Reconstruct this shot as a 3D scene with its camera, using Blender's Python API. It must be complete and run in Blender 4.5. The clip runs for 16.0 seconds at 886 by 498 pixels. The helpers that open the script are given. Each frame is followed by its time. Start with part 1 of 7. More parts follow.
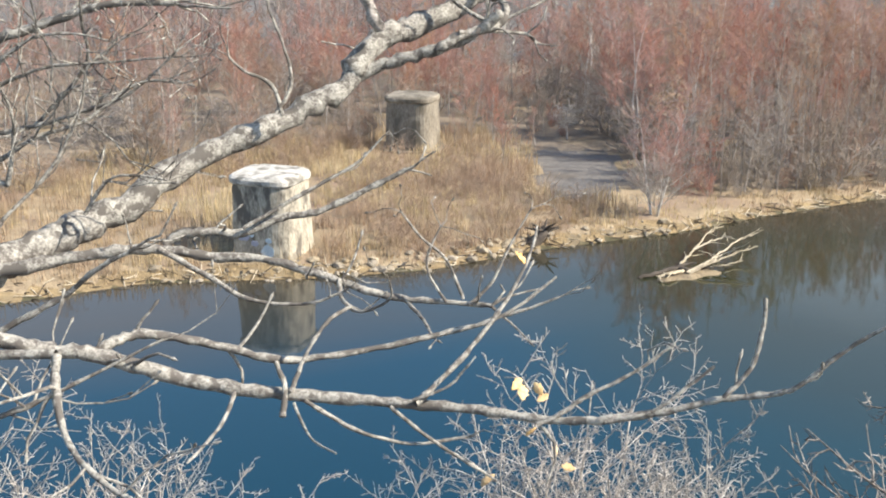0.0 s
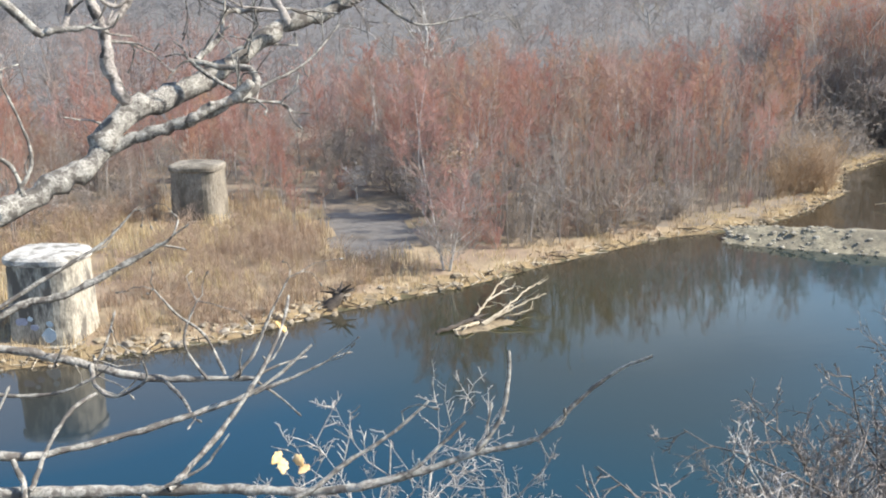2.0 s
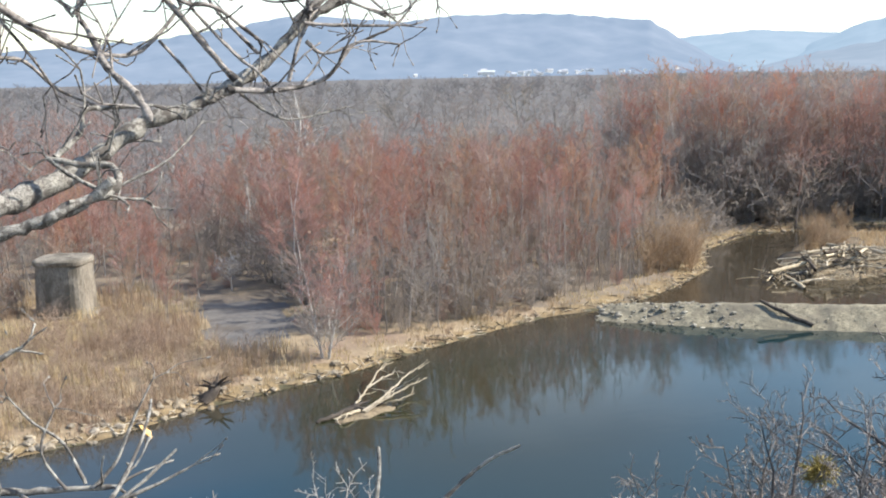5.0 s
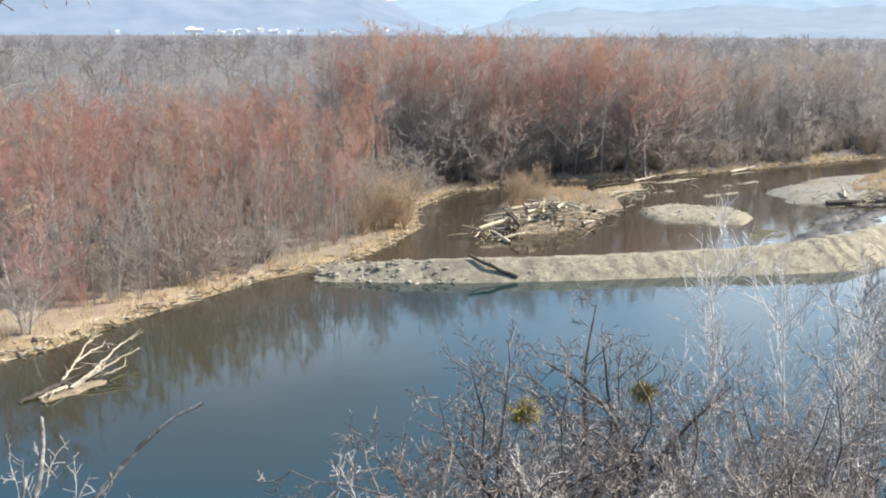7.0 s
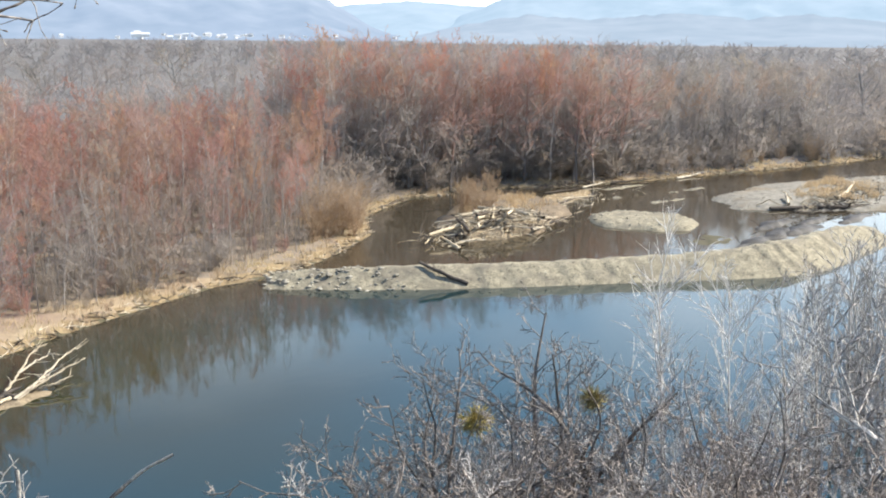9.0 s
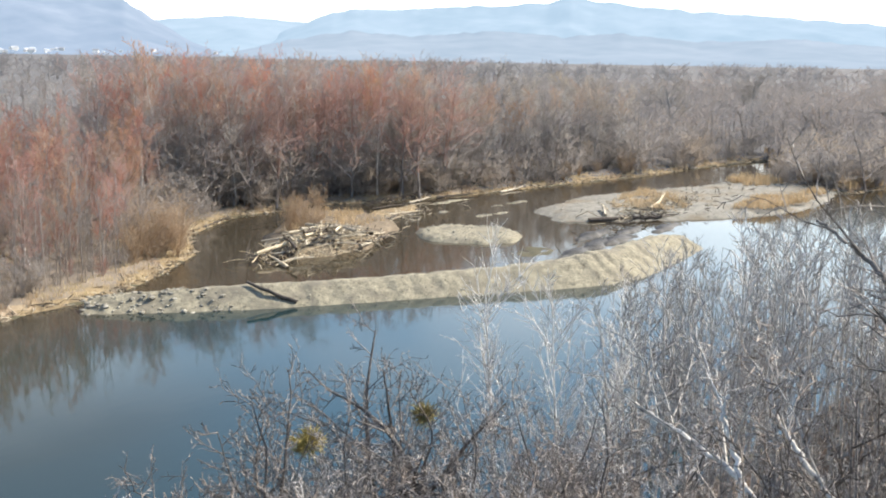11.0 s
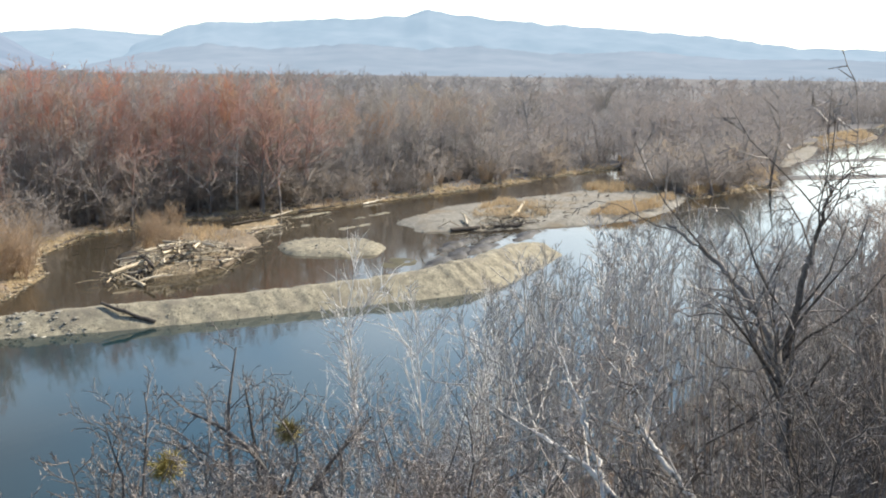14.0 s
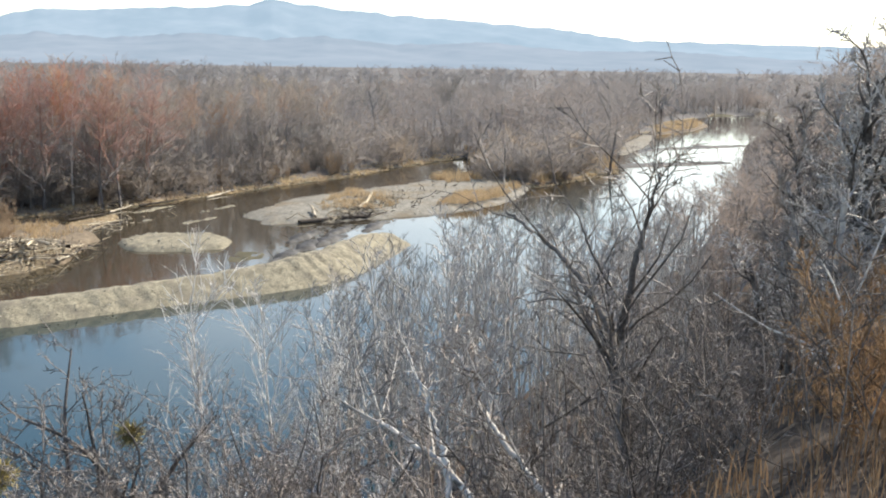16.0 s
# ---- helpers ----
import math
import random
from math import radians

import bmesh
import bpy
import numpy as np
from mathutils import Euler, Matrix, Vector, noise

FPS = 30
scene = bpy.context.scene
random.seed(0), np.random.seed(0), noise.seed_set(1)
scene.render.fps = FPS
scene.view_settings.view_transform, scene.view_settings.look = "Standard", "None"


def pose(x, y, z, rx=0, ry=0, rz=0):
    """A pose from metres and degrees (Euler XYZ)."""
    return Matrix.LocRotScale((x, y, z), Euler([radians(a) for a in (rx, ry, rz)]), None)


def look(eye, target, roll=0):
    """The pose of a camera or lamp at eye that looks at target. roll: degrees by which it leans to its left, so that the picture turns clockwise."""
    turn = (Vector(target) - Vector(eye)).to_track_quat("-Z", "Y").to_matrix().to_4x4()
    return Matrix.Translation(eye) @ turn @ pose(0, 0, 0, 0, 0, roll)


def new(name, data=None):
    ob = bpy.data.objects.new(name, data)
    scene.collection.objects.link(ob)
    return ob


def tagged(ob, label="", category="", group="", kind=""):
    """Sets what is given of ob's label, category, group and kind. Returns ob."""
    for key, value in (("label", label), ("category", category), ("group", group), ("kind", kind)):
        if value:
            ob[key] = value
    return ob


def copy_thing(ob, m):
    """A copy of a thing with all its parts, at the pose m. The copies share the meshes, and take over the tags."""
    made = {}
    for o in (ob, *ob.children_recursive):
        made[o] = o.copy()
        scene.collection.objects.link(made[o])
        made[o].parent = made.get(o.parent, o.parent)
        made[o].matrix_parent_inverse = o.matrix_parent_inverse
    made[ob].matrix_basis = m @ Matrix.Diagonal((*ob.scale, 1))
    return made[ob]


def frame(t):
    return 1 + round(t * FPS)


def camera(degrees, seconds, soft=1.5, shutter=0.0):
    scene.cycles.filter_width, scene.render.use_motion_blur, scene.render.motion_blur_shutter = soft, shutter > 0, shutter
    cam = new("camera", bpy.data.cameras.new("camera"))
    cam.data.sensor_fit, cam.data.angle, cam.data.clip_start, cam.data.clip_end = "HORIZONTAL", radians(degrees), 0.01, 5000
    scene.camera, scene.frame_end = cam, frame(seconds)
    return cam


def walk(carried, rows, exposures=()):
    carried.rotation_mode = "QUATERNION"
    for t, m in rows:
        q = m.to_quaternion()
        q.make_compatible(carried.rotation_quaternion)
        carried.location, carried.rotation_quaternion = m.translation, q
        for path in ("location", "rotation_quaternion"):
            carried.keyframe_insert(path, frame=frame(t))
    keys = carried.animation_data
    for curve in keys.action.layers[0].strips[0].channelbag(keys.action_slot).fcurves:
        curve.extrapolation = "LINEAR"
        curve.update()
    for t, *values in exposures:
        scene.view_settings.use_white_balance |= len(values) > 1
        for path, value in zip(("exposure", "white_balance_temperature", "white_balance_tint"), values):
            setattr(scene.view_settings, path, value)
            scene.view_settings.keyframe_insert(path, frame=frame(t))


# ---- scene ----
# ------------------------------------------------------------------ camera
cam = camera(46.8, 16.0, 2.0)
# seconds, x, y, z, yaw, pitch, roll
PATH = [
    (0.0, -0.000, 0.000, 16.000, -0.00, -17.73, -0.34),
    (0.5, 0.019, 0.005, 15.998, -4.16, -16.83, -0.20),
    (1.0, 0.040, -0.002, 16.003, -7.17, -16.00, -0.53),
    (1.5, 0.058, -0.003, 16.004, -9.81, -15.37, -0.76),
    (2.0, 0.070, -0.005, 16.007, -11.84, -14.39, -0.93),
    (2.5, 0.073, -0.011, 16.021, -13.37, -11.10, -0.85),
    (3.0, 0.073, -0.008, 16.037, -14.45, -7.67, -0.83),
    (3.5, 0.072, -0.012, 16.045, -15.06, -6.01, -0.83),
    (4.0, 0.073, -0.019, 16.043, -15.85, -6.45, -0.85),
    (4.2, 0.077, -0.015, 16.037, -16.91, -7.36, -1.05),
    (6.3, 0.109, -0.013, 16.004, -23.77, -11.95, -0.85),
    (6.5, 0.124, 0.002, 15.997, -26.79, -12.53, -0.36),
    (7.0, 0.155, 0.026, 15.984, -34.90, -12.05, 0.13),
    (7.5, 0.148, 0.009, 15.999, -37.40, -11.57, 0.41),
    (8.0, 0.147, -0.010, 16.019, -37.19, -11.31, 0.38),
    (8.2, 0.142, -0.013, 16.029, -37.25, -11.43, 0.41),
    (10.3, 0.072, -0.030, 16.119, -42.88, -11.45, 1.13),
    (10.5, 0.081, -0.031, 16.124, -44.82, -11.06, 1.40),
    (11.0, 0.125, -0.038, 16.124, -47.48, -10.72, 0.94),
    (11.5, 0.167, -0.043, 16.117, -48.94, -10.72, 0.81),
    (12.0, 0.202, -0.045, 16.105, -50.45, -10.72, 0.76),
    (12.5, 0.237, -0.031, 16.102, -52.49, -10.74, 1.07),
    (13.0, 0.270, -0.019, 16.098, -54.63, -9.88, 0.78),
    (13.5, 0.283, -0.014, 16.095, -55.30, -9.83, 0.69),
    (14.0, 0.284, -0.006, 16.084, -55.17, -9.94, 0.69),
    (14.5, 0.295, -0.004, 16.077, -55.93, -10.80, 0.87),
    (15.0, 0.324, -0.019, 16.067, -57.88, -10.58, 1.02),
    (15.5, 0.364, -0.050, 16.078, -61.03, -10.49, 0.94),
    (16.0, 0.388, -0.070, 16.080, -63.68, -10.34, 0.91),
]
EXPOSURES = [(0.0, 0.92, 7150, 10), (3.0, 0.90, 6650, 10), (4.0, 0.68, 6700, 10), (6.4, 0.96, 6850, 10), (8.0, 1.02, 6950, 10), (10.5, 1.0, 7000, 10), (12.0, 0.92, 7050, 10), (14.0, 0.74, 7100, 10), (16.0, 0.75, 7150, 10)]
walk(cam, [(t, pose(x, y, z) @ pose(0, 0, 0, 90 + p, 0, w) @ pose(0, 0, 0, 0, 0, r)) for t, x, y, z, w, p, r in PATH], EXPOSURES)

# ------------------------------------------------------------------ light
SUN_AZ, SUN_EL = radians(108), radians(40)
world = bpy.data.worlds.new("sky")
scene.world = world
world.use_nodes = True
wn = world.node_tree.nodes
sky = wn.new("ShaderNodeTexSky")
sky.sky_type = "NISHITA"
sky.sun_disc = False
sky.sun_elevation, sky.sun_rotation = SUN_EL, SUN_AZ
sky.dust_density, sky.ozone_density = 0.1, 1.5
# thin white cloud, thickest low down, with blue between
wl = world.node_tree.links.new
way = wn.new("ShaderNodeTexCoord")
squash = wn.new("ShaderNodeMapping")
squash.inputs["Scale"].default_value = (1.0, 1.0, 3.2)
squash.inputs["Location"].default_value = (1.15, 0.4, 0.2)
wl(way.outputs["Generated"], squash.inputs["Vector"])
puff = wn.new("ShaderNodeTexNoise")
puff.inputs["Scale"].default_value, puff.inputs["Detail"].default_value = 2.4, 5.0
wl(squash.outputs[0], puff.inputs["Vector"])
cover = wn.new("ShaderNodeMapRange")
cover.inputs[1].default_value, cover.inputs[2].default_value, cover.inputs[4].default_value = 0.62, 0.86, 0.7
split_way = wn.new("ShaderNodeSeparateXYZ")
wl(way.outputs["Generated"], split_way.inputs[0])
sunward = wn.new("ShaderNodeMath")  # the haze is thicker towards the sun
sunward.operation = "MULTIPLY_ADD"
sunward.inputs[1].default_value = 0.33
wl(split_way.outputs["X"], sunward.inputs[0])
wl(puff.outputs[0], sunward.inputs[2])
wl(sunward.outputs[0], cover.inputs[0])
low_sky = wn.new("ShaderNodeMapRange")
low_sky.inputs[1].default_value, low_sky.inputs[2].default_value = 0.42, 0.1
wl(split_way.outputs["Z"], low_sky.inputs[0])
amount = wn.new("ShaderNodeMath")
amount.operation = "MULTIPLY"
wl(cover.outputs[0], amount.inputs[0])
wl(low_sky.outputs[0], amount.inputs[1])
cloudy = wn.new("ShaderNodeMix")
cloudy.data_type = "RGBA"
cloudy.inputs[7].default_value = (11.0, 11.4, 11.6, 1)
wl(amount.outputs[0], cloudy.inputs[0])
wl(sky.outputs[0], cloudy.inputs[6])
wl(cloudy.outputs[2], wn["Background"].inputs[0])
wn["Background"].inputs[1].default_value = 0.138
sun = new("sun", bpy.data.lights.new("sun", "SUN"))
sun.data.energy, sun.data.angle, sun.data.color = 4.6, radians(0.5), (1.0, 0.95, 0.87)
SUN_DIR = Vector((math.sin(SUN_AZ) * math.cos(SUN_EL), math.cos(SUN_AZ) * math.cos(SUN_EL), math.sin(SUN_EL)))
sun.matrix_world = look(SUN_DIR * 60, (0, 0, 0))


# ------------------------------------------------------------------ materials
def material(name, dark, light, scale=6.0, rough=0.85, bump=0.3, fine=40.0, vary=0.0, third=None, third_scale=0.3, spec=0.3, stretch=(1, 1, 1), island=0.0, third_edge=(0.5, 0.68), thin=0.0, haze_glow=None):
    """A rough natural surface: two tones mixed by coarse and fine noise, a third in patches, relief, and a change from object to object."""
    m = bpy.data.materials.new(name)
    m.use_nodes = True
    nt = m.node_tree
    n, link = nt.nodes, nt.links.new
    bsdf = n["Principled BSDF"]
    geo = n.new("ShaderNodeNewGeometry")
    mapping = n.new("ShaderNodeMapping")
    mapping.inputs["Scale"].default_value = stretch
    link(geo.outputs["Position"], mapping.inputs["Vector"])

    def tex(s, detail, rough_n=0.6):
        t = n.new("ShaderNodeTexNoise")
        t.inputs["Scale"].default_value, t.inputs["Detail"].default_value = s, detail
        t.inputs["Roughness"].default_value = rough_n
        link(mapping.outputs[0], t.inputs["Vector"])
        return t

    def mix(fac, a, b):
        x = n.new("ShaderNodeMix")
        x.data_type = "RGBA"
        link(fac, x.inputs[0])
        for sock, v in ((x.inputs[6], a), (x.inputs[7], b)):
            if isinstance(v, tuple):
                sock.default_value = (*v, 1)
            else:
                link(v, sock)
        return x.outputs[2]

    def ramp(v, lo, hi):
        r = n.new("ShaderNodeMapRange")
        r.inputs[1].default_value, r.inputs[2].default_value = lo, hi
        link(v, r.inputs[0])
        return r.outputs[0]

    coarse, small = tex(scale, 4), tex(fine, 3)
    both = n.new("ShaderNodeMath")
    both.operation = "MULTIPLY_ADD"
    both.inputs[1].default_value = 0.5
    link(small.outputs[0], both.inputs[0])
    half = n.new("ShaderNodeMath")
    half.operation = "MULTIPLY"
    half.inputs[1].default_value = 0.5
    link(coarse.outputs[0], half.inputs[0])
    link(half.outputs[0], both.inputs[2])
    colour = mix(ramp(both.outputs[0], 0.36, 0.64), dark, light)
    if third:
        colour = mix(ramp(tex(third_scale, 3).outputs[0], *third_edge), colour, third)
    if vary or island:
        hsv = n.new("ShaderNodeHueSaturation")
        link(colour, hsv.inputs["Color"])
        if vary:
            info = n.new("ShaderNodeObjectInfo")
            rnd = info.outputs["Random"]
        else:
            rnd = geo.outputs["Random Per Island"]
        amount = vary or island
        r = n.new("ShaderNodeMapRange")
        r.inputs[3].default_value, r.inputs[4].default_value = 1 - amount, 1 + amount
        link(rnd, r.inputs[0])
        link(r.outputs[0], hsv.inputs["Value"])
        if vary:
            turn = n.new("ShaderNodeMath")
            turn.operation = "MULTIPLY"
            turn.inputs[1].default_value = 7.31
            link(rnd, turn.inputs[0])
            part_of = n.new("ShaderNodeMath")
            part_of.operation = "FRACT"
            link(turn.outputs[0], part_of.inputs[0])
            s = n.new("ShaderNodeMapRange")
            s.inputs[3].default_value, s.inputs[4].default_value = 1 - vary * 1.2, 1 + vary * 0.8
            link(part_of.outputs[0], s.inputs[0])
            link(s.outputs[0], hsv.inputs["Saturation"])
        colour = hsv.outputs[0]
    link(colour, bsdf.inputs["Base Color"])
    if haze_glow:  # haze before a far backdrop, painted as a glow of its surface
        bsdf.inputs["Emission Color"].default_value, bsdf.inputs["Emission Strength"].default_value = (*haze_glow, 1), 1.0
    bsdf.inputs["Roughness"].default_value = rough
    bsdf.inputs["Specular IOR Level"].default_value = spec
    if thin:  # fine twigs and blades let light round and through
        glow = n.new("ShaderNodeBsdfTranslucent")
        link(colour, glow.inputs["Color"])
        two = n.new("ShaderNodeMixShader")
        two.inputs[0].default_value = thin
        link(bsdf.outputs[0], two.inputs[1])
        link(glow.outputs[0], two.inputs[2])
        link(two.outputs[0], n["Material Output"].inputs["Surface"])
    if bump:
        b = n.new("ShaderNodeBump")
        b.inputs["Strength"].default_value, b.inputs["Distance"].default_value = bump, 0.6 / fine
        link(both.outputs[0], b.inputs["Height"])
        link(b.outputs[0], bsdf.inputs["Normal"])
    return m


MEADOW = material("dry_meadow", (0.20, 0.15, 0.10), (0.43, 0.345, 0.23), 1.1, 0.95, 0.6, 9.0, third=(0.24, 0.175, 0.135), third_scale=0.22)
BANK = material("bank_soil", (0.14, 0.10, 0.06), (0.40, 0.305, 0.17), 1.4, 0.95, 0.9, 9.0, third=(0.17, 0.14, 0.10), third_scale=0.7)
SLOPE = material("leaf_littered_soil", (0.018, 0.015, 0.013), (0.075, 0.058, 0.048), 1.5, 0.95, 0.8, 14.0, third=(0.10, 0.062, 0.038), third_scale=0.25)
FLOOR = material("wood_floor_litter", (0.15, 0.125, 0.10), (0.29, 0.24, 0.185), 0.6, 0.95, 0.6, 8.0, third=(0.26, 0.205, 0.13), third_scale=0.22)
GREY_GRAVEL = material("grey_island_gravel", (0.13, 0.12, 0.10), (0.34, 0.318, 0.265), 1.2, 0.9, 1.0, 8.0, third=(0.21, 0.17, 0.115), third_scale=0.22)
DARK_SOIL = material("silty_root_mass", (0.11, 0.085, 0.06), (0.36, 0.29, 0.19), 2.5, 0.95, 1.0, 14.0)
PLAIN = material("grey_plain_scrub", (0.10, 0.095, 0.092), (0.18, 0.17, 0.163), 0.05, 0.95, 0.3, 1.5, third=(0.15, 0.143, 0.14), third_scale=0.008)
GREY_DIRT = material("grey_bare_dirt", (0.10, 0.095, 0.09), (0.23, 0.215, 0.20), 0.8, 0.95, 0.6, 7.0, third=(0.12, 0.105, 0.09), third_scale=0.3, stretch=(0.5, 1.6, 1))
ISLAND_SOIL = material("dark_island_soil", (0.09, 0.07, 0.05), (0.28, 0.22, 0.15), 1.2, 0.95, 0.8, 10.0)
BED = material("river_bed", (0.05, 0.05, 0.03), (0.14, 0.12, 0.07), 0.8, 0.9, 0.3, 8.0)
COBBLE = material("river_cobble", (0.20, 0.185, 0.15), (0.42, 0.385, 0.31), 3.0, 0.85, 0.4, 25.0, island=0.35)
GRAVEL = material("river_gravel", (0.13, 0.115, 0.082), (0.42, 0.378, 0.272), 2.2, 0.9, 1.0, 9.0, third=(0.20, 0.178, 0.135), third_scale=0.6)
CONCRETE = material("weathered_concrete", (0.20, 0.18, 0.145), (0.60, 0.55, 0.45), 2.2, 0.9, 0.9, 14.0, third=(0.15, 0.135, 0.115), third_scale=1.6, stretch=(1, 1, 0.35), third_edge=(0.5, 0.60))
RED_TWIG = material("red_willow_twigs", (0.385, 0.195, 0.155), (0.525, 0.305, 0.25), 0.35, 0.8, 0.0, 3.0, vary=0.2, third=(0.44, 0.35, 0.28), third_scale=0.09, third_edge=(0.50, 0.66), thin=0.45)
RED_TOP = material("red_alder_twigs", (0.40, 0.175, 0.135), (0.53, 0.27, 0.21), 0.35, 0.8, 0.0, 3.0, vary=0.2, third=(0.45, 0.325, 0.24), third_scale=0.09, third_edge=(0.50, 0.66), thin=0.45)
THICKET_TWIG = material("pale_thicket_twigs", (0.21, 0.185, 0.165), (0.52, 0.475, 0.43), 4.0, 0.75, 0.2, 30.0, vary=0.15)
WET_GRAVEL = material("wet_dark_gravel", (0.032, 0.03, 0.028), (0.10, 0.092, 0.08), 2.2, 0.6, 1.0, 22.0)
RED_FAR = material("far_red_twigs", (0.35, 0.21, 0.175), (0.46, 0.30, 0.255), 0.2, 0.8, 0.0, 2.0, island=0.2, third=(0.36, 0.33, 0.305), third_scale=0.035, third_edge=(0.44, 0.56), thin=0.45)
PALE_TWIG = material("pale_grey_twigs", (0.36, 0.335, 0.315), (0.55, 0.52, 0.49), 0.35, 0.85, 0.0, 3.0, vary=0.2, third=(0.48, 0.40, 0.31), third_scale=0.12, third_edge=(0.58, 0.72), thin=0.5)
RUST_TWIG = material("rust_brown_twigs", (0.40, 0.24, 0.16), (0.55, 0.37, 0.26), 0.35, 0.8, 0.0, 3.0, vary=0.18, third=(0.45, 0.36, 0.28), third_scale=0.09, third_edge=(0.5, 0.66), thin=0.45)
GREY_TWIG = material("grey_twigs", (0.31, 0.27, 0.235), (0.50, 0.445, 0.39), 0.35, 0.85, 0.0, 3.0, vary=0.2, third=(0.44, 0.36, 0.26), third_scale=0.12, third_edge=(0.58, 0.72), thin=0.5)
# greyer than the nearer twigs: distance haze put into the base colour
PLAIN_TWIG = material("plain_wood_twigs", (0.215, 0.208, 0.21), (0.33, 0.315, 0.312), 0.02, 0.85, 0.0, 0.5, island=0.12, third=(0.31, 0.265, 0.245), third_scale=0.01, thin=0.5)
GREY_FAR = material("far_grey_twigs", (0.24, 0.22, 0.212), (0.375, 0.345, 0.33), 0.2, 0.85, 0.0, 2.0, island=0.15, third=(0.36, 0.295, 0.255), third_scale=0.03, thin=0.5)
UNDER_TWIG = material("pale_underwood_twigs", (0.29, 0.265, 0.245), (0.46, 0.42, 0.388), 0.2, 0.85, 0.0, 2.0, island=0.2, third=(0.45, 0.36, 0.27), third_scale=0.1, third_edge=(0.52, 0.68), thin=0.5)
BARK = material("grey_bark", (0.18, 0.16, 0.145), (0.42, 0.39, 0.36), 3.0, 0.9, 0.4, 18.0, vary=0.3)
DARK_BARK = material("dark_oak_bark", (0.045, 0.038, 0.034), (0.20, 0.178, 0.16), 4.0, 0.9, 0.5, 24.0, vary=0.25)
TAN_TWIG = material("tan_twigs", (0.34, 0.245, 0.165), (0.52, 0.40, 0.28), 0.5, 0.85, 0.0, 4.0, vary=0.15, thin=0.4)
PALE_BARK = material("pale_birch_bark", (0.38, 0.35, 0.32), (0.72, 0.69, 0.65), 3.0, 0.8, 0.3, 20.0, third=(0.10, 0.09, 0.08), third_scale=5.0, third_edge=(0.58, 0.66))
WHITE_BARK = material("white_birch_bark", (0.55, 0.53, 0.50), (0.84, 0.82, 0.79), 3.0, 0.75, 0.2, 20.0, third=(0.14, 0.12, 0.11), third_scale=4.0, third_edge=(0.62, 0.68))
SHRUB_TWIG = material("shrub_twigs", (0.20, 0.18, 0.165), (0.64, 0.605, 0.57), 3.0, 0.65, 0.1, 20.0, vary=0.35)
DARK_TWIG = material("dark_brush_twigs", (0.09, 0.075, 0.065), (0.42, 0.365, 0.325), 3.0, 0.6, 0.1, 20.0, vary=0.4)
# darker copy of the brush twigs; the bluff's shade is in its colour
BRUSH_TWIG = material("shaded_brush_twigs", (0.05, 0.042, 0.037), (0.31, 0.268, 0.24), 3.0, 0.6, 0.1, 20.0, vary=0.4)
OAK_BARK = material("lichened_oak_bark", (0.095, 0.084, 0.076), (0.50, 0.48, 0.43), 42.0, 0.9, 1.0, 220.0, third=(0.13, 0.117, 0.105), third_scale=38.0, third_edge=(0.50, 0.57))
# darker than the oak bark: backlight put into the upper twigs' colour
OAK_TWIG = material("backlit_grey_oak_twigs", (0.13, 0.115, 0.105), (0.47, 0.43, 0.395), 50.0, 0.85, 0.6, 160.0, third=(0.06, 0.054, 0.05), third_scale=30.0, third_edge=(0.51, 0.62))
GRASS = material("dry_grass", (0.40, 0.31, 0.18), (0.70, 0.585, 0.37), 0.4, 0.85, 0.0, 5.0, island=0.35, third=(0.40, 0.295, 0.215), third_scale=0.13, third_edge=(0.46, 0.60), thin=0.4)
WEED = material("brown_dry_weeds", (0.29, 0.21, 0.16), (0.50, 0.385, 0.295), 0.5, 0.85, 0.0, 4.0, island=0.25, thin=0.4)
ISLAND_GRASS = material("tawny_dry_grass", (0.42, 0.31, 0.18), (0.64, 0.50, 0.33), 0.4, 0.85, 0.0, 5.0, island=0.25, thin=0.4)
RUSSET = material("russet_grass", (0.19, 0.115, 0.065), (0.44, 0.295, 0.17), 0.9, 0.9, 0.0, 6.0, island=0.4, thin=0.2)
DRIFT = material("bleached_driftwood", (0.37, 0.295, 0.20), (0.71, 0.615, 0.45), 3.0, 0.8, 0.4, 25.0, vary=0.2)
SNAG_WOOD = material("weathered_snag_wood", (0.25, 0.205, 0.145), (0.56, 0.49, 0.37), 4.0, 0.8, 0.4, 25.0, vary=0.2)
DARK_WOOD = material("wet_dark_wood", (0.035, 0.028, 0.022), (0.12, 0.095, 0.075), 3.0, 0.8, 0.6, 25.0, vary=0.2)
LEAF = material("dead_oak_leaf", (0.55, 0.33, 0.13), (0.82, 0.60, 0.33), 20.0, 0.7, 0.2, 80.0, vary=0.15)
OLD_CONCRETE = material("mossy_concrete", (0.14, 0.122, 0.096), (0.35, 0.315, 0.26), 1.2, 0.95, 0.6, 12.0, third=(0.13, 0.115, 0.09), third_scale=0.9, stretch=(1, 1, 0.4))
PALE_CONCRETE = material("pale_concrete_cap", (0.30, 0.285, 0.255), (0.70, 0.675, 0.62), 1.8, 0.9, 0.8, 14.0, third=(0.15, 0.14, 0.12), third_scale=1.5)
MISTLETOE = material("yellow_green_mistletoe", (0.22, 0.18, 0.07), (0.47, 0.39, 0.15), 3.0, 0.7, 0.0, 15.0, vary=0.1)
STONE = material("bank_stone", (0.20, 0.165, 0.12), (0.42, 0.36, 0.27), 3.0, 0.9, 0.6, 20.0, vary=0.2)
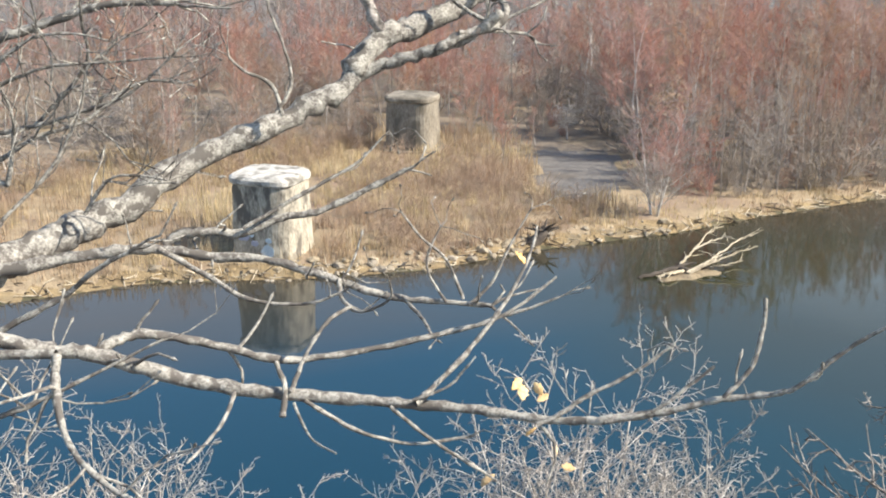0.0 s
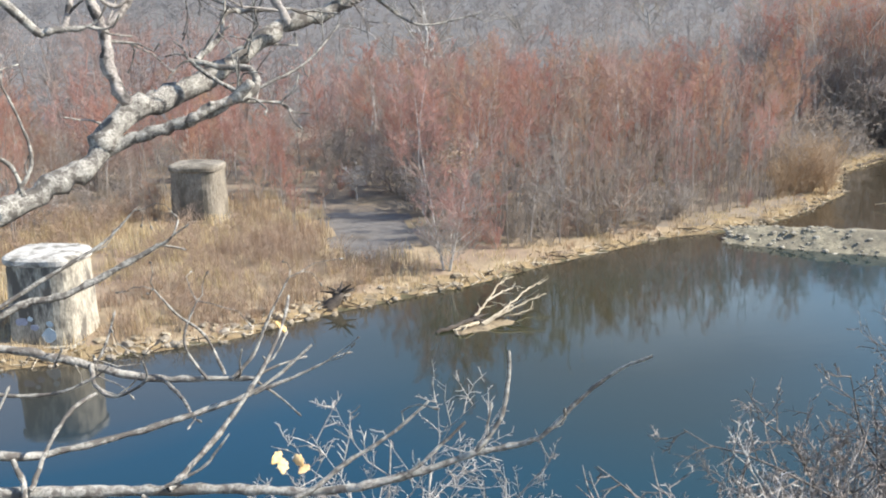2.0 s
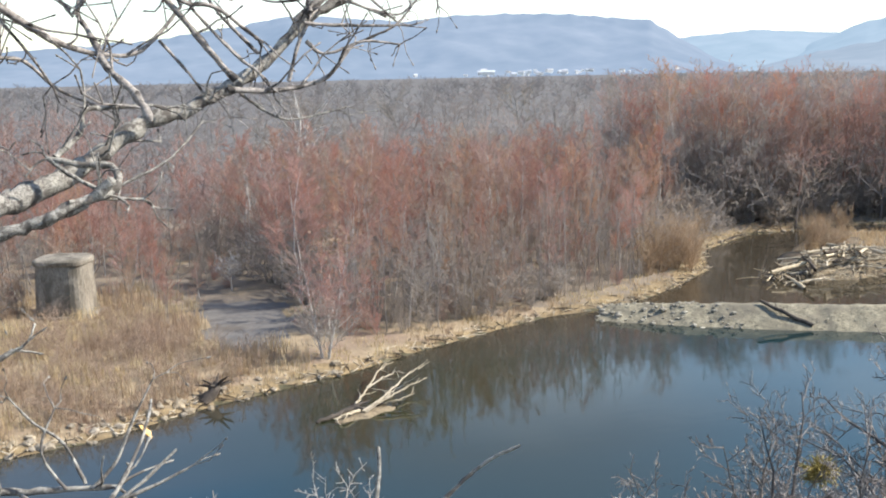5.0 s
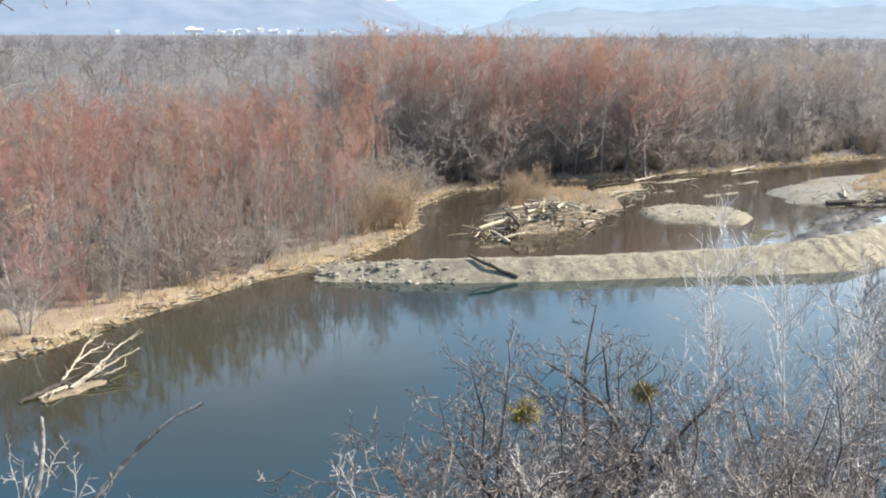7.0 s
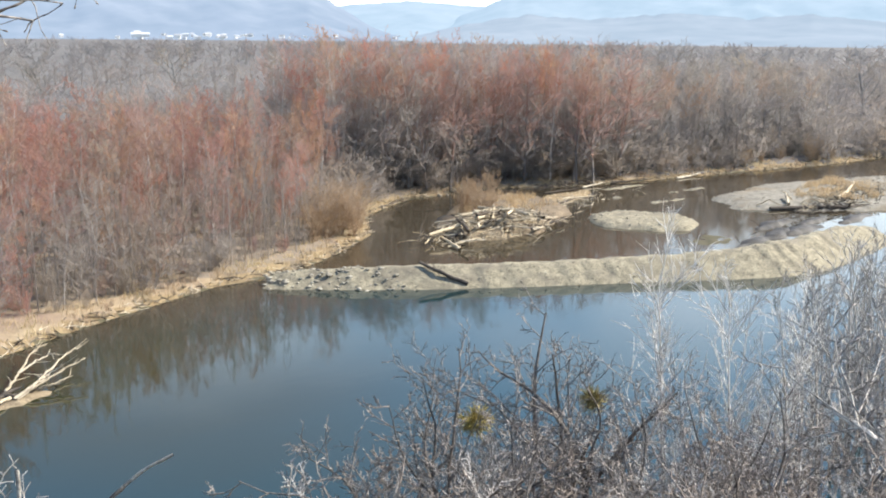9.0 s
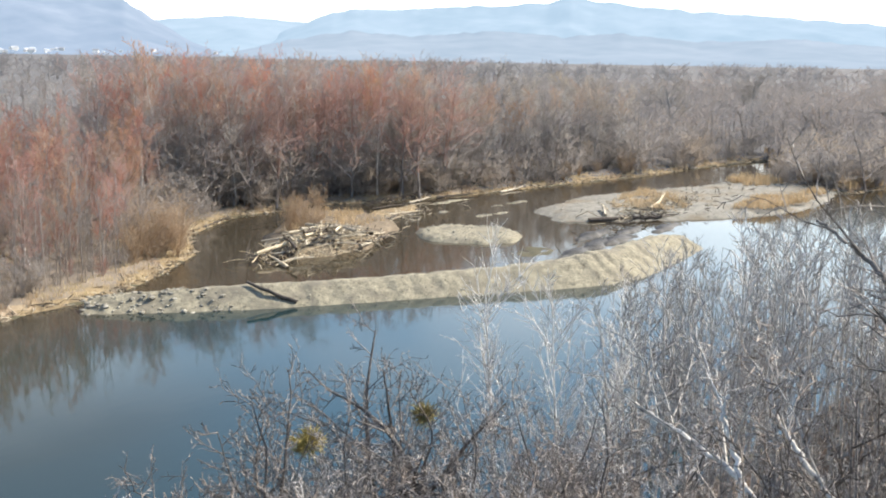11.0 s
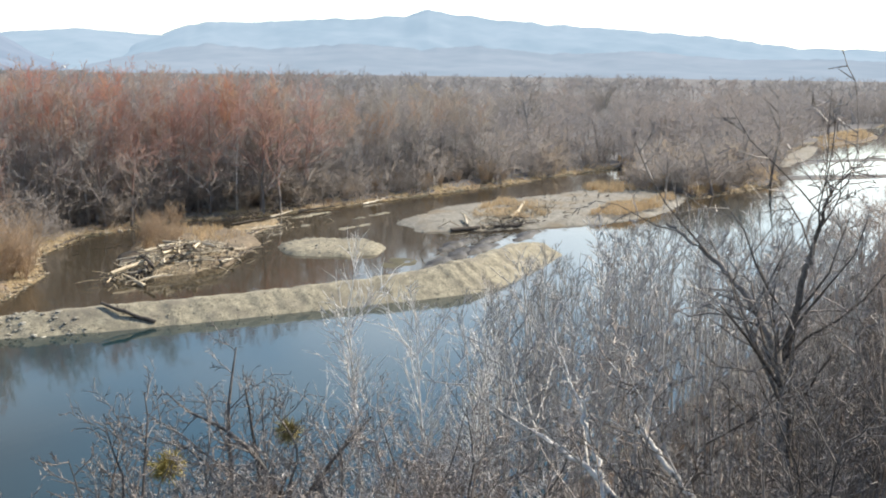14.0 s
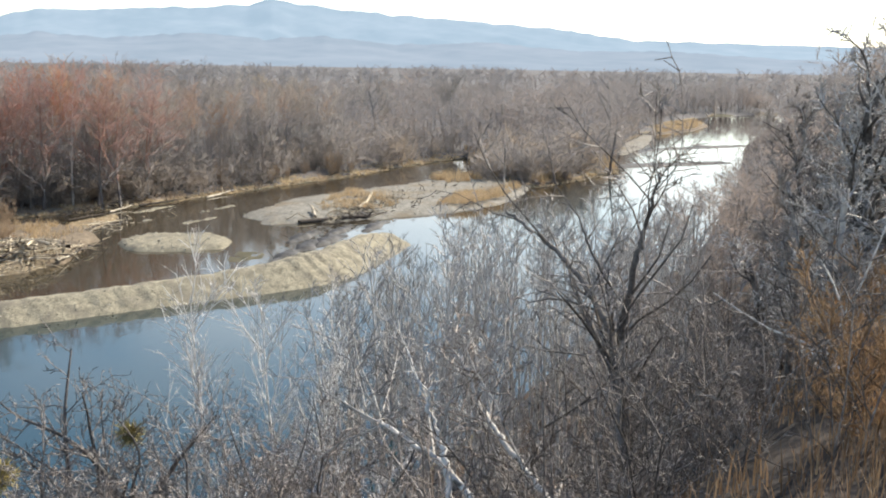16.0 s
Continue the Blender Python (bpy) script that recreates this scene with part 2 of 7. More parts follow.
# far hills glow blue by themselves: distance haze put into the material
HILL = material("hazy_wooded_hill", (0.07, 0.075, 0.08), (0.13, 0.13, 0.135), 0.0022, 1.0, 0.0, 0.008, spec=0.0, haze_glow=(0.125, 0.192, 0.295))
HILL_FAR = material("haze_glow_far_hill", (0.07, 0.08, 0.09), (0.115, 0.12, 0.13), 0.002, 1.0, 0.0, 0.008, spec=0.0, haze_glow=(0.195, 0.285, 0.385))
HILL_SPUR = material("hazy_wooded_spur", (0.07, 0.075, 0.08), (0.115, 0.115, 0.12), 0.002, 1.0, 0.0, 0.008, spec=0.0, haze_glow=(0.165, 0.230, 0.315))
HOUSE_WALL = material("white_house_wall", (0.7, 0.7, 0.7), (0.85, 0.85, 0.84), 0.1, 0.8, 0.0, 1.0, vary=0.15)
HOUSE_ROOF = material("grey_metal_roof", (0.30, 0.32, 0.36), (0.6, 0.62, 0.66), 0.1, 0.6, 0.0, 1.0, vary=0.4)
PAINT_BLUE = material("pale_blue_paint", (0.40, 0.52, 0.60), (0.72, 0.80, 0.84), 3.0, 0.7, 0.1, 20.0)
PAINT_VIOLET = material("violet_grey_paint", (0.32, 0.33, 0.42), (0.55, 0.58, 0.68), 3.0, 0.7, 0.1, 20.0)

WATER = bpy.data.materials.new("river_water")
WATER.use_nodes = True
_n, _l = WATER.node_tree.nodes, WATER.node_tree.links.new
_b = _n["Principled BSDF"]
_b.inputs["Roughness"].default_value, _b.inputs["IOR"].default_value = 0.05, 1.55
_g = _n.new("ShaderNodeNewGeometry")
_m = _n.new("ShaderNodeMapping")
_m.inputs["Scale"].default_value = (0.6, 1.6, 1)
_l(_g.outputs["Position"], _m.inputs["Vector"])
_t = _n.new("ShaderNodeTexNoise")
_t.inputs["Scale"].default_value, _t.inputs["Detail"].default_value = 1.1, 5
_l(_m.outputs[0], _t.inputs["Vector"])
_big = _n.new("ShaderNodeTexNoise")
_big.inputs["Scale"].default_value, _big.inputs["Detail"].default_value = 0.06, 3
_l(_m.outputs[0], _big.inputs["Vector"])
_r = _n.new("ShaderNodeMix")
_r.data_type = "RGBA"
_r.inputs[6].default_value, _r.inputs[7].default_value = (0.004, 0.027, 0.039, 1), (0.012, 0.038, 0.037, 1)
_l(_big.outputs[0], _r.inputs[0])
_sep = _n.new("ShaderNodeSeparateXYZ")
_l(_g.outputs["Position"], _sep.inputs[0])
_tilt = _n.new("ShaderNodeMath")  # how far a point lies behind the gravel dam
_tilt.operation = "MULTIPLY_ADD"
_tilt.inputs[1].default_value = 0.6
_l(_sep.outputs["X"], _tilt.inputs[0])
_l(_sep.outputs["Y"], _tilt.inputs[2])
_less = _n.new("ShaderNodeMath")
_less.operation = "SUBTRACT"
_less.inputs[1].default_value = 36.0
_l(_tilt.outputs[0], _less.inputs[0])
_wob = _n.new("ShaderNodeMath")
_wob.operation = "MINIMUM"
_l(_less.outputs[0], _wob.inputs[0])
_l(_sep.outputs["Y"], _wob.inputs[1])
_dam_brown = _n.new("ShaderNodeMapRange")
_dam_brown.inputs[1].default_value, _dam_brown.inputs[2].default_value = 35.0, 46.0
_l(_wob.outputs[0], _dam_brown.inputs[0])
_line = _n.new("ShaderNodeMath")  # brown strip along the far bank, painted for the bank's reflection
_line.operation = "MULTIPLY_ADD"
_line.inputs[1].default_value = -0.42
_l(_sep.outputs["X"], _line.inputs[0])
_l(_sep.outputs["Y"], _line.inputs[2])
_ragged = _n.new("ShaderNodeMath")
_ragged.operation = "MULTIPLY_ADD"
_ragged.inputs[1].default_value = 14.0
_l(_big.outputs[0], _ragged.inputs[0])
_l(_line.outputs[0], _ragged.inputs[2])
_bank_reflect = _n.new("ShaderNodeMapRange")
_bank_reflect.inputs[1].default_value, _bank_reflect.inputs[2].default_value, _bank_reflect.inputs[4].default_value = 43.5, 54.0, 0.9
_l(_ragged.outputs[0], _bank_reflect.inputs[0])
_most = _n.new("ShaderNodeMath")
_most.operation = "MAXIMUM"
_l(_dam_brown.outputs[0], _most.inputs[0])
_l(_bank_reflect.outputs[0], _most.inputs[1])
_sky_patch = _n.new("ShaderNodeVectorMath")  # blue of the reflected sky, painted on the water before the pier
_sky_patch.operation = "DISTANCE"
_sky_patch.inputs[1].default_value = (-6.0, 30.0, 0.0)
_l(_g.outputs["Position"], _sky_patch.inputs[0])
_blue = _n.new("ShaderNodeMapRange")
_blue.inputs[1].default_value, _blue.inputs[2].default_value, _blue.inputs[3].default_value, _blue.inputs[4].default_value = 8.0, 22.0, 1.0, 0.0
_l(_sky_patch.outputs["Value"], _blue.inputs[0])
_sky_blue = _n.new("ShaderNodeMix")
_sky_blue.data_type = "RGBA"
_sky_blue.inputs[7].default_value = (0.001, 0.032, 0.058, 1)
_l(_blue.outputs[0], _sky_blue.inputs[0])
_l(_r.outputs[2], _sky_blue.inputs[6])
_silt_reflect = _n.new("ShaderNodeMix")  # silt and painted reflections behind the dam and along bank, deep water in river
_silt_reflect.data_type = "RGBA"
_silt_reflect.inputs[7].default_value = (0.052, 0.043, 0.029, 1)
_l(_most.outputs[0], _silt_reflect.inputs[0])
_l(_sky_blue.outputs[2], _silt_reflect.inputs[6])
_near = _n.new("ShaderNodeVectorMath")  # olive patch under the bank: shoal bed, with the wood's reflection painted in
_near.operation = "DISTANCE"
_near.inputs[1].default_value = (17.0, 43.0, 0.0)
_l(_g.outputs["Position"], _near.inputs[0])
_edge = _n.new("ShaderNodeMath")
_edge.operation = "MULTIPLY_ADD"
_edge.inputs[1].default_value = 14.0
_l(_big.outputs[0], _edge.inputs[0])
_l(_near.outputs["Value"], _edge.inputs[2])
_shoal_reflect = _n.new("ShaderNodeMapRange")
_shoal_reflect.inputs[1].default_value, _shoal_reflect.inputs[2].default_value = 11.0, 23.0
_shoal_reflect.inputs[3].default_value, _shoal_reflect.inputs[4].default_value = 1.0, 0.0
_l(_edge.outputs[0], _shoal_reflect.inputs[0])
_bed_reflect = _n.new("ShaderNodeMix")
_bed_reflect.data_type = "RGBA"
_bed_reflect.inputs[7].default_value = (0.022, 0.025, 0.009, 1)
_l(_shoal_reflect.outputs[0], _bed_reflect.inputs[0])
_l(_silt_reflect.outputs[2], _bed_reflect.inputs[6])
_l(_bed_reflect.outputs[2], _b.inputs["Base Color"])
_bp = _n.new("ShaderNodeBump")
_bp.inputs["Strength"].default_value, _bp.inputs["Distance"].default_value = 0.045, 0.06
_l(_t.outputs[0], _bp.inputs["Height"])
_l(_bp.outputs[0], _b.inputs["Normal"])


# ------------------------------------------------------------------ mesh helpers
def mesh_of(name, verts, faces, mat, smooth=True):
    """A mesh from arrays of vertices and of faces with equally many corners."""
    verts, faces = np.asarray(verts, np.float32), np.asarray(faces, np.int32)
    k = faces.shape[1]
    me = bpy.data.meshes.new(name)
    me.vertices.add(len(verts))
    me.vertices.foreach_set("co", verts.ravel())
    me.loops.add(faces.size)
    me.loops.foreach_set("vertex_index", faces.ravel())
    me.polygons.add(len(faces))
    me.polygons.foreach_set("loop_start", np.arange(0, faces.size, k, dtype=np.int32))
    me.polygons.foreach_set("use_smooth", np.full(len(faces), smooth))
    me.update(calc_edges=True)
    me.validate()
    for m in mat if isinstance(mat, (list, tuple)) else [mat]:
        me.materials.append(m)
    return me


def child(name, data, parent, label=""):
    ob = new(name, data)
    ob.parent = parent
    return tagged(ob, label)


def part(name, bm, mat, parent=None, label="", smooth=False):
    """One bmesh as one mesh object under a thing or a part."""
    me = bpy.data.meshes.new(name)
    for f in bm.faces:
        f.smooth = smooth
    bm.to_mesh(me)
    bm.free()
    me.materials.append(mat)
    ob = new(name, me)
    ob.parent = parent
    return tagged(ob, label)


def crossed(a, b):
    return a[:, (1, 2, 0)] * b[:, (2, 0, 1)] - a[:, (2, 0, 1)] * b[:, (1, 2, 0)]


class Tubes:
    """Tapered tubes, gathered into one mesh of four-cornered faces."""

    def __init__(self):
        self.v, self.f, self.count = [], [], 0

    def add(self, pts, radii, sides=5):
        pts, radii = np.asarray(pts, float), np.asarray(radii, float)
        if sides == 1 and len(pts) == 2:  # the many last twigs: one strip, turned about its own line
            (x0, y0, z0), (x1, y1, z1) = pts.tolist()
            dx, dy, dz = x1 - x0, y1 - y0, z1 - z0
            ln = math.sqrt(dx * dx + dy * dy + dz * dz) + 1e-9
            dx, dy, dz = dx / ln, dy / ln, dz / ln
            rx, ry, rz = (0.31, 0.87, 0.17) if abs(dz) > 0.6 else (0.1, 0.05, 1.0)
            ax, ay, az = dy * rz - dz * ry, dz * rx - dx * rz, dx * ry - dy * rx
            ln = math.sqrt(ax * ax + ay * ay + az * az) + 1e-9
            ax, ay, az = ax / ln, ay / ln, az / ln
            spin = (self.count * 0.7548776) % 3.1416
            c, s = math.cos(spin), math.sin(spin)
            ax, ay, az = ax * c + (dy * az - dz * ay) * s, ay * c + (dz * ax - dx * az) * s, az * c + (dx * ay - dy * ax) * s
            p, q = float(radii[0]), float(radii[1])
            self.v.append(np.array([(x0 - ax * p, y0 - ay * p, z0 - az * p), (x0 + ax * p, y0 + ay * p, z0 + az * p), (x1 - ax * q, y1 - ay * q, z1 - az * q), (x1 + ax * q, y1 + ay * q, z1 + az * q)]))
            n = self.count
            self.f.append(np.array([(n, n + 1, n + 3, n + 2)]))
            self.count += 4
            return
        along = np.empty_like(pts)
        along[1:-1] = (pts[2:] - pts[:-2]) * 0.5
        along[0], along[-1] = pts[1] - pts[0], pts[-1] - pts[-2]
        along /= np.linalg.norm(along, axis=1, keepdims=True) + 1e-9
        ref = np.array([0.31, 0.87, 0.17]) if abs(along[:, 2]).mean() > 0.6 else np.array([0.1, 0.05, 1.0])
        a = crossed(along, np.broadcast_to(ref, along.shape))
        a /= np.linalg.norm(a, axis=1, keepdims=True) + 1e-9
        if sides == 1:
            spin = (self.count * 0.7548776) % 3.1416
            a = a * math.cos(spin) + crossed(along, a) * math.sin(spin)
            v = np.stack([pts - a * radii[:, None], pts + a * radii[:, None]], 1).reshape(-1, 3)
            i = np.arange(len(pts) - 1)[:, None] * 2
            self.v.append(v)
            self.f.append(i + [0, 1, 3, 2] + self.count)
            self.count += len(v)
            return
        b = crossed(along, a)
        ang = np.arange(sides) * 2 * np.pi / sides
        ring = a[:, None, :] * np.cos(ang)[None, :, None] + b[:, None, :] * np.sin(ang)[None, :, None]
        v = (pts[:, None, :] + ring * radii[:, None, None]).reshape(-1, 3)
        n = len(pts)
        i, j = np.meshgrid(np.arange(n - 1), np.arange(sides), indexing="ij")
        j2 = (j + 1) % sides
        f = np.stack([i * sides + j, i * sides + j2, (i + 1) * sides + j2, (i + 1) * sides + j], -1).reshape(-1, 4)
        self.v.append(v)
        self.f.append(f + self.count)
        self.count += len(v)

    def arrays(self):
        return np.concatenate(self.v), np.concatenate(self.f)

    def mesh(self, name, mat):
        return mesh_of(name, *self.arrays(), mat)


def unit(v):
    return v / (math.sqrt(float(v @ v)) + 1e-9)


def grow(out, rng, start, way, length, radius, level, spec):
    """A stem and, along it, its side stems, down to the last level of spec."""
    s = spec[level]
    pts, d, p = [start], unit(np.asarray(way, float)), np.asarray(start, float)
    for _ in range(s["segs"]):
        d = unit(d + rng.normal(0, s["wob"], 3) + np.array([0, 0, s["up"]]) / s["segs"])
        p = p + d * length / s["segs"]
        pts.append(p)
    pts = np.array(pts)
    radii = radius * (1 - np.linspace(0, 1, len(pts)) ** s.get("pow", 1.0) * (1 - s["tip"]))
    out[level].add(pts, radii, s["sides"])
    if level + 1 >= len(spec):
        return
    nxt = spec[level + 1]
    for k in range(nxt["n"]):
        u = nxt["from"] + (1 - nxt["from"]) * (k + rng.random()) / nxt["n"]
        u = min(u, 0.985)
        i = min(int(u * s["segs"]), s["segs"] - 1)
        w = u * s["segs"] - i
        q = pts[i] * (1 - w) + pts[i + 1] * w
        axis = unit(pts[i + 1] - pts[i])
        side = rng.normal(0, 1, 3)
        side = unit(side - axis * (side @ axis))
        a = radians(nxt["angle"] + rng.normal(0, nxt.get("spread", 9)))
        r_here = np.interp(u, np.linspace(0, 1, len(radii)), radii)
        ln = length * nxt["ratio"] * (1 - nxt.get("shrink", 0.55) * (u - nxt["from"]) / (1 - nxt["from"] + 1e-6)) * rng.uniform(0.7, 1.25)
        grow(out, rng, q, axis * math.cos(a) + side * math.sin(a), ln, max(min(r_here * nxt["thick"], radius * 0.7), nxt["rmin"]), level + 1, spec)


def tree_tubes(seed, height, radius, spec, lean, stems):
    rng = np.random.default_rng(seed)
    out = [Tubes() for _ in spec]
    for k in range(stems):
        a = rng.uniform(0, 6.28)
        tilt = lean if stems == 1 else lean + 0.12
        grow(out, rng, np.array([0.12 * math.cos(a), 0.12 * math.sin(a), -0.25]) * (stems > 1) + np.array([0, 0, -0.25]), (tilt * math.cos(a), tilt * math.sin(a), 1), (height + 0.3) * spec[0].get("share", 1.0) * (1 if k == 0 else rng.uniform(0.6, 0.95)), radius, 0, spec)
    if "share" in spec[0]:  # bring the forked crown up to the tree's full height
        f = height / max(v[:, 2].max() for t in out for v in t.v)
        for t in out:
            t.v = [v * f for v in t.v]
    return out


def joined(levels):
    v, f, c = [], [], 0
    for t in levels:
        if t.count:
            a, b = t.arrays()
            v.append(a)
            f.append(b + c)
            c += len(a)
    return np.concatenate(v), np.concatenate(f)


def tree_arrays(seed, height, radius, spec, lean=0.03, stems=1, split=2):
    """Arrays of the wood and of the fine twigs of one tree."""
    out = tree_tubes(seed, height, radius, spec, lean, stems)
    return joined(out[:split]), joined(out[split:])


WILLOW = [  # forked stems under a rounded crown of fine upward twigs
    dict(segs=7, wob=0.05, up=0.15, tip=0.15, sides=5, share=0.85),
    {"segs": 4, "wob": 0.09, "up": 0.45, "tip": 0.2, "sides": 3, "n": 14, "from": 0.2, "angle": 46, "ratio": 0.34, "thick": 0.42, "rmin": 0.014, "shrink": 0.5},
    {"segs": 2, "wob": 0.1, "up": 0.35, "tip": 0.35, "sides": 1, "n": 8, "from": 0.12, "angle": 42, "spread": 14, "ratio": 0.48, "thick": 0.6, "rmin": 0.011},
    {"segs": 1, "wob": 0.08, "up": 0.35, "tip": 0.25, "sides": 1, "n": 15, "from": 0.03, "angle": 40, "spread": 20, "ratio": 0.6, "thick": 0.8, "rmin": 0.0095},
]
ROUND_WILLOW = [dict(WILLOW[0]), dict(WILLOW[1], **{"n": 16, "from": 0.1, "angle": 52, "ratio": 0.46}), dict(WILLOW[2], n=9), dict(WILLOW[3], n=13, rmin=0.0095)]
POLE = [  # tall slim stems with a rounded crown on top, as at the edge of the far wood
    dict(segs=7, wob=0.035, up=0.15, tip=0.12, sides=5, share=0.88),
    {"segs": 3, "wob": 0.1, "up": 0.4, "tip": 0.25, "sides": 3, "n": 21, "from": 0.34, "angle": 46, "ratio": 0.18, "thick": 0.3, "rmin": 0.016, "shrink": 0.1},
    {"segs": 2, "wob": 0.1, "up": 0.3, "tip": 0.4, "sides": 1, "n": 7, "from": 0.1, "angle": 42, "spread": 14, "ratio": 0.5, "thick": 0.6, "rmin": 0.012},
    {"segs": 1, "wob": 0.08, "up": 0.3, "tip": 0.3, "sides": 1, "n": 12, "from": 0.03, "angle": 42, "spread": 20, "ratio": 0.66, "thick": 0.8, "rmin": 0.0115},
]
FARTREE = [
    dict(segs=3, wob=0.06, up=0.1, tip=0.3, sides=3),
    {"segs": 3, "wob": 0.12, "up": 0.35, "tip": 0.3, "sides": 1, "n": 11, "from": 0.14, "angle": 56, "ratio": 0.42, "thick": 0.5, "rmin": 0.034, "shrink": 0.15},
    {"segs": 1, "wob": 0.1, "up": 0.25, "tip": 0.3, "sides": 1, "n": 6, "from": 0.15, "angle": 44, "spread": 14, "ratio": 0.52, "thick": 0.8, "rmin": 0.024},
    {"segs": 1, "wob": 0.1, "up": 0.2, "tip": 0.3, "sides": 1, "n": 8, "from": 0.1, "angle": 42, "spread": 18, "ratio": 0.62, "thick": 0.9, "rmin": 0.019},
]
GREYTREE = [dict(FARTREE[0], share=0.8), dict(FARTREE[1], angle=60, up=0.2, ratio=0.46), FARTREE[2], FARTREE[3]]
PLAINTREE = [
    dict(segs=2, wob=0.05, up=0.1, tip=0.3, sides=3),
    {"segs": 2, "wob": 0.12, "up": 0.25, "tip": 0.4, "sides": 1, "n": 11, "from": 0.1, "angle": 62, "ratio": 0.5, "thick": 0.6, "rmin": 0.10, "shrink": 0.15},
    {"segs": 1, "wob": 0.12, "up": 0.2, "tip": 0.4, "sides": 1, "n": 8, "from": 0.1, "angle": 46, "spread": 16, "ratio": 0.62, "thick": 0.9, "rmin": 0.085},
]
BUSH = [
    dict(segs=4, wob=0.12, up=0.25, tip=0.3, sides=4),
    {"segs": 3, "wob": 0.14, "up": 0.35, "tip": 0.35, "sides": 3, "n": 7, "from": 0.12, "angle": 38, "ratio": 0.5, "thick": 0.65, "rmin": 0.011, "shrink": 0.4},
    {"segs": 2, "wob": 0.12, "up": 0.2, "tip": 0.4, "sides": 1, "n": 6, "from": 0.12, "angle": 40, "ratio": 0.45, "thick": 0.75, "rmin": 0.008, "shrink": 0.3},
    {"segs": 1, "wob": 0.1, "up": 0.15, "tip": 0.4, "sides": 1, "n": 6, "from": 0.15, "angle": 42, "ratio": 0.5, "thick": 0.85, "rmin": 0.0055, "shrink": 0.2},
]
SLOPEBUSH = [
    dict(segs=5, wob=0.12, up=0.35, tip=0.35, sides=4),
    {"segs": 4, "wob": 0.15, "up": 0.3, "tip": 0.4, "sides": 3, "n": 6, "from": 0.15, "angle": 46, "ratio": 0.42, "thick": 0.7, "rmin": 0.012, "shrink": 0.35},
    {"segs": 3, "wob": 0.14, "up": 0.3, "tip": 0.45, "sides": 3, "n": 5, "from": 0.15, "angle": 50, "ratio": 0.40, "thick": 0.7, "rmin": 0.008, "shrink": 0.3},
    {"segs": 1, "wob": 0.1, "up": 0.15, "tip": 0.5, "sides": 1, "n": 3, "from": 0.2, "angle": 50, "ratio": 0.36, "thick": 0.85, "rmin": 0.006, "shrink": 0.2},
]
THICKET = [
    dict(segs=6, wob=0.14, up=0.2, tip=0.3, sides=5),
    {"segs": 4, "wob": 0.18, "up": 0.3, "tip": 0.3, "sides": 4, "n": 8, "from": 0.15, "angle": 44, "ratio": 0.46, "thick": 0.65, "rmin": 0.006, "shrink": 0.4},
    {"segs": 3, "wob": 0.18, "up": 0.2, "tip": 0.45, "sides": 3, "n": 7, "from": 0.15, "angle": 50, "ratio": 0.36, "thick": 0.75, "rmin": 0.0045, "shrink": 0.3},
    {"segs": 2, "wob": 0.18, "up": 0.15, "tip": 0.9, "sides": 3, "n": 6, "from": 0.15, "angle": 52, "ratio": 0.24, "thick": 0.85, "rmin": 0.0034, "shrink": 0.2},
]
OAKLIKE = [  # a short trunk that forks into long crooked limbs
    dict(segs=6, wob=0.10, up=0.12, tip=0.5, sides=6, share=0.62),
    {"segs": 8, "wob": 0.15, "up": 0.45, "tip": 0.22, "sides": 5, "n": 12, "from": 0.28, "angle": 50, "ratio": 0.72, "thick": 0.6, "rmin": 0.02, "shrink": 0.25},
    {"segs": 4, "wob": 0.16, "up": 0.2, "tip": 0.35, "sides": 3, "n": 10, "from": 0.16, "angle": 52, "ratio": 0.33, "thick": 0.55, "rmin": 0.013, "shrink": 0.4},
    {"segs": 3, "wob": 0.16, "up": 0.15, "tip": 0.4, "sides": 3, "n": 6, "from": 0.12, "angle": 52, "ratio": 0.42, "thick": 0.65, "rmin": 0.0098, "shrink": 0.2},
    {"segs": 1, "wob": 0.18, "up": 0.15, "tip": 0.6, "sides": 1, "n": 3, "from": 0.2, "angle": 50, "ratio": 0.36, "thick": 0.8, "rmin": 0.0082, "shrink": 0.2},
]
SLIMOAK = [dict(OAKLIKE[0], share=0.8), dict(OAKLIKE[1], ratio=0.36, n=13, angle=46, thick=0.42, rmin=0.014), dict(OAKLIKE[2], ratio=0.42, n=6), OAKLIKE[3], OAKLIKE[4]]
BIRCH = [
    dict(segs=9, wob=0.025, up=0.1, tip=0.12, sides=6),
    {"segs": 4, "wob": 0.07, "up": 0.4, "tip": 0.25, "sides": 4, "n": 20, "from": 0.22, "angle": 33, "ratio": 0.22, "thick": 0.4, "rmin": 0.015, "shrink": 0.5},
    {"segs": 2, "wob": 0.1, "up": 0.2, "tip": 0.35, "sides": 3, "n": 4, "from": 0.2, "angle": 38, "ratio": 0.5, "thick": 0.65, "rmin": 0.0145, "shrink": 0.3},
    {"segs": 1, "wob": 0.1, "up": 0.1, "tip": 0.4, "sides": 3, "n": 2, "from": 0.15, "angle": 36, "ratio": 0.6, "thick": 0.7, "rmin": 0.011, "shrink": 0.2},
]
WHITE_BIRCH = [BIRCH[0], dict(BIRCH[1], rmin=0.02, ratio=0.26, n=24), dict(BIRCH[2], rmin=0.014, n=6), dict(BIRCH[3], rmin=0.009, n=4)]


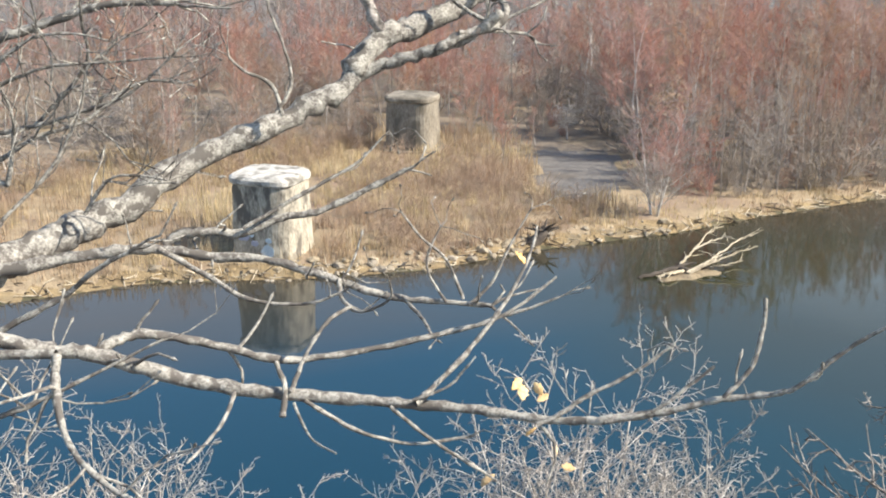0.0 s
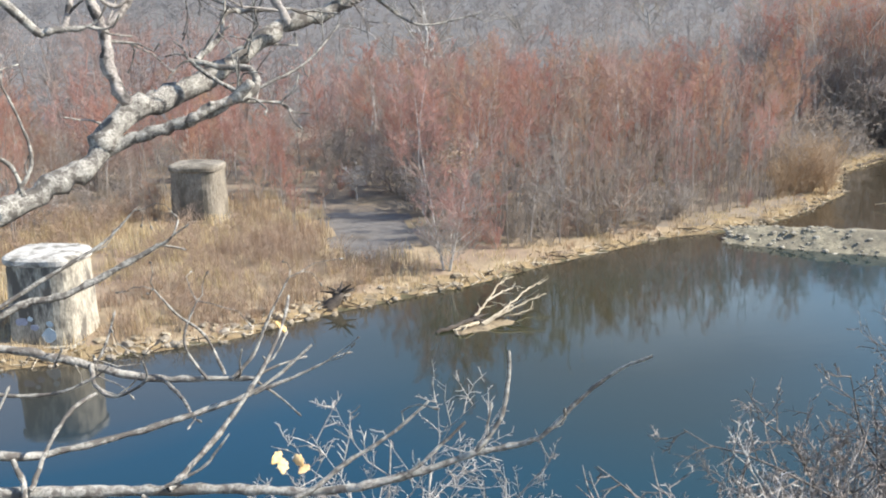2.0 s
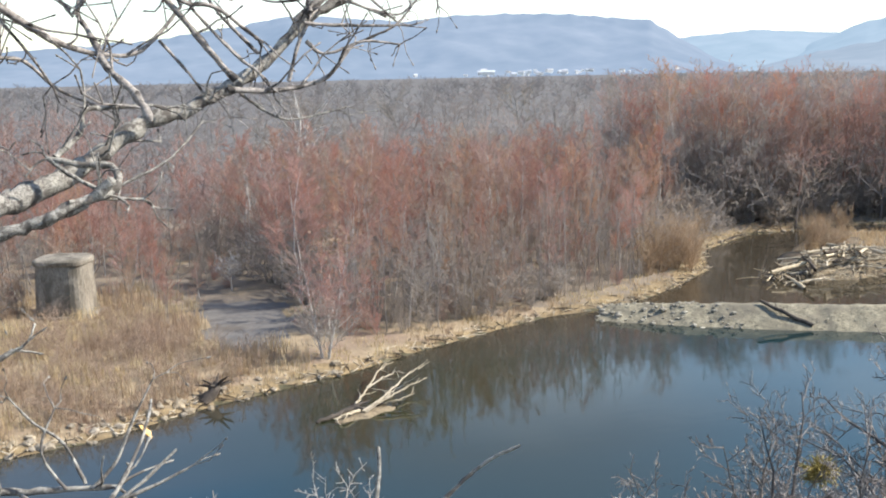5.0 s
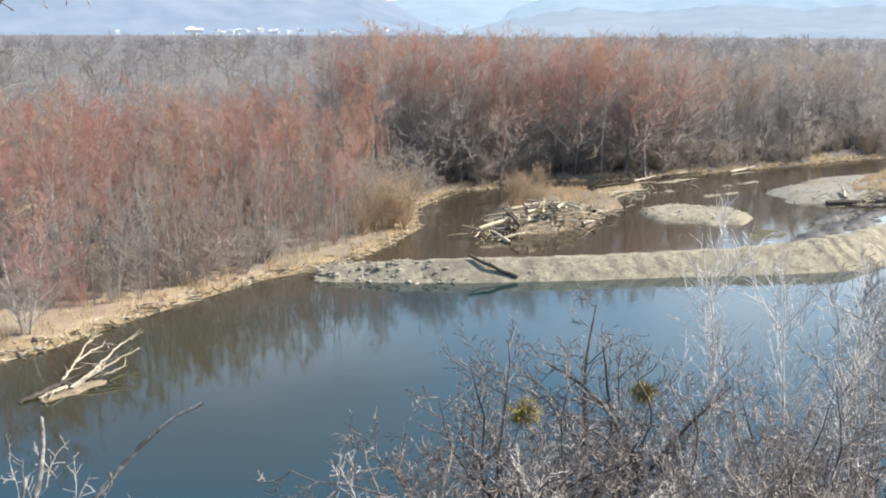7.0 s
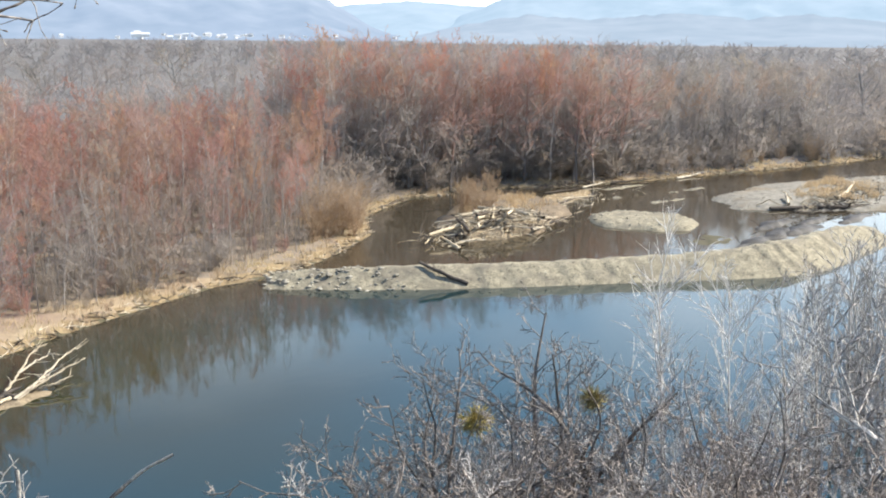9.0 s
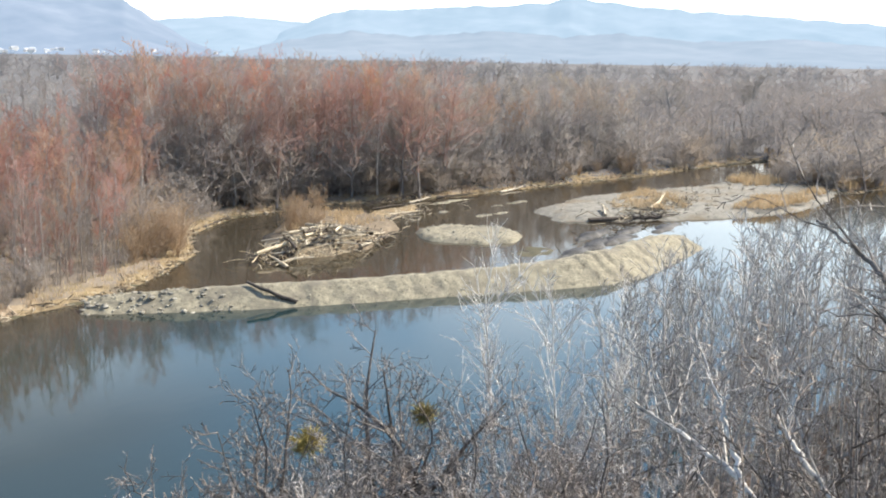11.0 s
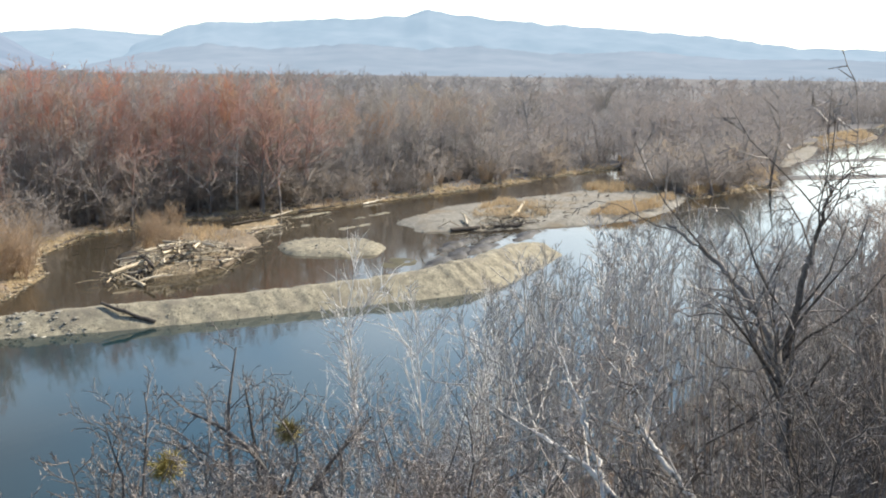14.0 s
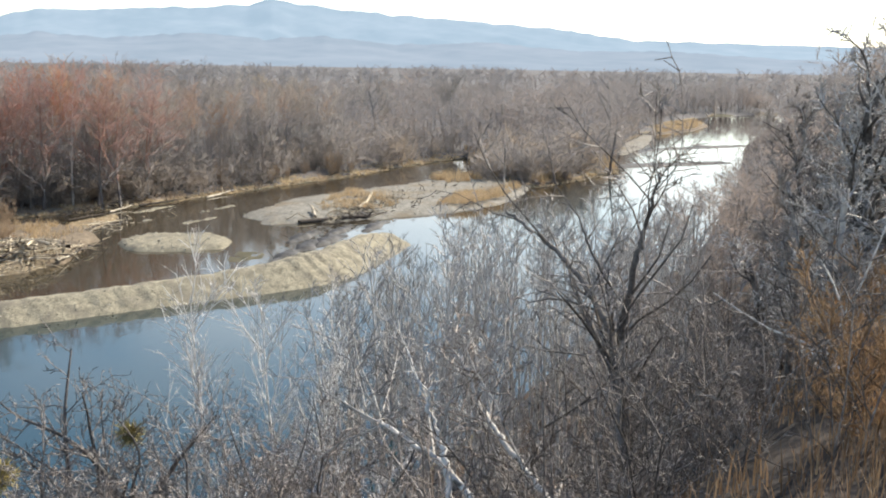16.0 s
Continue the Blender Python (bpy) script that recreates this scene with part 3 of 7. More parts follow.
def tree_thing(name, seed, height, radius, spec, wood, twig, label, category="tree", group="", lean=0.03, stems=1, split=2, low=None, turn_at=0.5, limbs=False):
    """One tree with its trunk and its crown, standing at the origin until it is placed. low: the twigs of the lower crown, older and grey."""
    out = tree_tubes(seed, height, radius, spec, lean, stems)
    b = joined(out[split:])
    top = tagged(new(name), label, category, group)
    if limbs:
        for level, kind_of in ((0, "trunk"), (1, "limb")):
            for v, f in zip(out[level].v, out[level].f):
                child(kind_of, mesh_of(kind_of, v, f - f.min(), wood), top)
    elif stems > 1 and split == 1:
        for v, f in zip(out[0].v, out[0].f):
            child("stem", mesh_of("stem", v, f - f.min(), wood), top)
    else:
        child("trunk", mesh_of("trunk", *joined(out[:split]), wood), top)
    me = mesh_of("crown", *b, [twig, low] if low else twig)
    if low:
        mid = b[0][b[1]].mean(1)[:, 2] / height + np.random.default_rng(seed).normal(0, 0.09, len(b[1]))
        me.polygons.foreach_set("material_index", (mid < turn_at).astype(np.int32))
    child("crown", me, top)
    return top


# ------------------------------------------------------------------ river and ground
FAR_BANK = [(-420, -60), (-120, -6), (-60, 20), (-32, 36), (-19.6, 42.3), (-14, 45.0), (-6, 45.6), (-0.7, 46.7), (5, 49.8), (12.7, 52.7), (17.5, 55.4), (23.5, 58.2), (28.2, 60.2), (31.5, 60.4), (36, 62), (40.4, 64.7), (46.5, 69.5), (48.5, 73), (51.5, 77.5), (60, 82.8), (72, 83.6), (79, 80.2), (93, 78.2), (110, 76.9), (124, 75.4), (142, 76), (156, 74.2), (160, 71.5), (152, 67.5), (140, 63.4), (131, 60.8), (124.5, 55.5), (123.5, 51.5), (128, 47.8), (141, 46), (150, 44.6), (161, 48.2), (180, 54), (206, 60.6), (240, 65.5), (285, 72), (335, 74), (378, 50), (700, -200), (900, -300)]
NEAR_BANK = [(900, -340), (700, -240), (375, 0), (300, 46), (216, 38), (150, 27), (95, 19.5), (64, 18.2), (43.6, 17.7), (20, 17.4), (0, 17.2), (-30, 13), (-70, -6), (-140, -40), (-420, -110)]


def to_line(x, y, line):
    """How far each point is from a line of corners."""
    if np.size(x) == 1:
        px, py, least = float(np.ravel(x)[0]), float(np.ravel(y)[0]), 1e18
        for (ax, ay), (bx, by) in zip(line, line[1:]):
            ux, uy = bx - ax, by - ay
            k = min(1.0, max(0.0, ((px - ax) * ux + (py - ay) * uy) / (ux * ux + uy * uy)))
            least = min(least, (px - ax - k * ux) ** 2 + (py - ay - k * uy) ** 2)
        return np.full(np.shape(x), math.sqrt(least))
    best = np.full(np.shape(x), 1e9)
    for (ax, ay), (bx, by) in zip(line, line[1:]):
        ux, uy = bx - ax, by - ay
        k = np.clip(((x - ax) * ux + (y - ay) * uy) / (ux * ux + uy * uy), 0, 1)
        best = np.minimum(best, np.hypot(x - ax - k * ux, y - ay - k * uy))
    return best


def inside(x, y, ring):
    if np.size(x) == 1:
        px, py, odd = float(np.ravel(x)[0]), float(np.ravel(y)[0]), False
        for (ax, ay), (bx, by) in zip(ring, ring[1:] + ring[:1]):
            if (ay > py) != (by > py) and px < (bx - ax) * (py - ay) / (by - ay) + ax:
                odd = not odd
        return np.full(np.shape(x), odd)
    hit = np.zeros(np.shape(x), bool)
    for (ax, ay), (bx, by) in zip(ring, ring[1:] + ring[:1]):
        if ay != by:
            hit ^= ((ay > y) != (by > y)) & (x < (bx - ax) * (y - ay) / (by - ay) + ax)
    return hit


def ripple(x, y, s):
    return np.sin(x * s + 1.3 * np.sin(y * s * 0.7)) * np.cos(y * s * 1.1 + 1.7 * np.sin(x * s * 0.6))


def ground_height(x, y):
    x, y = np.asarray(x, float), np.asarray(y, float)
    df, dn = to_line(x, y, FAR_BANK), to_line(x, y, NEAR_BANK)
    wet = inside(x, y, FAR_BANK + NEAR_BANK)
    rough = 0.10 * ripple(x, y, 0.9) + 0.06 * ripple(x + 7, y - 3, 2.3)
    far = 0.55 * (1 - np.exp(-df / 1.4)) + 0.25 * np.clip(df / 12, 0, 1) + rough * np.clip(df / 3, 0, 1)
    steep = np.clip((x - 3) / 7, 0, 1)
    near = (1 - steep) * np.minimum(dn * 0.89, 14.4) + steep * np.interp(dn, [0, 4, 9, 13, 15, 16.2, 17.2], [0, 1.6, 4.2, 7.2, 11, 13.6, 14.4])
    near = np.minimum(near, 14.4 - 12.4 * np.clip((x - 150) / 260, 0, 1)) - 0.5 * np.exp(-((dn - 16.6) / 1.6) ** 2) + 2.2 * rough * np.clip(dn / 3, 0, 1) * np.clip((17.5 - dn) / 4, 0, 1)
    bed = -np.clip(np.minimum(df, dn) * 0.3, 0, 1.6) - 0.02
    return np.where(wet, bed, np.where(dn < df, near, far))


def z_at(x, y):
    return float(ground_height(np.array([x]), np.array([y]))[0])


def spaced(stops):
    vals = []
    for (a, b, step) in stops:
        vals += list(np.arange(a, b, step))
    return np.array(vals + [stops[-1][1]])


gx = spaced([(-4800, -600, 350), (-600, -120, 40), (-120, -30, 4), (-30, 100, 0.7), (100, 240, 2.5), (240, 900, 22), (900, 4900, 320)])
gy = spaced([(-1500, -100, 140), (-100, -10, 6), (-10, 90, 0.7), (90, 140, 3), (140, 500, 24), (500, 4900, 350)])
GX, GY = np.meshgrid(gx, gy, indexing="ij")
GZ = ground_height(GX.ravel(), GY.ravel())
nx, ny = GX.shape
ii, jj = np.meshgrid(np.arange(nx - 1), np.arange(ny - 1), indexing="ij")
quads = np.stack([ii * ny + jj, (ii + 1) * ny + jj, (ii + 1) * ny + jj + 1, ii * ny + jj + 1], -1).reshape(-1, 4)
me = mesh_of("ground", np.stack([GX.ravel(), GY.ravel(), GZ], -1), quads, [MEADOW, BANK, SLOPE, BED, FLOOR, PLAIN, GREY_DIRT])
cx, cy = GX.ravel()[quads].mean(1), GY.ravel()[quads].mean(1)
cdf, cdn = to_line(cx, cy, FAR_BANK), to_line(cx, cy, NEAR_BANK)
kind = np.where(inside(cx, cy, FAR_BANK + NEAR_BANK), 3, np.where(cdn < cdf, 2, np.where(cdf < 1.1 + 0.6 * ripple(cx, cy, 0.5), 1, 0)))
YARD = [(5.7, 61), (6.4, 69.6), (11.9, 70.4), (12.0, 64), (9.9, 57.5), (7.1, 57.2)]
OPEN = [(-60, 10), (-14, 44), (5, 48), (28, 59), (30, 62), (13, 58.5), (9.5, 62), (6.5, 65), (6, 72), (2, 77), (-6, 76), (-14, 71), (-26, 64), (-60, 60)]
kind = np.where((kind == 0) & ~inside(cx + ripple(cx, cy, 0.6), cy, OPEN), 4, kind)
kind = np.where((kind == 4) & (np.hypot(cx, cy) > 118 + 6 * ripple(cx, cy, 0.2)), 5, kind)
kind = np.where(inside(cx + 0.6 * ripple(cx, cy, 0.8), cy, YARD), 6, kind)
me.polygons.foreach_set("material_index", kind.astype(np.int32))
tagged(new("ground", me), "river valley ground with dry meadow, soil banks and a steep bluff", "ground", kind="structure")

bm = bmesh.new()
bmesh.ops.create_grid(bm, x_segments=8, y_segments=8, size=1)
bmesh.ops.scale(bm, vec=(700, 260, 1), verts=bm.verts)
bmesh.ops.translate(bm, vec=(270, 90, 0), verts=bm.verts)
tagged(part("water", bm, WATER), "calm blue-green river water with forest reflections", "water", kind="structure")


# ------------------------------------------------------------------ hills and village
def hill_range(name, label, profile, dist, mat, seed, foot=-0.02, depth=900.0):
    """A range of hills along a bearing: ridge heights by bearing, falling with spurs towards the plain."""
    az = np.radians(np.linspace(profile[0][0], profile[-1][0], 420))
    top = dist * np.tan(np.radians(np.interp(np.degrees(az), [p[0] for p in profile], [p[1] for p in profile])))
    rows_n = 26
    v = []
    for k in range(rows_n + 1):
        u = k / rows_n
        spur = np.array([0.20 * noise.fractal(Vector((a * 13 + u * 2.2, u * 2.6, seed)), 1.1, 2.0, 4) for a in az])
        edge = np.array([7.0 * noise.fractal(Vector((a * 60, 0, seed + 4)), 1.0, 2.0, 3) for a in az])
        h = top * np.clip(u ** 1.15 + spur * u * (1 - u) * 2.4, 0, 1.0) + 16 * u - 3 * (1 - u) + edge * u ** 8 * np.clip(top / 60, 0, 1)
        r = dist - depth * (1 - u)
        v.append(np.stack([r * np.sin(az), r * np.cos(az), h], -1))
    n = len(az)
    i, j = np.meshgrid(np.arange(rows_n), np.arange(n - 1), indexing="ij")
    f = np.stack([i * n + j, i * n + j + 1, (i + 1) * n + j + 1, (i + 1) * n + j], -1).reshape(-1, 4)
    tagged(new(name, mesh_of(name, np.concatenate(v), f, mat)), label, "hills", kind="structure")


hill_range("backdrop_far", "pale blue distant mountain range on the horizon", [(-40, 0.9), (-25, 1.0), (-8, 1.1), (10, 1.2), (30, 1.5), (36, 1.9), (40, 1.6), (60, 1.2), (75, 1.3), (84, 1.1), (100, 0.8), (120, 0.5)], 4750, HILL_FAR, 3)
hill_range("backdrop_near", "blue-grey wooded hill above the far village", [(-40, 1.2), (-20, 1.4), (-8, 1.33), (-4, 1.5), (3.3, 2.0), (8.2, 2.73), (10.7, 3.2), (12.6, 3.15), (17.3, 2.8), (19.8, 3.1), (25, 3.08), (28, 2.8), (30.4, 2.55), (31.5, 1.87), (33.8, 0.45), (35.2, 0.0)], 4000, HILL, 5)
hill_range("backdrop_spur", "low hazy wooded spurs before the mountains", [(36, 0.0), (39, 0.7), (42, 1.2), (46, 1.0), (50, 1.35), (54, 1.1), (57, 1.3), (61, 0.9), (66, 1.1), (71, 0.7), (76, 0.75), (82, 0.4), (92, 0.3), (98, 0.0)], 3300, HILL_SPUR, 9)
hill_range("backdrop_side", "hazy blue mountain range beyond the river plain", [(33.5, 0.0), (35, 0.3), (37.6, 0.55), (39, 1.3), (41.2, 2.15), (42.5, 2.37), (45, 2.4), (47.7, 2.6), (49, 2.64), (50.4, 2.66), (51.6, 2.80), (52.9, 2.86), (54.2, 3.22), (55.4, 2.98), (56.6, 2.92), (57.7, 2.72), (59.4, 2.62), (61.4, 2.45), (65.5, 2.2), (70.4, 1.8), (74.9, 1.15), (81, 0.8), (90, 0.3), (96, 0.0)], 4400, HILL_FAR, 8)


def house(w, d, h):
    top = tagged(new("house"), "small pale village house with a pitched roof", "house", "village houses")
    bm = bmesh.new()
    bmesh.ops.create_cube(bm, size=1, matrix=Matrix.Diagonal((w, d, h, 1)))
    bmesh.ops.translate(bm, vec=(0, 0, h / 2), verts=bm.verts)
    part("wall", bm, HOUSE_WALL, top)
    bm = bmesh.new()
    v = [bm.verts.new(p) for p in ((-w * 0.55, -d * 0.6, h), (w * 0.55, -d * 0.6, h), (w * 0.55, d * 0.6, h), (-w * 0.55, d * 0.6, h), (-w * 0.55, 0, h + d * 0.4), (w * 0.55, 0, h + d * 0.4))]
    for q in ((0, 1, 5, 4), (3, 4, 5, 2), (0, 4, 3), (1, 2, 5), (0, 3, 2, 1)):
        bm.faces.new([v[k] for k in q])
    part("roof", bm, HOUSE_ROOF, top)
    return top


rng = np.random.default_rng(11)
first_house = house(12, 9, 7)
for k in range(52):
    az, dist = radians(rng.normal(24.5, 3.6) if k else 21.5), rng.uniform(2700, 3060)
    m = pose(dist * math.sin(az), dist * math.cos(az), rng.uniform(3, 14), 0, 0, rng.uniform(-30, 30) - 20)
    if k == 0:
        m = m @ Matrix.Diagonal((3.6, 1.2, 1.1, 1))
        first_house.matrix_basis = m
    else:
        ob = copy_thing(first_house, m)
        s = rng.uniform(0.45, 1.0)
        ob.scale = (s * rng.uniform(0.8, 1.6), s, s * rng.uniform(0.8, 1.2))

# ------------------------------------------------------------------ gravel berm and bars
def heap(name, label, ring, height, seed, mat=GRAVEL, step=0.35, steep=0.7, category="gravel bar", stones=0):
    """Loose gravel heaped inside a ring of corners, rising from its edge."""
    xs, ys = [p[0] for p in ring], [p[1] for p in ring]
    ax, ay = np.arange(min(xs) - 1, max(xs) + 1, step), np.arange(min(ys) - 1, max(ys) + 1, step)
    X, Y = np.meshgrid(ax, ay, indexing="ij")
    d = to_line(X, Y, ring + ring[:1]) * np.where(inside(X, Y, ring), 1, -1)
    d = d + 0.35 * ripple(X * 1.3 + seed, Y * 1.3, 0.8) + 0.18 * ripple(X, Y + seed, 2.6)
    rng = np.random.default_rng(seed)
    bumps = 0.05 * ripple(X + seed, Y, 2.2) + 0.03 * ripple(X, Y + seed, 5.0) + rng.normal(0, 0.018, X.shape)
    Z = np.where(d > 0, height * (1 - np.exp(-np.clip(d, 0, None) * steep * 1.6 / height)), d * 0.5) + bumps * np.clip(d + 0.4, 0, 1)
    keep = (d > -0.9)
    n0, n1 = X.shape
    i, j = np.meshgrid(np.arange(n0 - 1), np.arange(n1 - 1), indexing="ij")
    f = np.stack([i * n1 + j, (i + 1) * n1 + j, (i + 1) * n1 + j + 1, i * n1 + j + 1], -1).reshape(-1, 4)
    f = f[keep.ravel()[f].any(1)]
    used = np.unique(f)
    back = np.full(X.size, -1)
    back[used] = np.arange(len(used))
    v = np.stack([X.ravel(), Y.ravel(), Z.ravel()], -1)[used]
    ob = new(name, mesh_of(name, v, back[f], mat))
    if stones:
        dry = v[v[:, 2] > 0.03]
        cobbles(ob, dry[rng.integers(0, len(dry), stones)], 0.05, 0.2, seed)
    return tagged(ob, label, category)


def cobbles(parent, places, small, large, seed):
    """Loose stones lying on a heap, joined, as one part."""
    rng = np.random.default_rng(seed)
    bm = bmesh.new()
    bmesh.ops.create_icosphere(bm, subdivisions=1, radius=1)
    base = np.array([v.co[:] for v in bm.verts])
    face = np.array([[v.index for v in f.verts] for f in bm.faces])
    bm.free()
    n = len(places)
    size = small + (large - small) * rng.random((n, 1, 1)) ** 2.5
    form = size * rng.uniform(0.6, 1.25, (n, 1, 3)) * [1, 1, 0.6]
    v = base[None] * form * rng.uniform(0.85, 1.15, (n, len(base), 1)) + (places + rng.normal(0, 0.08, (n, 3)) * [1, 1, 0])[:, None, :]
    f = face[None] + (np.arange(n) * len(base))[:, None, None]
    ob = child("cobbles", mesh_of("cobbles", v.reshape(-1, 3), f.reshape(-1, 3), COBBLE, smooth=False), parent, "loose grey and tan river cobbles")
    tagged(ob, kind="stuff")


def berm():
    """The pushed-up gravel dam: a crest line with scalloped tipped heaps on its river side."""
    foot = [(29.8, 58.4), (33.1, 55.4), (38.4, 51.8), (44.4, 48.4), (51.4, 44.9), (55.1, 42.9), (59.0, 40.9), (63.5, 39.2), (66.5, 39.6), (70.0, 40.2), (74.5, 41.0), (80.5, 42.6)]
    high = [0.6, 0.95, 1.12, 1.15, 1.2, 1.3, 1.5, 1.75, 1.6, 1.65, 1.7, 0.9]
    wide = [3.6, 3.8, 4.0, 4.2, 4.6, 4.9, 5.6, 6.4, 6.0, 5.8, 5.4, 3.6]
    f = np.array(foot)
    s = np.concatenate([[0], np.cumsum(np.hypot(*np.diff(f, axis=0).T))])
    u = np.arange(0, s[-1], 0.28)
    px, py = np.interp(u, s, f[:, 0]), np.interp(u, s, f[:, 1])
    ker = np.ones(21) / 21
    px, py = (np.convolve(np.pad(c, 10, mode="edge"), ker, "valid") for c in (px, py))
    tx, ty = np.gradient(px), np.gradient(py)
    tx, ty = (np.convolve(np.pad(c, 10, mode="edge"), ker, "valid") for c in (tx, ty))
    k = np.hypot(tx, ty)
    nxv, nyv = -ty / k, tx / k
    h, w = np.interp(u, s, high), np.interp(u, s, wide)
    rng, n_u = np.random.default_rng(4), len(u)
    cell = u / 3.4 + 0.5 * np.sin(u * 0.31) + 0.33 * np.sin(u * 0.83)
    m = 26
    v = []
    for c in range(m + 1):
        q = -0.12 + 1.24 * c / m
        # each load was tipped from the crest: a smooth fan that overlaps the one before along a slanting seam
        saw = (cell + 0.5 * q) % 1.0
        fan = np.minimum(1.0 - 0.85 * saw, saw / 0.07)
        front = np.clip(q / 0.46, -0.4, 1)
        rise = front if q < 0.56 else np.clip((1 - q) / 0.40, -0.4, 1)
        crest = h * (0.94 + 0.08 * np.sin(np.pi * ((cell + 0.25) % 1.0) ** 0.62))
        z = crest * rise + (fan - 0.55) * 0.09 * np.clip(h, 0.5, 1.0) * np.clip(1 - abs(q - 0.24) * 3.2, 0, 1)
        z = z + rng.normal(0, 0.012, n_u) + 0.02 * np.sin(u * 2.3 + c * 0.9)
        off = w * q - (fan - 0.5) * 0.14 * np.clip(1 - abs(q) * 2.0, 0, 1)
        v.append(np.stack([px + nxv * off, py + nyv * off, z], -1))
    n = len(u)
    i, j = np.meshgrid(np.arange(m), np.arange(n - 1), indexing="ij")
    quad = np.stack([i * n + j, i * n + j + 1, (i + 1) * n + j + 1, (i + 1) * n + j], -1).reshape(-1, 4)
    spots = np.concatenate(v[1:-6])
    ob = new("gravel_dam", mesh_of("gravel_dam", np.concatenate(v), quad, GRAVEL))
    cobbles(ob, spots[rng.integers(0, len(spots), 1500)], 0.03, 0.08, 5)
    west = spots[spots[:, 0] < 38]
    cobbles(ob, west[rng.integers(0, len(west), 130)], 0.10, 0.26, 6)
    tagged(ob, "long pushed-up gravel dam with scalloped side across the river", "gravel dam")


berm()
heap("gravel_bar", "low pale gravel bar in the inner channel", [(66.6, 65.0), (70.8, 65.6), (74.5, 60.8), (73.0, 56.6), (69.0, 55.0), (66.5, 57.6), (64.8, 60.5)], 0.42, 2, stones=160)
heap("gravel_island", "long grey gravel island with grass and driftwood", [(86, 66), (82, 59.5), (86, 56), (91, 52.5), (97.5, 48.8), (104.5, 46.6), (112, 46), (121, 48), (128, 50), (131, 56), (131, 62), (125, 63.5), (117, 64.5), (108, 67), (97.8, 68.2)], 0.7, 5, step=0.6, steep=0.25, stones=700, mat=GREY_GRAVEL)
heap("drift_island", "small earth island holding a driftwood jam", [(50.0, 63.6), (53.0, 61.6), (58, 62.0), (63.0, 64.4), (68.5, 68.6), (71, 73), (70, 79), (66, 79.5), (61, 76.5), (55, 71.5)], 0.5, 7, mat=ISLAND_SOIL, category="island")
for k, (x, y, ln, w) in enumerate(((69.5, 48.8, 6.5, 1.2), (73.5, 49.6, 7.5, 1.4), (77.5, 49.7, 7.5, 1.4), (78.0, 52.8, 6.5, 1.2), (82.3, 51.6, 7.5, 1.3), (86.5, 50.2, 7.0, 1.1))):
    dx, dy = 0.97 * ln / 2, 0.2 * ln / 2
    heap("gravel_ridge", "dark wet gravel ridge just above the water", [(x - dx, y - dy), (x, y - w * 0.8), (x + dx, y + dy - w * 0.3), (x + dx * 0.8, y + dy + w * 0.4), (x, y + w * 0.7)], 0.34, 30 + k, mat=WET_GRAVEL, step=0.3, steep=0.5)
heap("mud_shoal", "low mud and gravel shoal with stranded sticks", [(66.5, 71), (72, 72.2), (77, 74.5), (80, 77), (74, 77), (69, 74.5)], 0.14, 10, steep=0.2, mat=BANK)
for k, (x, y, ln, w) in enumerate(((81.5, 67.2, 7.0, 0.5), (88, 70.8, 8.0, 0.45), (84.5, 76.4, 9.0, 0.45), (79, 71.5, 7.0, 0.4))):
    heap("gravel_riffle", "pale shallow gravel riffle breaking the water", [(x - ln / 2, y - 0.2), (x, y - w), (x + ln / 2, y + 0.1), (x + ln * 0.2, y + w * 0.8), (x - ln * 0.3, y + w * 0.6)], 0.05, 70 + k, step=0.3, steep=0.2, stones=30)
heap("silt_bar", "submerged tan silt bar beside the dam", [(65.2, 50.2), (67.5, 49.6), (70, 51.6), (69.2, 53.4), (66.4, 52.6)], 0.03, 78, steep=0.06, mat=BED)
heap("river_bar", "dark wet gravel bar across the river", [(158, 48), (164, 42), (170, 37), (177, 33), (180, 35), (173, 41), (166, 47.5), (161, 50)], 0.35, 79, step=0.8, steep=0.15, mat=WET_GRAVEL)
heap("river_bar", "dark wet gravel bar across the river", [(186, 53), (198, 49.5), (212, 40), (218, 37), (221, 39), (208, 48), (196, 53.5)], 0.35, 80, step=1.0, steep=0.15, mat=WET_GRAVEL)
heap("far_shoal", "far gravel shoal across the river", [(180, 53), (196, 54), (214, 57), (236, 62), (240, 66), (206, 62), (182, 56)], 0.14, 12, step=1.2, steep=0.06, mat=GREY_GRAVEL)
heap("far_island", "far grassy gravel island in the river", [(236, 62), (262, 58), (286, 60), (310, 68), (296, 72), (260, 70)], 0.5, 13, step=2.0, steep=0.1, mat=ISLAND_SOIL)


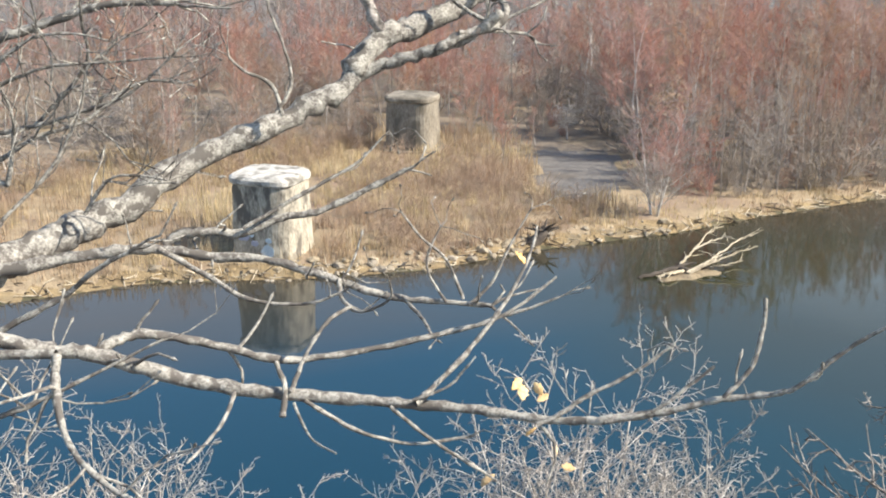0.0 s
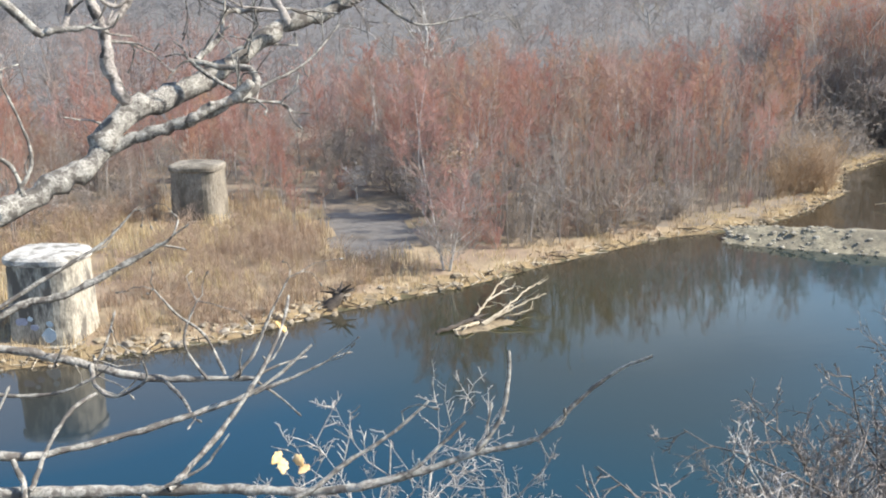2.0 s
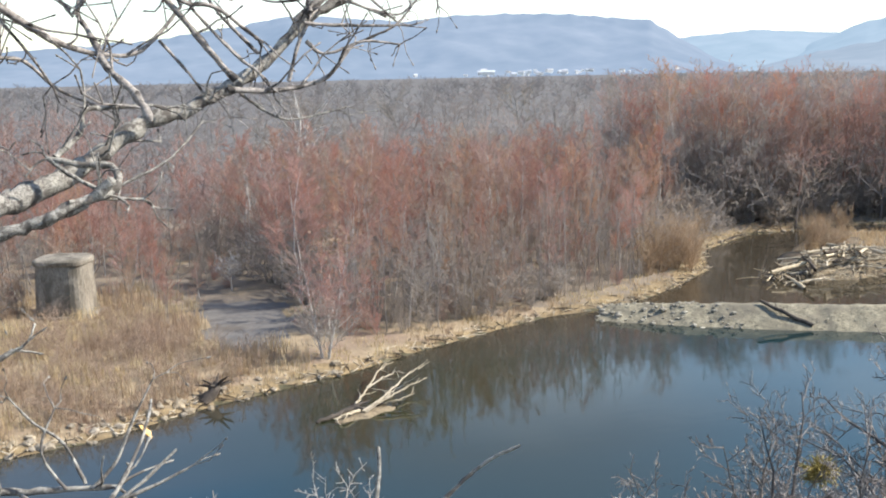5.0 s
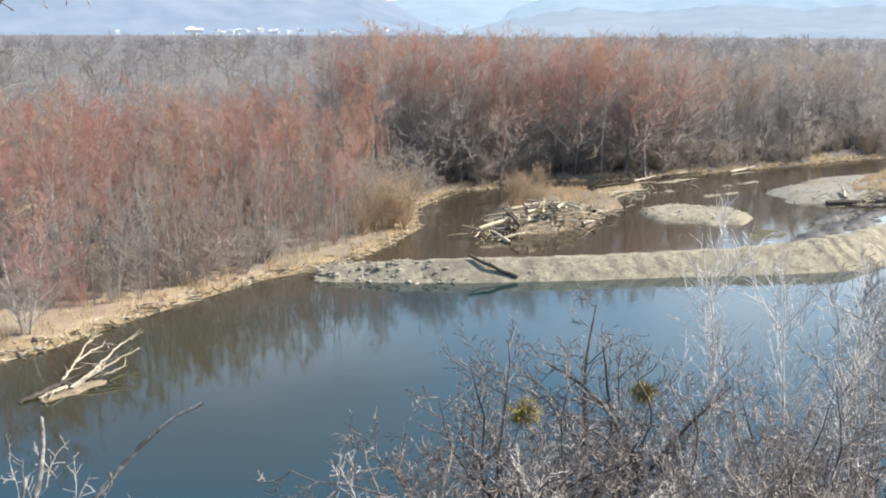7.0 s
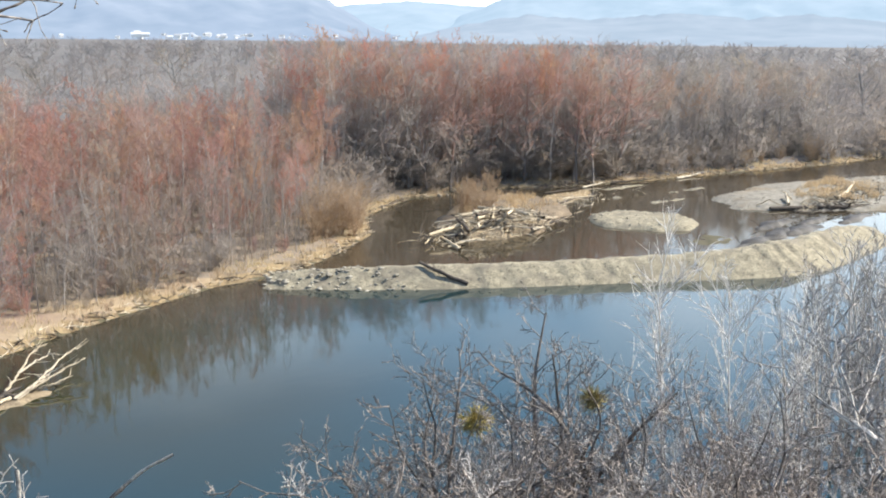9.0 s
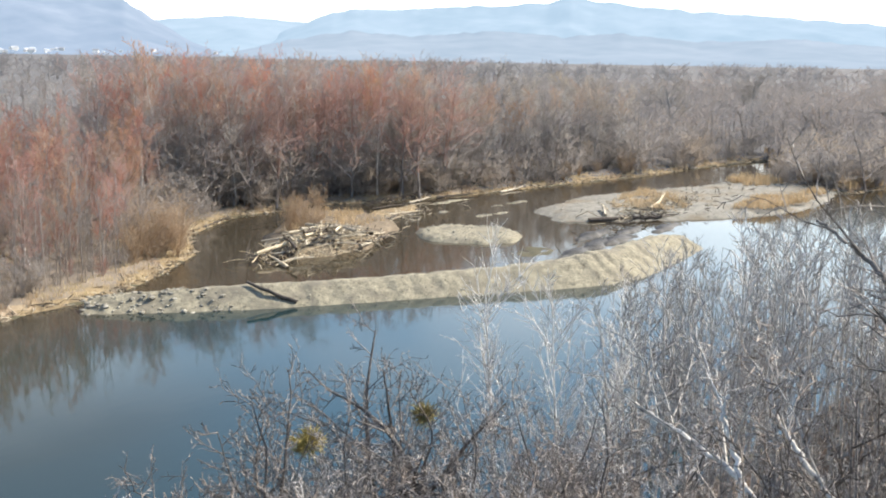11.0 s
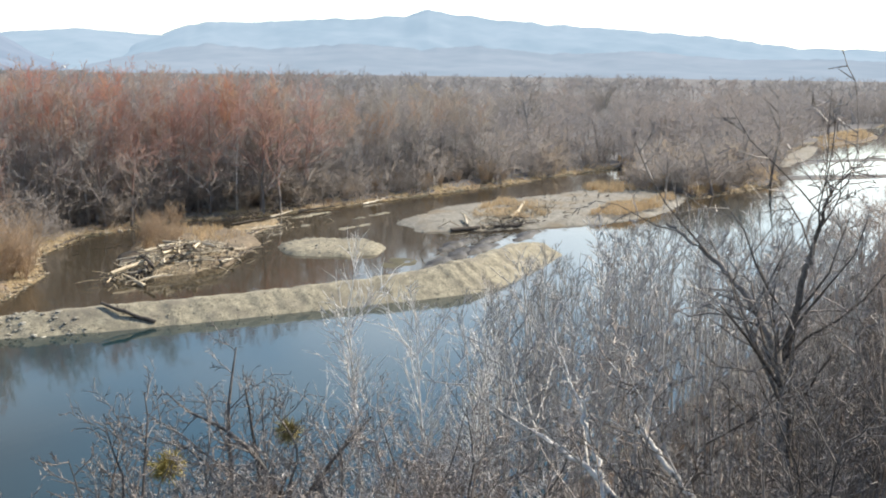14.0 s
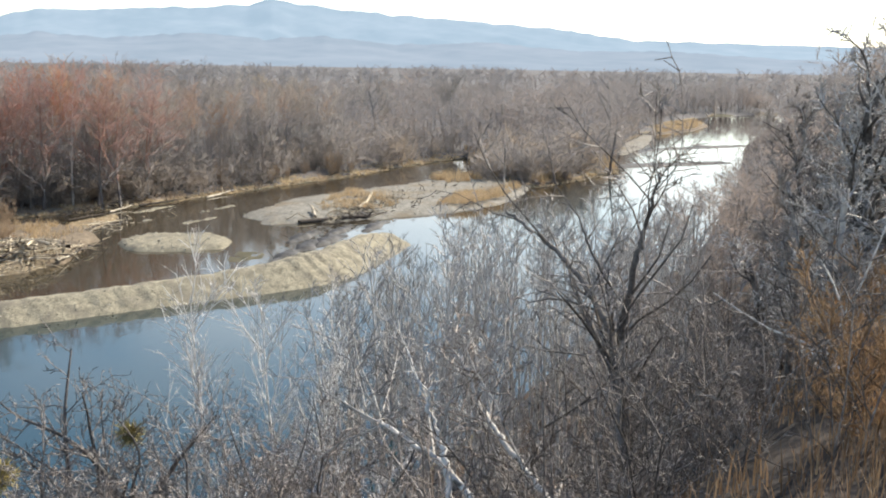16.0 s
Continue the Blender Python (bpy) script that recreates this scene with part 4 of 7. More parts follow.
# ------------------------------------------------------------------ bridge piers
def pier(x, y, turn, ground, height, length, thick, label, stone, capping):
    top = tagged(new("bridge_pier"), label, "bridge pier", "old bridge piers")

    def ring(ln, th, n=10):
        # square in plan, with well-rounded corners
        pts = []
        for k in range(2 * n + 8):
            a = 2 * math.pi * k / (2 * n + 8)
            c, s = math.cos(a), math.sin(a)
            pts.append((ln / 2 * math.copysign(abs(c) ** 0.5, c), th / 2 * math.copysign(abs(s) ** 0.5, s)))
        return pts

    def loft(levels, name, mat, jitter, seed):
        rng = random.Random(seed)
        bm = bmesh.new()
        loops = []
        for z, ln, th in levels:
            loops.append([bm.verts.new((px + rng.uniform(-jitter, jitter), py + rng.uniform(-jitter, jitter), z + rng.uniform(-jitter, jitter))) for px, py in ring(ln, th)])
        for a, b in zip(loops, loops[1:]):
            for k in range(len(a)):
                bm.faces.new((a[k], a[(k + 1) % len(a)], b[(k + 1) % len(a)], b[k]))
        bm.faces.new(loops[-1])
        bm.faces.new(loops[0][::-1])
        bmesh.ops.recalc_face_normals(bm, faces=bm.faces)
        return part(name, bm, mat, top)

    body_h = height - 0.42
    loft([(-1.2 + (body_h + 1.2) * k / 12, length * (1.0 + 0.10 * (1 - k / 12)), thick * (1.0 + 0.14 * (1 - k / 12))) for k in range(13)], "body", stone, 0.02, 3)
    loft([(body_h - 0.002, length + 0.1, thick + 0.1), (body_h + 0.06, length + 0.22, thick + 0.22), (body_h + 0.28, length + 0.2, thick + 0.2), (body_h + 0.38, length + 0.02, thick), (body_h + 0.42, length - 0.4, thick - 0.4)], "cap", capping, 0.03, 4)
    loft([(-1.3, length + 1.1, thick + 1.0), (0.12, length + 1.0, thick + 0.9), (0.26, length + 0.75, thick + 0.7)], "footing", stone, 0.06, 5)
    top.matrix_basis = pose(x, y, ground, 0, 0, turn)
    return top


pier_near = pier(-8.4, 48.6, -20, 0.15, 4.35, 3.3, 2.9, "weathered concrete bridge pier with faded paint at the water", CONCRETE, PALE_CONCRETE)
pier_far = pier(-2.05, 70.9, -20, 0.7, 3.95, 3.3, 2.9, "old mossy concrete bridge pier standing in dry brush", OLD_CONCRETE, OLD_CONCRETE)


def daub(parent, x, z, w, h, mat, y=-1.2):
    bm = bmesh.new()
    rng = random.Random(int(x * 100 + z * 7))
    ring_v = []
    for k in range(12):
        a = 2 * math.pi * k / 12
        r = rng.uniform(0.75, 1.1)
        ring_v.append(bm.verts.new((x + w / 2 * r * math.cos(a), y, z + h / 2 * r * math.sin(a))))
    bm.faces.new(ring_v)
    ext = bmesh.ops.extrude_face_region(bm, geom=bm.faces[:])
    bmesh.ops.translate(bm, vec=(0, -0.012, 0), verts=[g for g in ext["geom"] if isinstance(g, bmesh.types.BMVert)])
    part("paint_daub", bm, mat, parent)


for dx, dz, w, h, m in ((-0.75, 1.35, 0.7, 0.4, PAINT_VIOLET), (-0.15, 1.1, 0.5, 0.35, PAINT_VIOLET), (0.55, 0.75, 0.75, 0.75, PAINT_BLUE), (0.6, 1.3, 0.35, 0.3, PAINT_BLUE), (-0.35, 1.5, 0.3, 0.25, PAINT_BLUE)):
    daub([c for c in pier_near.children if c.name.startswith("body")][0], dx, dz, w, h, m, -1.60 + dz * 0.042)


# ------------------------------------------------------------------ far-bank trees
def place(templates, spots, rng, smin=0.85, smax=1.15, broad=1.05, least=-9.0):
    """Copies of the templates at the spots; the templates take the first of them."""
    used = set()
    for k, (x, y, s) in enumerate(spots):
        t = templates[k % len(templates)]
        m = pose(x, y, max(z_at(x, y), least) - 0.05, 0, 0, rng.uniform(0, 360))
        f = s * rng.uniform(smin, smax)
        if k < len(templates):
            t.matrix_basis = m @ Matrix.Diagonal((f, f, f, 1))
            t.scale = (f, f, f)
        else:
            ob = copy_thing(t, m)
            wide = f * rng.uniform(0.95, broad)
            ob.scale = (wide, wide, f * rng.uniform(0.9, 1.08))


def scatter(rng, ring, count, gap, avoid=None):
    xs, ys = [p[0] for p in ring], [p[1] for p in ring]
    got = []
    for _ in range(count * 40):
        if len(got) >= count:
            break
        x, y = rng.uniform(min(xs), max(xs)), rng.uniform(min(ys), max(ys))
        if not inside(np.array([x]), np.array([y]), ring)[0] or (avoid and avoid(x, y)):
            continue
        if any((x - a) ** 2 + (y - b) ** 2 < gap * gap for a, b in got):
            continue
        got.append((x, y))
    return got


rng = np.random.default_rng(21)
willows = [tree_thing("willow_tree", 100 + k, 11.0, 0.07, WILLOW, PALE_BARK if k % 3 == 2 else BARK, (RED_TWIG, RED_TWIG, RED_TWIG, RUST_TWIG, GREY_TWIG, RED_TWIG, RUST_TWIG, RED_TWIG)[k], "bare red-twigged willow tree on the far river bank", "tree", "red willows", low=GREY_TWIG, turn_at=0.34, split=1, stems=2 if k % 2 else 1) for k in range(8)]
POINT_WOOD = [(13.2, 58.6), (17.5, 58.0), (24, 60.4), (30, 62.6), (37, 65.2), (42.5, 70), (45, 76), (52, 86), (40, 96), (20, 100), (6, 94), (11.5, 82), (12.5, 70)]
spots = []
for x, y in scatter(rng, POINT_WOOD, 145, 1.65):
    deep = (y - 58.5 - max(0, x - 15) * 0.38)
    spots.append((x, y, rng.uniform(0.82, 1.08) * (0.6 + 0.40 * min(1, max(0, deep) / 9))))
LEFT_WOOD = [(-46, 54), (-24, 58.5), (-15, 62.5), (-8.5, 70), (-6, 78), (3, 78.5), (6, 90), (20, 102), (0, 118), (-46, 112)]
spots += [(x, y, rng.uniform(0.62, 0.9)) for x, y in scatter(rng, LEFT_WOOD, 100, 2.1)]
spots += [(3.6, 71.5, 0.42), (5.4, 74.8, 0.5), (-5.0, 72.0, 0.36), (1.8, 77.0, 0.55), (4.0, 65.2, 0.42), (6.6, 71.5, 0.34), (2.2, 73.6, 0.36), (7.6, 75.5, 0.4), (-6.8, 74.0, 0.5), (5.8, 66.4, 0.25), (0.9, 71.6, 0.26)]
spots += [(x, y, rng.uniform(0.5, 0.8)) for x, y in scatter(rng, [(-16, 73), (-5.5, 74), (-1, 74.5), (4, 76), (9, 80), (6, 94), (-16, 94)], 48, 1.6)]
place(willows, spots, rng, 0.88, 1.04, 1.25)
brush = [tree_thing("bank_thicket", 315 + k, 3.4, 0.035, BUSH, BARK, GREY_TWIG if k else RED_TWIG, "grey leafless willow bush at the wood's edge", "bush", "wood edge bushes", stems=6, split=1, lean=0.1) for k in range(3)]
EDGE_WOOD = [(13.6, 57.8), (17.5, 57.6), (24, 60.0), (30, 62.2), (36.5, 64.8), (39, 67), (35, 67.5), (24, 63), (15, 60)]
place(brush, [(x, y, rng.uniform(0.35, 0.85)) for x, y in scatter(rng, EDGE_WOOD, 30, 1.4) + scatter(rng, [(5.5, 76), (12, 73), (13, 82), (8, 84), (3, 80)], 8, 1.6) + scatter(rng, [(-6, 69), (-5, 72.6), (-5, 78), (-12, 76), (-14, 68)], 14, 1.2)], rng)

poles = [tree_thing("alder_tree", 200 + k, 15.4, 0.11, POLE, PALE_BARK if k % 3 == 1 else BARK, (RED_TOP, RED_TOP, RUST_TWIG, RED_TOP, GREY_TWIG)[k], "tall slender leafless tree with a reddish crown in the riverside wood", "tree", "riverside wood", low=PALE_TWIG, turn_at=0.58, split=1) for k in range(5)]
grey_poles = [tree_thing("alder_tree", 210 + k, 13.5, 0.11, POLE, BARK, RUST_TWIG if k == 2 else GREY_TWIG, "tall slender leafless grey tree in the riverside wood", "tree", "riverside wood", low=PALE_TWIG, turn_at=0.6, split=1) for k in range(3)]
BACK_WOOD = [(52, 86.5), (62, 85.2), (73, 85.6), (80, 82.6), (94, 81.2), (112, 80.6), (130, 79.8), (134, 92), (100, 98), (70, 102), (50, 98)]
back = scatter(rng, BACK_WOOD, 175, 1.6)
place(poles, [(x, y, rng.uniform(0.9, 1.03)) for x, y in back if x < 91 + 6 * ripple(x, y, 0.3)], rng, 0.94, 1.04, 1.25)
place(grey_poles, [(x, y, rng.uniform(0.82, 1.04)) for x, y in back if x >= 91 + 6 * ripple(x, y, 0.3)], rng, 0.92, 1.03, 1.3)

bushes = [tree_thing("river_bush", 300 + k, 2.6, 0.03, BUSH, TAN_TWIG, TAN_TWIG, "dense tan leafless bush on the river bank", "bush", "bank bushes", stems=7, split=1) for k in range(2)]
BUSH_SPOTS = [(58, 69.4), (59.6, 70.4), (61.2, 71.6), (57.2, 70.8), (60.2, 72.6), (45.8, 70.8), (44, 68.6), (86, 81.4), (105, 80.2), (124, 79.4), (44.5, 70.5), (46, 72.5), (43, 69.2), (47, 75), (41, 68), (45, 74), (42.5, 71.5), (39.5, 67.2), (64, 77.5), (66.5, 78), (62, 75.5), (60.5, 74.5), (92, 82), (96, 81), (101, 80.6), (112, 80), (118, 79.6), (131, 59), (133, 58), (136, 54), (134, 50), (138, 51), (130, 56), (128, 53), (142, 53), (113, 79), (109, 78.6), (121, 77), (123, 77.4), (126, 77)]
GREY_BUSHES = [(127, 57), (129, 54), (131, 51), (133, 55), (135, 57), (132, 53), (137, 53), (130, 58.5), (136, 50), (140, 55), (139, 58), (143, 50), (146, 53), (134, 60), (142, 60), (128, 51)]
place(bushes, [(x, y, rng.uniform(0.8, 1.25) * (1.45 if x < 48 else 1.0)) for x, y in BUSH_SPOTS], rng, least=0.4)
spit_bushes = [tree_thing("spit_bush", 305 + k, 3.6, 0.03, BUSH, GREY_TWIG, GREY_TWIG, "grey-brown leafless bush on the river spit", "bush", "spit bushes", stems=7, split=1) for k in range(2)]
place(spit_bushes, [(x, y, rng.uniform(0.6, 0.95)) for x, y in GREY_BUSHES], rng, least=0.4)

# the small willow that stands alone near the water, with a tuft of dry leaves
lone = tree_thing("lone_willow", 330, 7.6, 0.07, ROUND_WILLOW, PALE_BARK, RED_TWIG, "small red willow with pale forked trunk near the water", "tree", low=GREY_TWIG, turn_at=0.38, stems=3, lean=0.04, limbs=True)
lone.matrix_basis = pose(11.6, 54.2, z_at(11.6, 54.2))
tuft = Tubes()
trng = np.random.default_rng(9)
for _ in range(260):
    c = np.array([0.6, 0.2, 6.4]) + trng.normal(0, 1, 3) * [0.55, 0.5, 0.45]
    d = unit(trng.normal(0, 1, 3)) * trng.uniform(0.06, 0.13)
    tuft.add([c - d, c, c + d], [0.01, 0.045, 0.008], 1)
tagged(child("leaf_tuft", tuft.mesh("leaf_tuft", GRASS), lone, "withered yellow leaves at the top"), kind="stuff")
sapling = tree_thing("white_sapling", 331, 2.9, 0.06, OAKLIKE, PALE_BARK, PALE_BARK, "small white dead sapling at the wood's edge", "tree", limbs=True)
sapling.matrix_basis = pose(9.1, 74.0, z_at(9.1, 74.0))

# big grey trees that stand out of the canopy
poplars = []
for k, (az, dist, h) in enumerate(((10.4, 122, 15.5), (31.2, 150, 15.6), (23.4, 210, 15.0), (11.6, 128, 14.5), (16.5, 190, 14.6), (49.5, 150, 15.8), (51.5, 165, 15.4), (46.4, 260, 17.0), (53.5, 175, 15.0), (60, 190, 14.6), (64, 200, 15.2))):
    x, y = dist * math.sin(radians(az)), dist * math.cos(radians(az))
    if k < 3:
        poplars.append((tree_thing("grey_poplar", 340 + k, h, 0.24, OAKLIKE, PALE_BARK if k == 0 else BARK, GREY_TWIG, "tall bare grey poplar standing out of the woods", "tree", "grey poplars", limbs=True), h))
        poplars[k][0].matrix_basis = pose(x, y, z_at(x, y))
        continue
    like, tall = poplars[0 if k == 3 else 1 + k % 2]
    ob = copy_thing(like, pose(x, y, z_at(x, y), 0, 0, 40 * k))
    ob.scale = (h / tall,) * 3

def far_wood(name, label, seed, spots, mat, base, spec=FARTREE, height=12.0, wide=1.15, low=None, turn_at=0.5):
    """Many far trees as one object: two light templates, turned, scaled and joined."""
    rng = np.random.default_rng(seed)
    temps = []
    for k in range(4):
        a, b = tree_arrays(seed * 10 + k, height * {3: 0.66, 4: 0.78}[len(spec)] if height > 6 else height, 0.14 * base, spec, split=1, stems=1 if height > 6 else 3)
        temps.append((np.concatenate([a[0], b[0]]), np.concatenate([a[1], b[1] + len(a[0])])))
    vs, fs, tall, c = [], [], [], 0
    for x, y, s in spots:
        v, f = temps[rng.integers(4)]
        a = rng.uniform(0, 6.28)
        rot = np.array([[math.cos(a), -math.sin(a), 0], [math.sin(a), math.cos(a), 0], [0, 0, 1]])
        vs.append((v * [wide, wide, 1]) @ rot.T * s + [x, y, z_at(x, y) - 0.1])
        tall.append(v[:, 2] / height)
        fs.append(f + c)
        c += len(v)
    faces = np.concatenate(fs)
    me = mesh_of(name, np.concatenate(vs), faces, [mat, low] if low else mat)
    if low:
        up = np.concatenate(tall)[faces].mean(1) + rng.normal(0, 0.1, len(faces))
        me.polygons.foreach_set("material_index", (up < turn_at).astype(np.int32))
    tagged(new(name, me), label, "woods", kind="stuff")


def belt(rng, az0, az1, r0, r1, count, smin, smax):
    out = []
    while len(out) < count:
        az, r = radians(rng.uniform(az0, az1)), math.sqrt(rng.uniform(r0 * r0, r1 * r1))
        x, y = r * math.sin(az), r * math.cos(az)
        if inside(np.array([x]), np.array([y]), FAR_BANK + NEAR_BANK)[0] or (-13 < x < 12 and y < 84):
            continue
        if to_line(np.array([x]), np.array([y]), NEAR_BANK)[0] < to_line(np.array([x]), np.array([y]), FAR_BANK)[0] and r < 700:
            continue
        out.append((x, y, rng.uniform(smin, smax)))
    return out


far_wood("red_wood", "distant leafless red willow woods", 31, belt(rng, -32, 2, 96, 132, 90, 0.8, 1.1) + belt(rng, 13, 28, 96, 118, 36, 0.8, 1.0) + belt(rng, 28, 48, 104, 140, 110, 1.0, 1.25), RED_FAR, 1.0, low=GREY_FAR, turn_at=0.4)
far_wood("grey_wood", "distant leafless grey riverside woods", 33, belt(rng, -32, 60, 140, 420, 430, 0.78, 1.05) + belt(rng, 2, 28, 112, 150, 50, 0.75, 1.0) + belt(rng, 70, 84, 350, 470, 60, 0.9, 1.2) + belt(rng, 48, 80, 112, 420, 560, 0.72, 1.05), GREY_FAR, 1.3, spec=GREYTREE, wide=1.35)
shore = []
for (ax, ay), (bx, by) in zip(FAR_BANK[22:42], FAR_BANK[23:43]):
    ln = math.hypot(bx - ax, by - ay)
    for _ in range(int(ln * 1.5)):
        u, o = rng.random(), rng.uniform(1.2, 30)
        x, y = ax + (bx - ax) * u - (by - ay) / ln * o, ay + (by - ay) * u + (bx - ax) / ln * o
        if inside(np.array([x]), np.array([y]), FAR_BANK + NEAR_BANK)[0] or y < 45:
            continue
        shore.append((x, y, rng.uniform(0.5, 0.85) * (0.24 if y < 70 and x < 175 else 1.0) * (0.55 + 0.45 * min(1, o / 9))))
far_wood("shore_wood", "leafless grey thicket along the far river bank", 39, shore, GREY_FAR, 0.8, wide=1.6)
far_wood("plain_wood", "far grey woods across the plain", 35, belt(rng, -34, 92, 400, 1000, 1200, 0.8, 1.35), PLAIN_TWIG, 0.9, spec=PLAINTREE, wide=1.5)
bluff = []
while len(bluff) < 230:
    k = rng.integers(3, 9)
    (ax, ay), (bx, by) = NEAR_BANK[k - 1], NEAR_BANK[k]
    u, o = rng.random(), rng.uniform(0.5, 18)
    ln = math.hypot(bx - ax, by - ay)
    x, y = ax + (bx - ax) * u - (by - ay) / ln * o, ay + (by - ay) * u + (bx - ax) / ln * o
    if to_line(np.array([x]), np.array([y]), NEAR_BANK)[0] < 0.4 or inside(np.array([x]), np.array([y]), FAR_BANK + NEAR_BANK)[0] or math.hypot(x, y) < 34:
        continue
    bluff.append((x, y, rng.uniform(0.45, 0.72)))
far_wood("bluff_wood", "leafless grey-brown trees along the near bluff", 41, bluff, GREY_FAR, 0.7, wide=1.2)
bank_brush = []
for k, ((ax, ay), (bx, by)) in enumerate(zip(FAR_BANK[17:39], FAR_BANK[18:40])):
    ln = math.hypot(bx - ax, by - ay)
    for _ in range(int(ln * (2.2 if k < 9 else 1.6))):
        u, o = rng.random(), rng.uniform(0.9, 6.5 if k < 6 else 14)
        x, y = ax + (bx - ax) * u - (by - ay) / ln * o, ay + (by - ay) * u + (bx - ax) / ln * o
        if not inside(np.array([x]), np.array([y]), FAR_BANK + NEAR_BANK)[0]:
            bank_brush.append((x, y, rng.uniform(0.5, 1.5) * (1.0 if k < 6 else 1.35)))
UNDER = bank_brush + [(x, y, rng.uniform(0.7, 1.5)) for ring, n in ((POINT_WOOD, 170), (LEFT_WOOD, 130), (BACK_WOOD, 120)) for x, y in scatter(rng, ring, n, 1.2)]
UNDER += [(x, y, rng.uniform(1.0, 2.3)) for x, y in scatter(rng, [(53, 87), (62, 85.6), (73, 86), (80, 83), (92, 81.6), (92, 88), (72, 94), (56, 94)], 120, 1.1)]
far_wood("underwood", "grey leafless undergrowth in the riverside woods", 37, UNDER, UNDER_TWIG, 0.2, spec=[dict(FARTREE[0], segs=2), dict(FARTREE[1], rmin=0.02, ratio=0.55, n=6), dict(FARTREE[2], rmin=0.018, n=5), dict(FARTREE[3], rmin=0.016, n=3)], height=2.6, wide=1.4)

SLIM = [  # bare young stems with a small tuft on top
    dict(segs=4, wob=0.03, up=0.1, tip=0.25, sides=4),
    {"segs": 2, "wob": 0.1, "up": 0.5, "tip": 0.3, "sides": 1, "n": 12, "from": 0.35, "angle": 36, "ratio": 0.12, "thick": 0.4, "rmin": 0.014, "shrink": 0.1},
    {"segs": 1, "wob": 0.1, "up": 0.3, "tip": 0.3, "sides": 1, "n": 6, "from": 0.1, "angle": 38, "spread": 16, "ratio": 0.5, "thick": 0.8, "rmin": 0.011},
]
slim_spots = [(x, y, rng.uniform(0.8, 1.25)) for x, y in scatter(rng, [(52, 86), (62, 84.9), (73, 85.2), (80, 82.2), (94, 80.8), (112, 79.6), (112, 86), (80, 90), (54, 92)], 190, 0.8)]
slim_spots += [(x, y, rng.uniform(0.55, 0.85)) for x, y in scatter(rng, [(13.2, 58.4), (17.5, 57.9), (24, 60.2), (30, 62.4), (37, 65), (42.5, 70), (36, 72), (22, 66), (14, 64)], 110, 0.8)]
far_wood("young_stems", "pale slender leafless young stems along the wood's edge", 49, slim_spots, UNDER_TWIG, 0.42, spec=SLIM, height=14.0, wide=1.0)

# ------------------------------------------------------------------ dry grass
def grass(name, label, spots, height, width, blades, mat, seed):
    """Dry blades, each a narrow folded strip, joined into one object."""
    rng = np.random.default_rng(seed)
    s = np.repeat(np.asarray(spots, float), blades, axis=0)
    n = len(s)
    x, y = s[:, 0] + rng.normal(0, 0.18, n), s[:, 1] + rng.normal(0, 0.18, n)
    z = np.maximum(ground_height(x, y), 0) + s[:, 3] - 0.03
    h = s[:, 2] * height * rng.uniform(0.5, 1.2, n)
    a = rng.uniform(0, 6.28, n)
    lean = rng.uniform(0.05, 0.45, n) * h
    dx, dy = np.cos(a), np.sin(a)
    w = width * rng.uniform(0.6, 1.4, n)
    p0 = np.stack([x - dy * w, y + dx * w, z], -1)
    p1 = np.stack([x + dy * w, y - dx * w, z], -1)
    m0 = np.stack([x + dx * lean * 0.3 - dy * w * 0.8, y + dy * lean * 0.3 + dx * w * 0.8, z + h * 0.6], -1)
    m1 = np.stack([x + dx * lean * 0.3 + dy * w * 0.8, y + dy * lean * 0.3 - dx * w * 0.8, z + h * 0.6], -1)
    t0 = np.stack([x + dx * lean - dy * w * 0.2, y + dy * lean + dx * w * 0.2, z + h], -1)
    t1 = np.stack([x + dx * lean + dy * w * 0.2, y + dy * lean - dx * w * 0.2, z + h], -1)
    v = np.stack([p0, p1, m1, m0, t1, t0], 1).reshape(-1, 3)
    k = np.arange(n)[:, None] * 6
    f = np.concatenate([k + [0, 1, 2, 3], k + [3, 2, 4, 5]])
    tagged(new(name, mesh_of(name, v, f, mat, smooth=False)), label, "grass", kind="stuff")


def in_yard(x, y):
    return inside(np.array([x + 0.6 * ripple(x, y, 0.8)]), np.array([y]), YARD)[0]


MEADOW_RING = [(-40, 33), (-20, 43.2), (-14, 46), (-6, 46.6), (-0.7, 47.8), (5, 51), (11, 54), (9.5, 61), (6.5, 64), (6, 72), (3, 77), (-6, 76), (-14, 72), (-26, 66), (-44, 58)]
rng = np.random.default_rng(41)
spots = [(x, y, 0.7 + 0.5 * ripple(x, y, 0.35) * 0.6 + 0.3, 0) for x, y in scatter(rng, MEADOW_RING, 2600, 0.18, lambda x, y: (abs(x + 8.4) < 2.3 and abs(y - 48.4) < 1.5) or (abs(x + 2.05) < 2.2 and abs(y - 70.9) < 1.7) or in_yard(x, y))]
grass("dry_reeds", "golden dry reeds and grass on the far bank", spots, 0.95, 0.014, 11, GRASS, 42)
weeds = [(x, y, rng.uniform(0.24, 0.55)) for x, y in scatter(rng, [(-5.5, 47), (-0.7, 48), (5, 51), (10, 54), (9, 60), (4, 64), (2, 69), (-4, 68.5), (-6, 60)], 270, 0.45, in_yard)]
weeds += [(x, y, rng.uniform(0.4, 0.9)) for x, y in scatter(rng, [(-30, 57), (-13, 60), (-5.5, 69), (-5, 76), (-14, 71), (-26, 64)], 70, 0.9)]
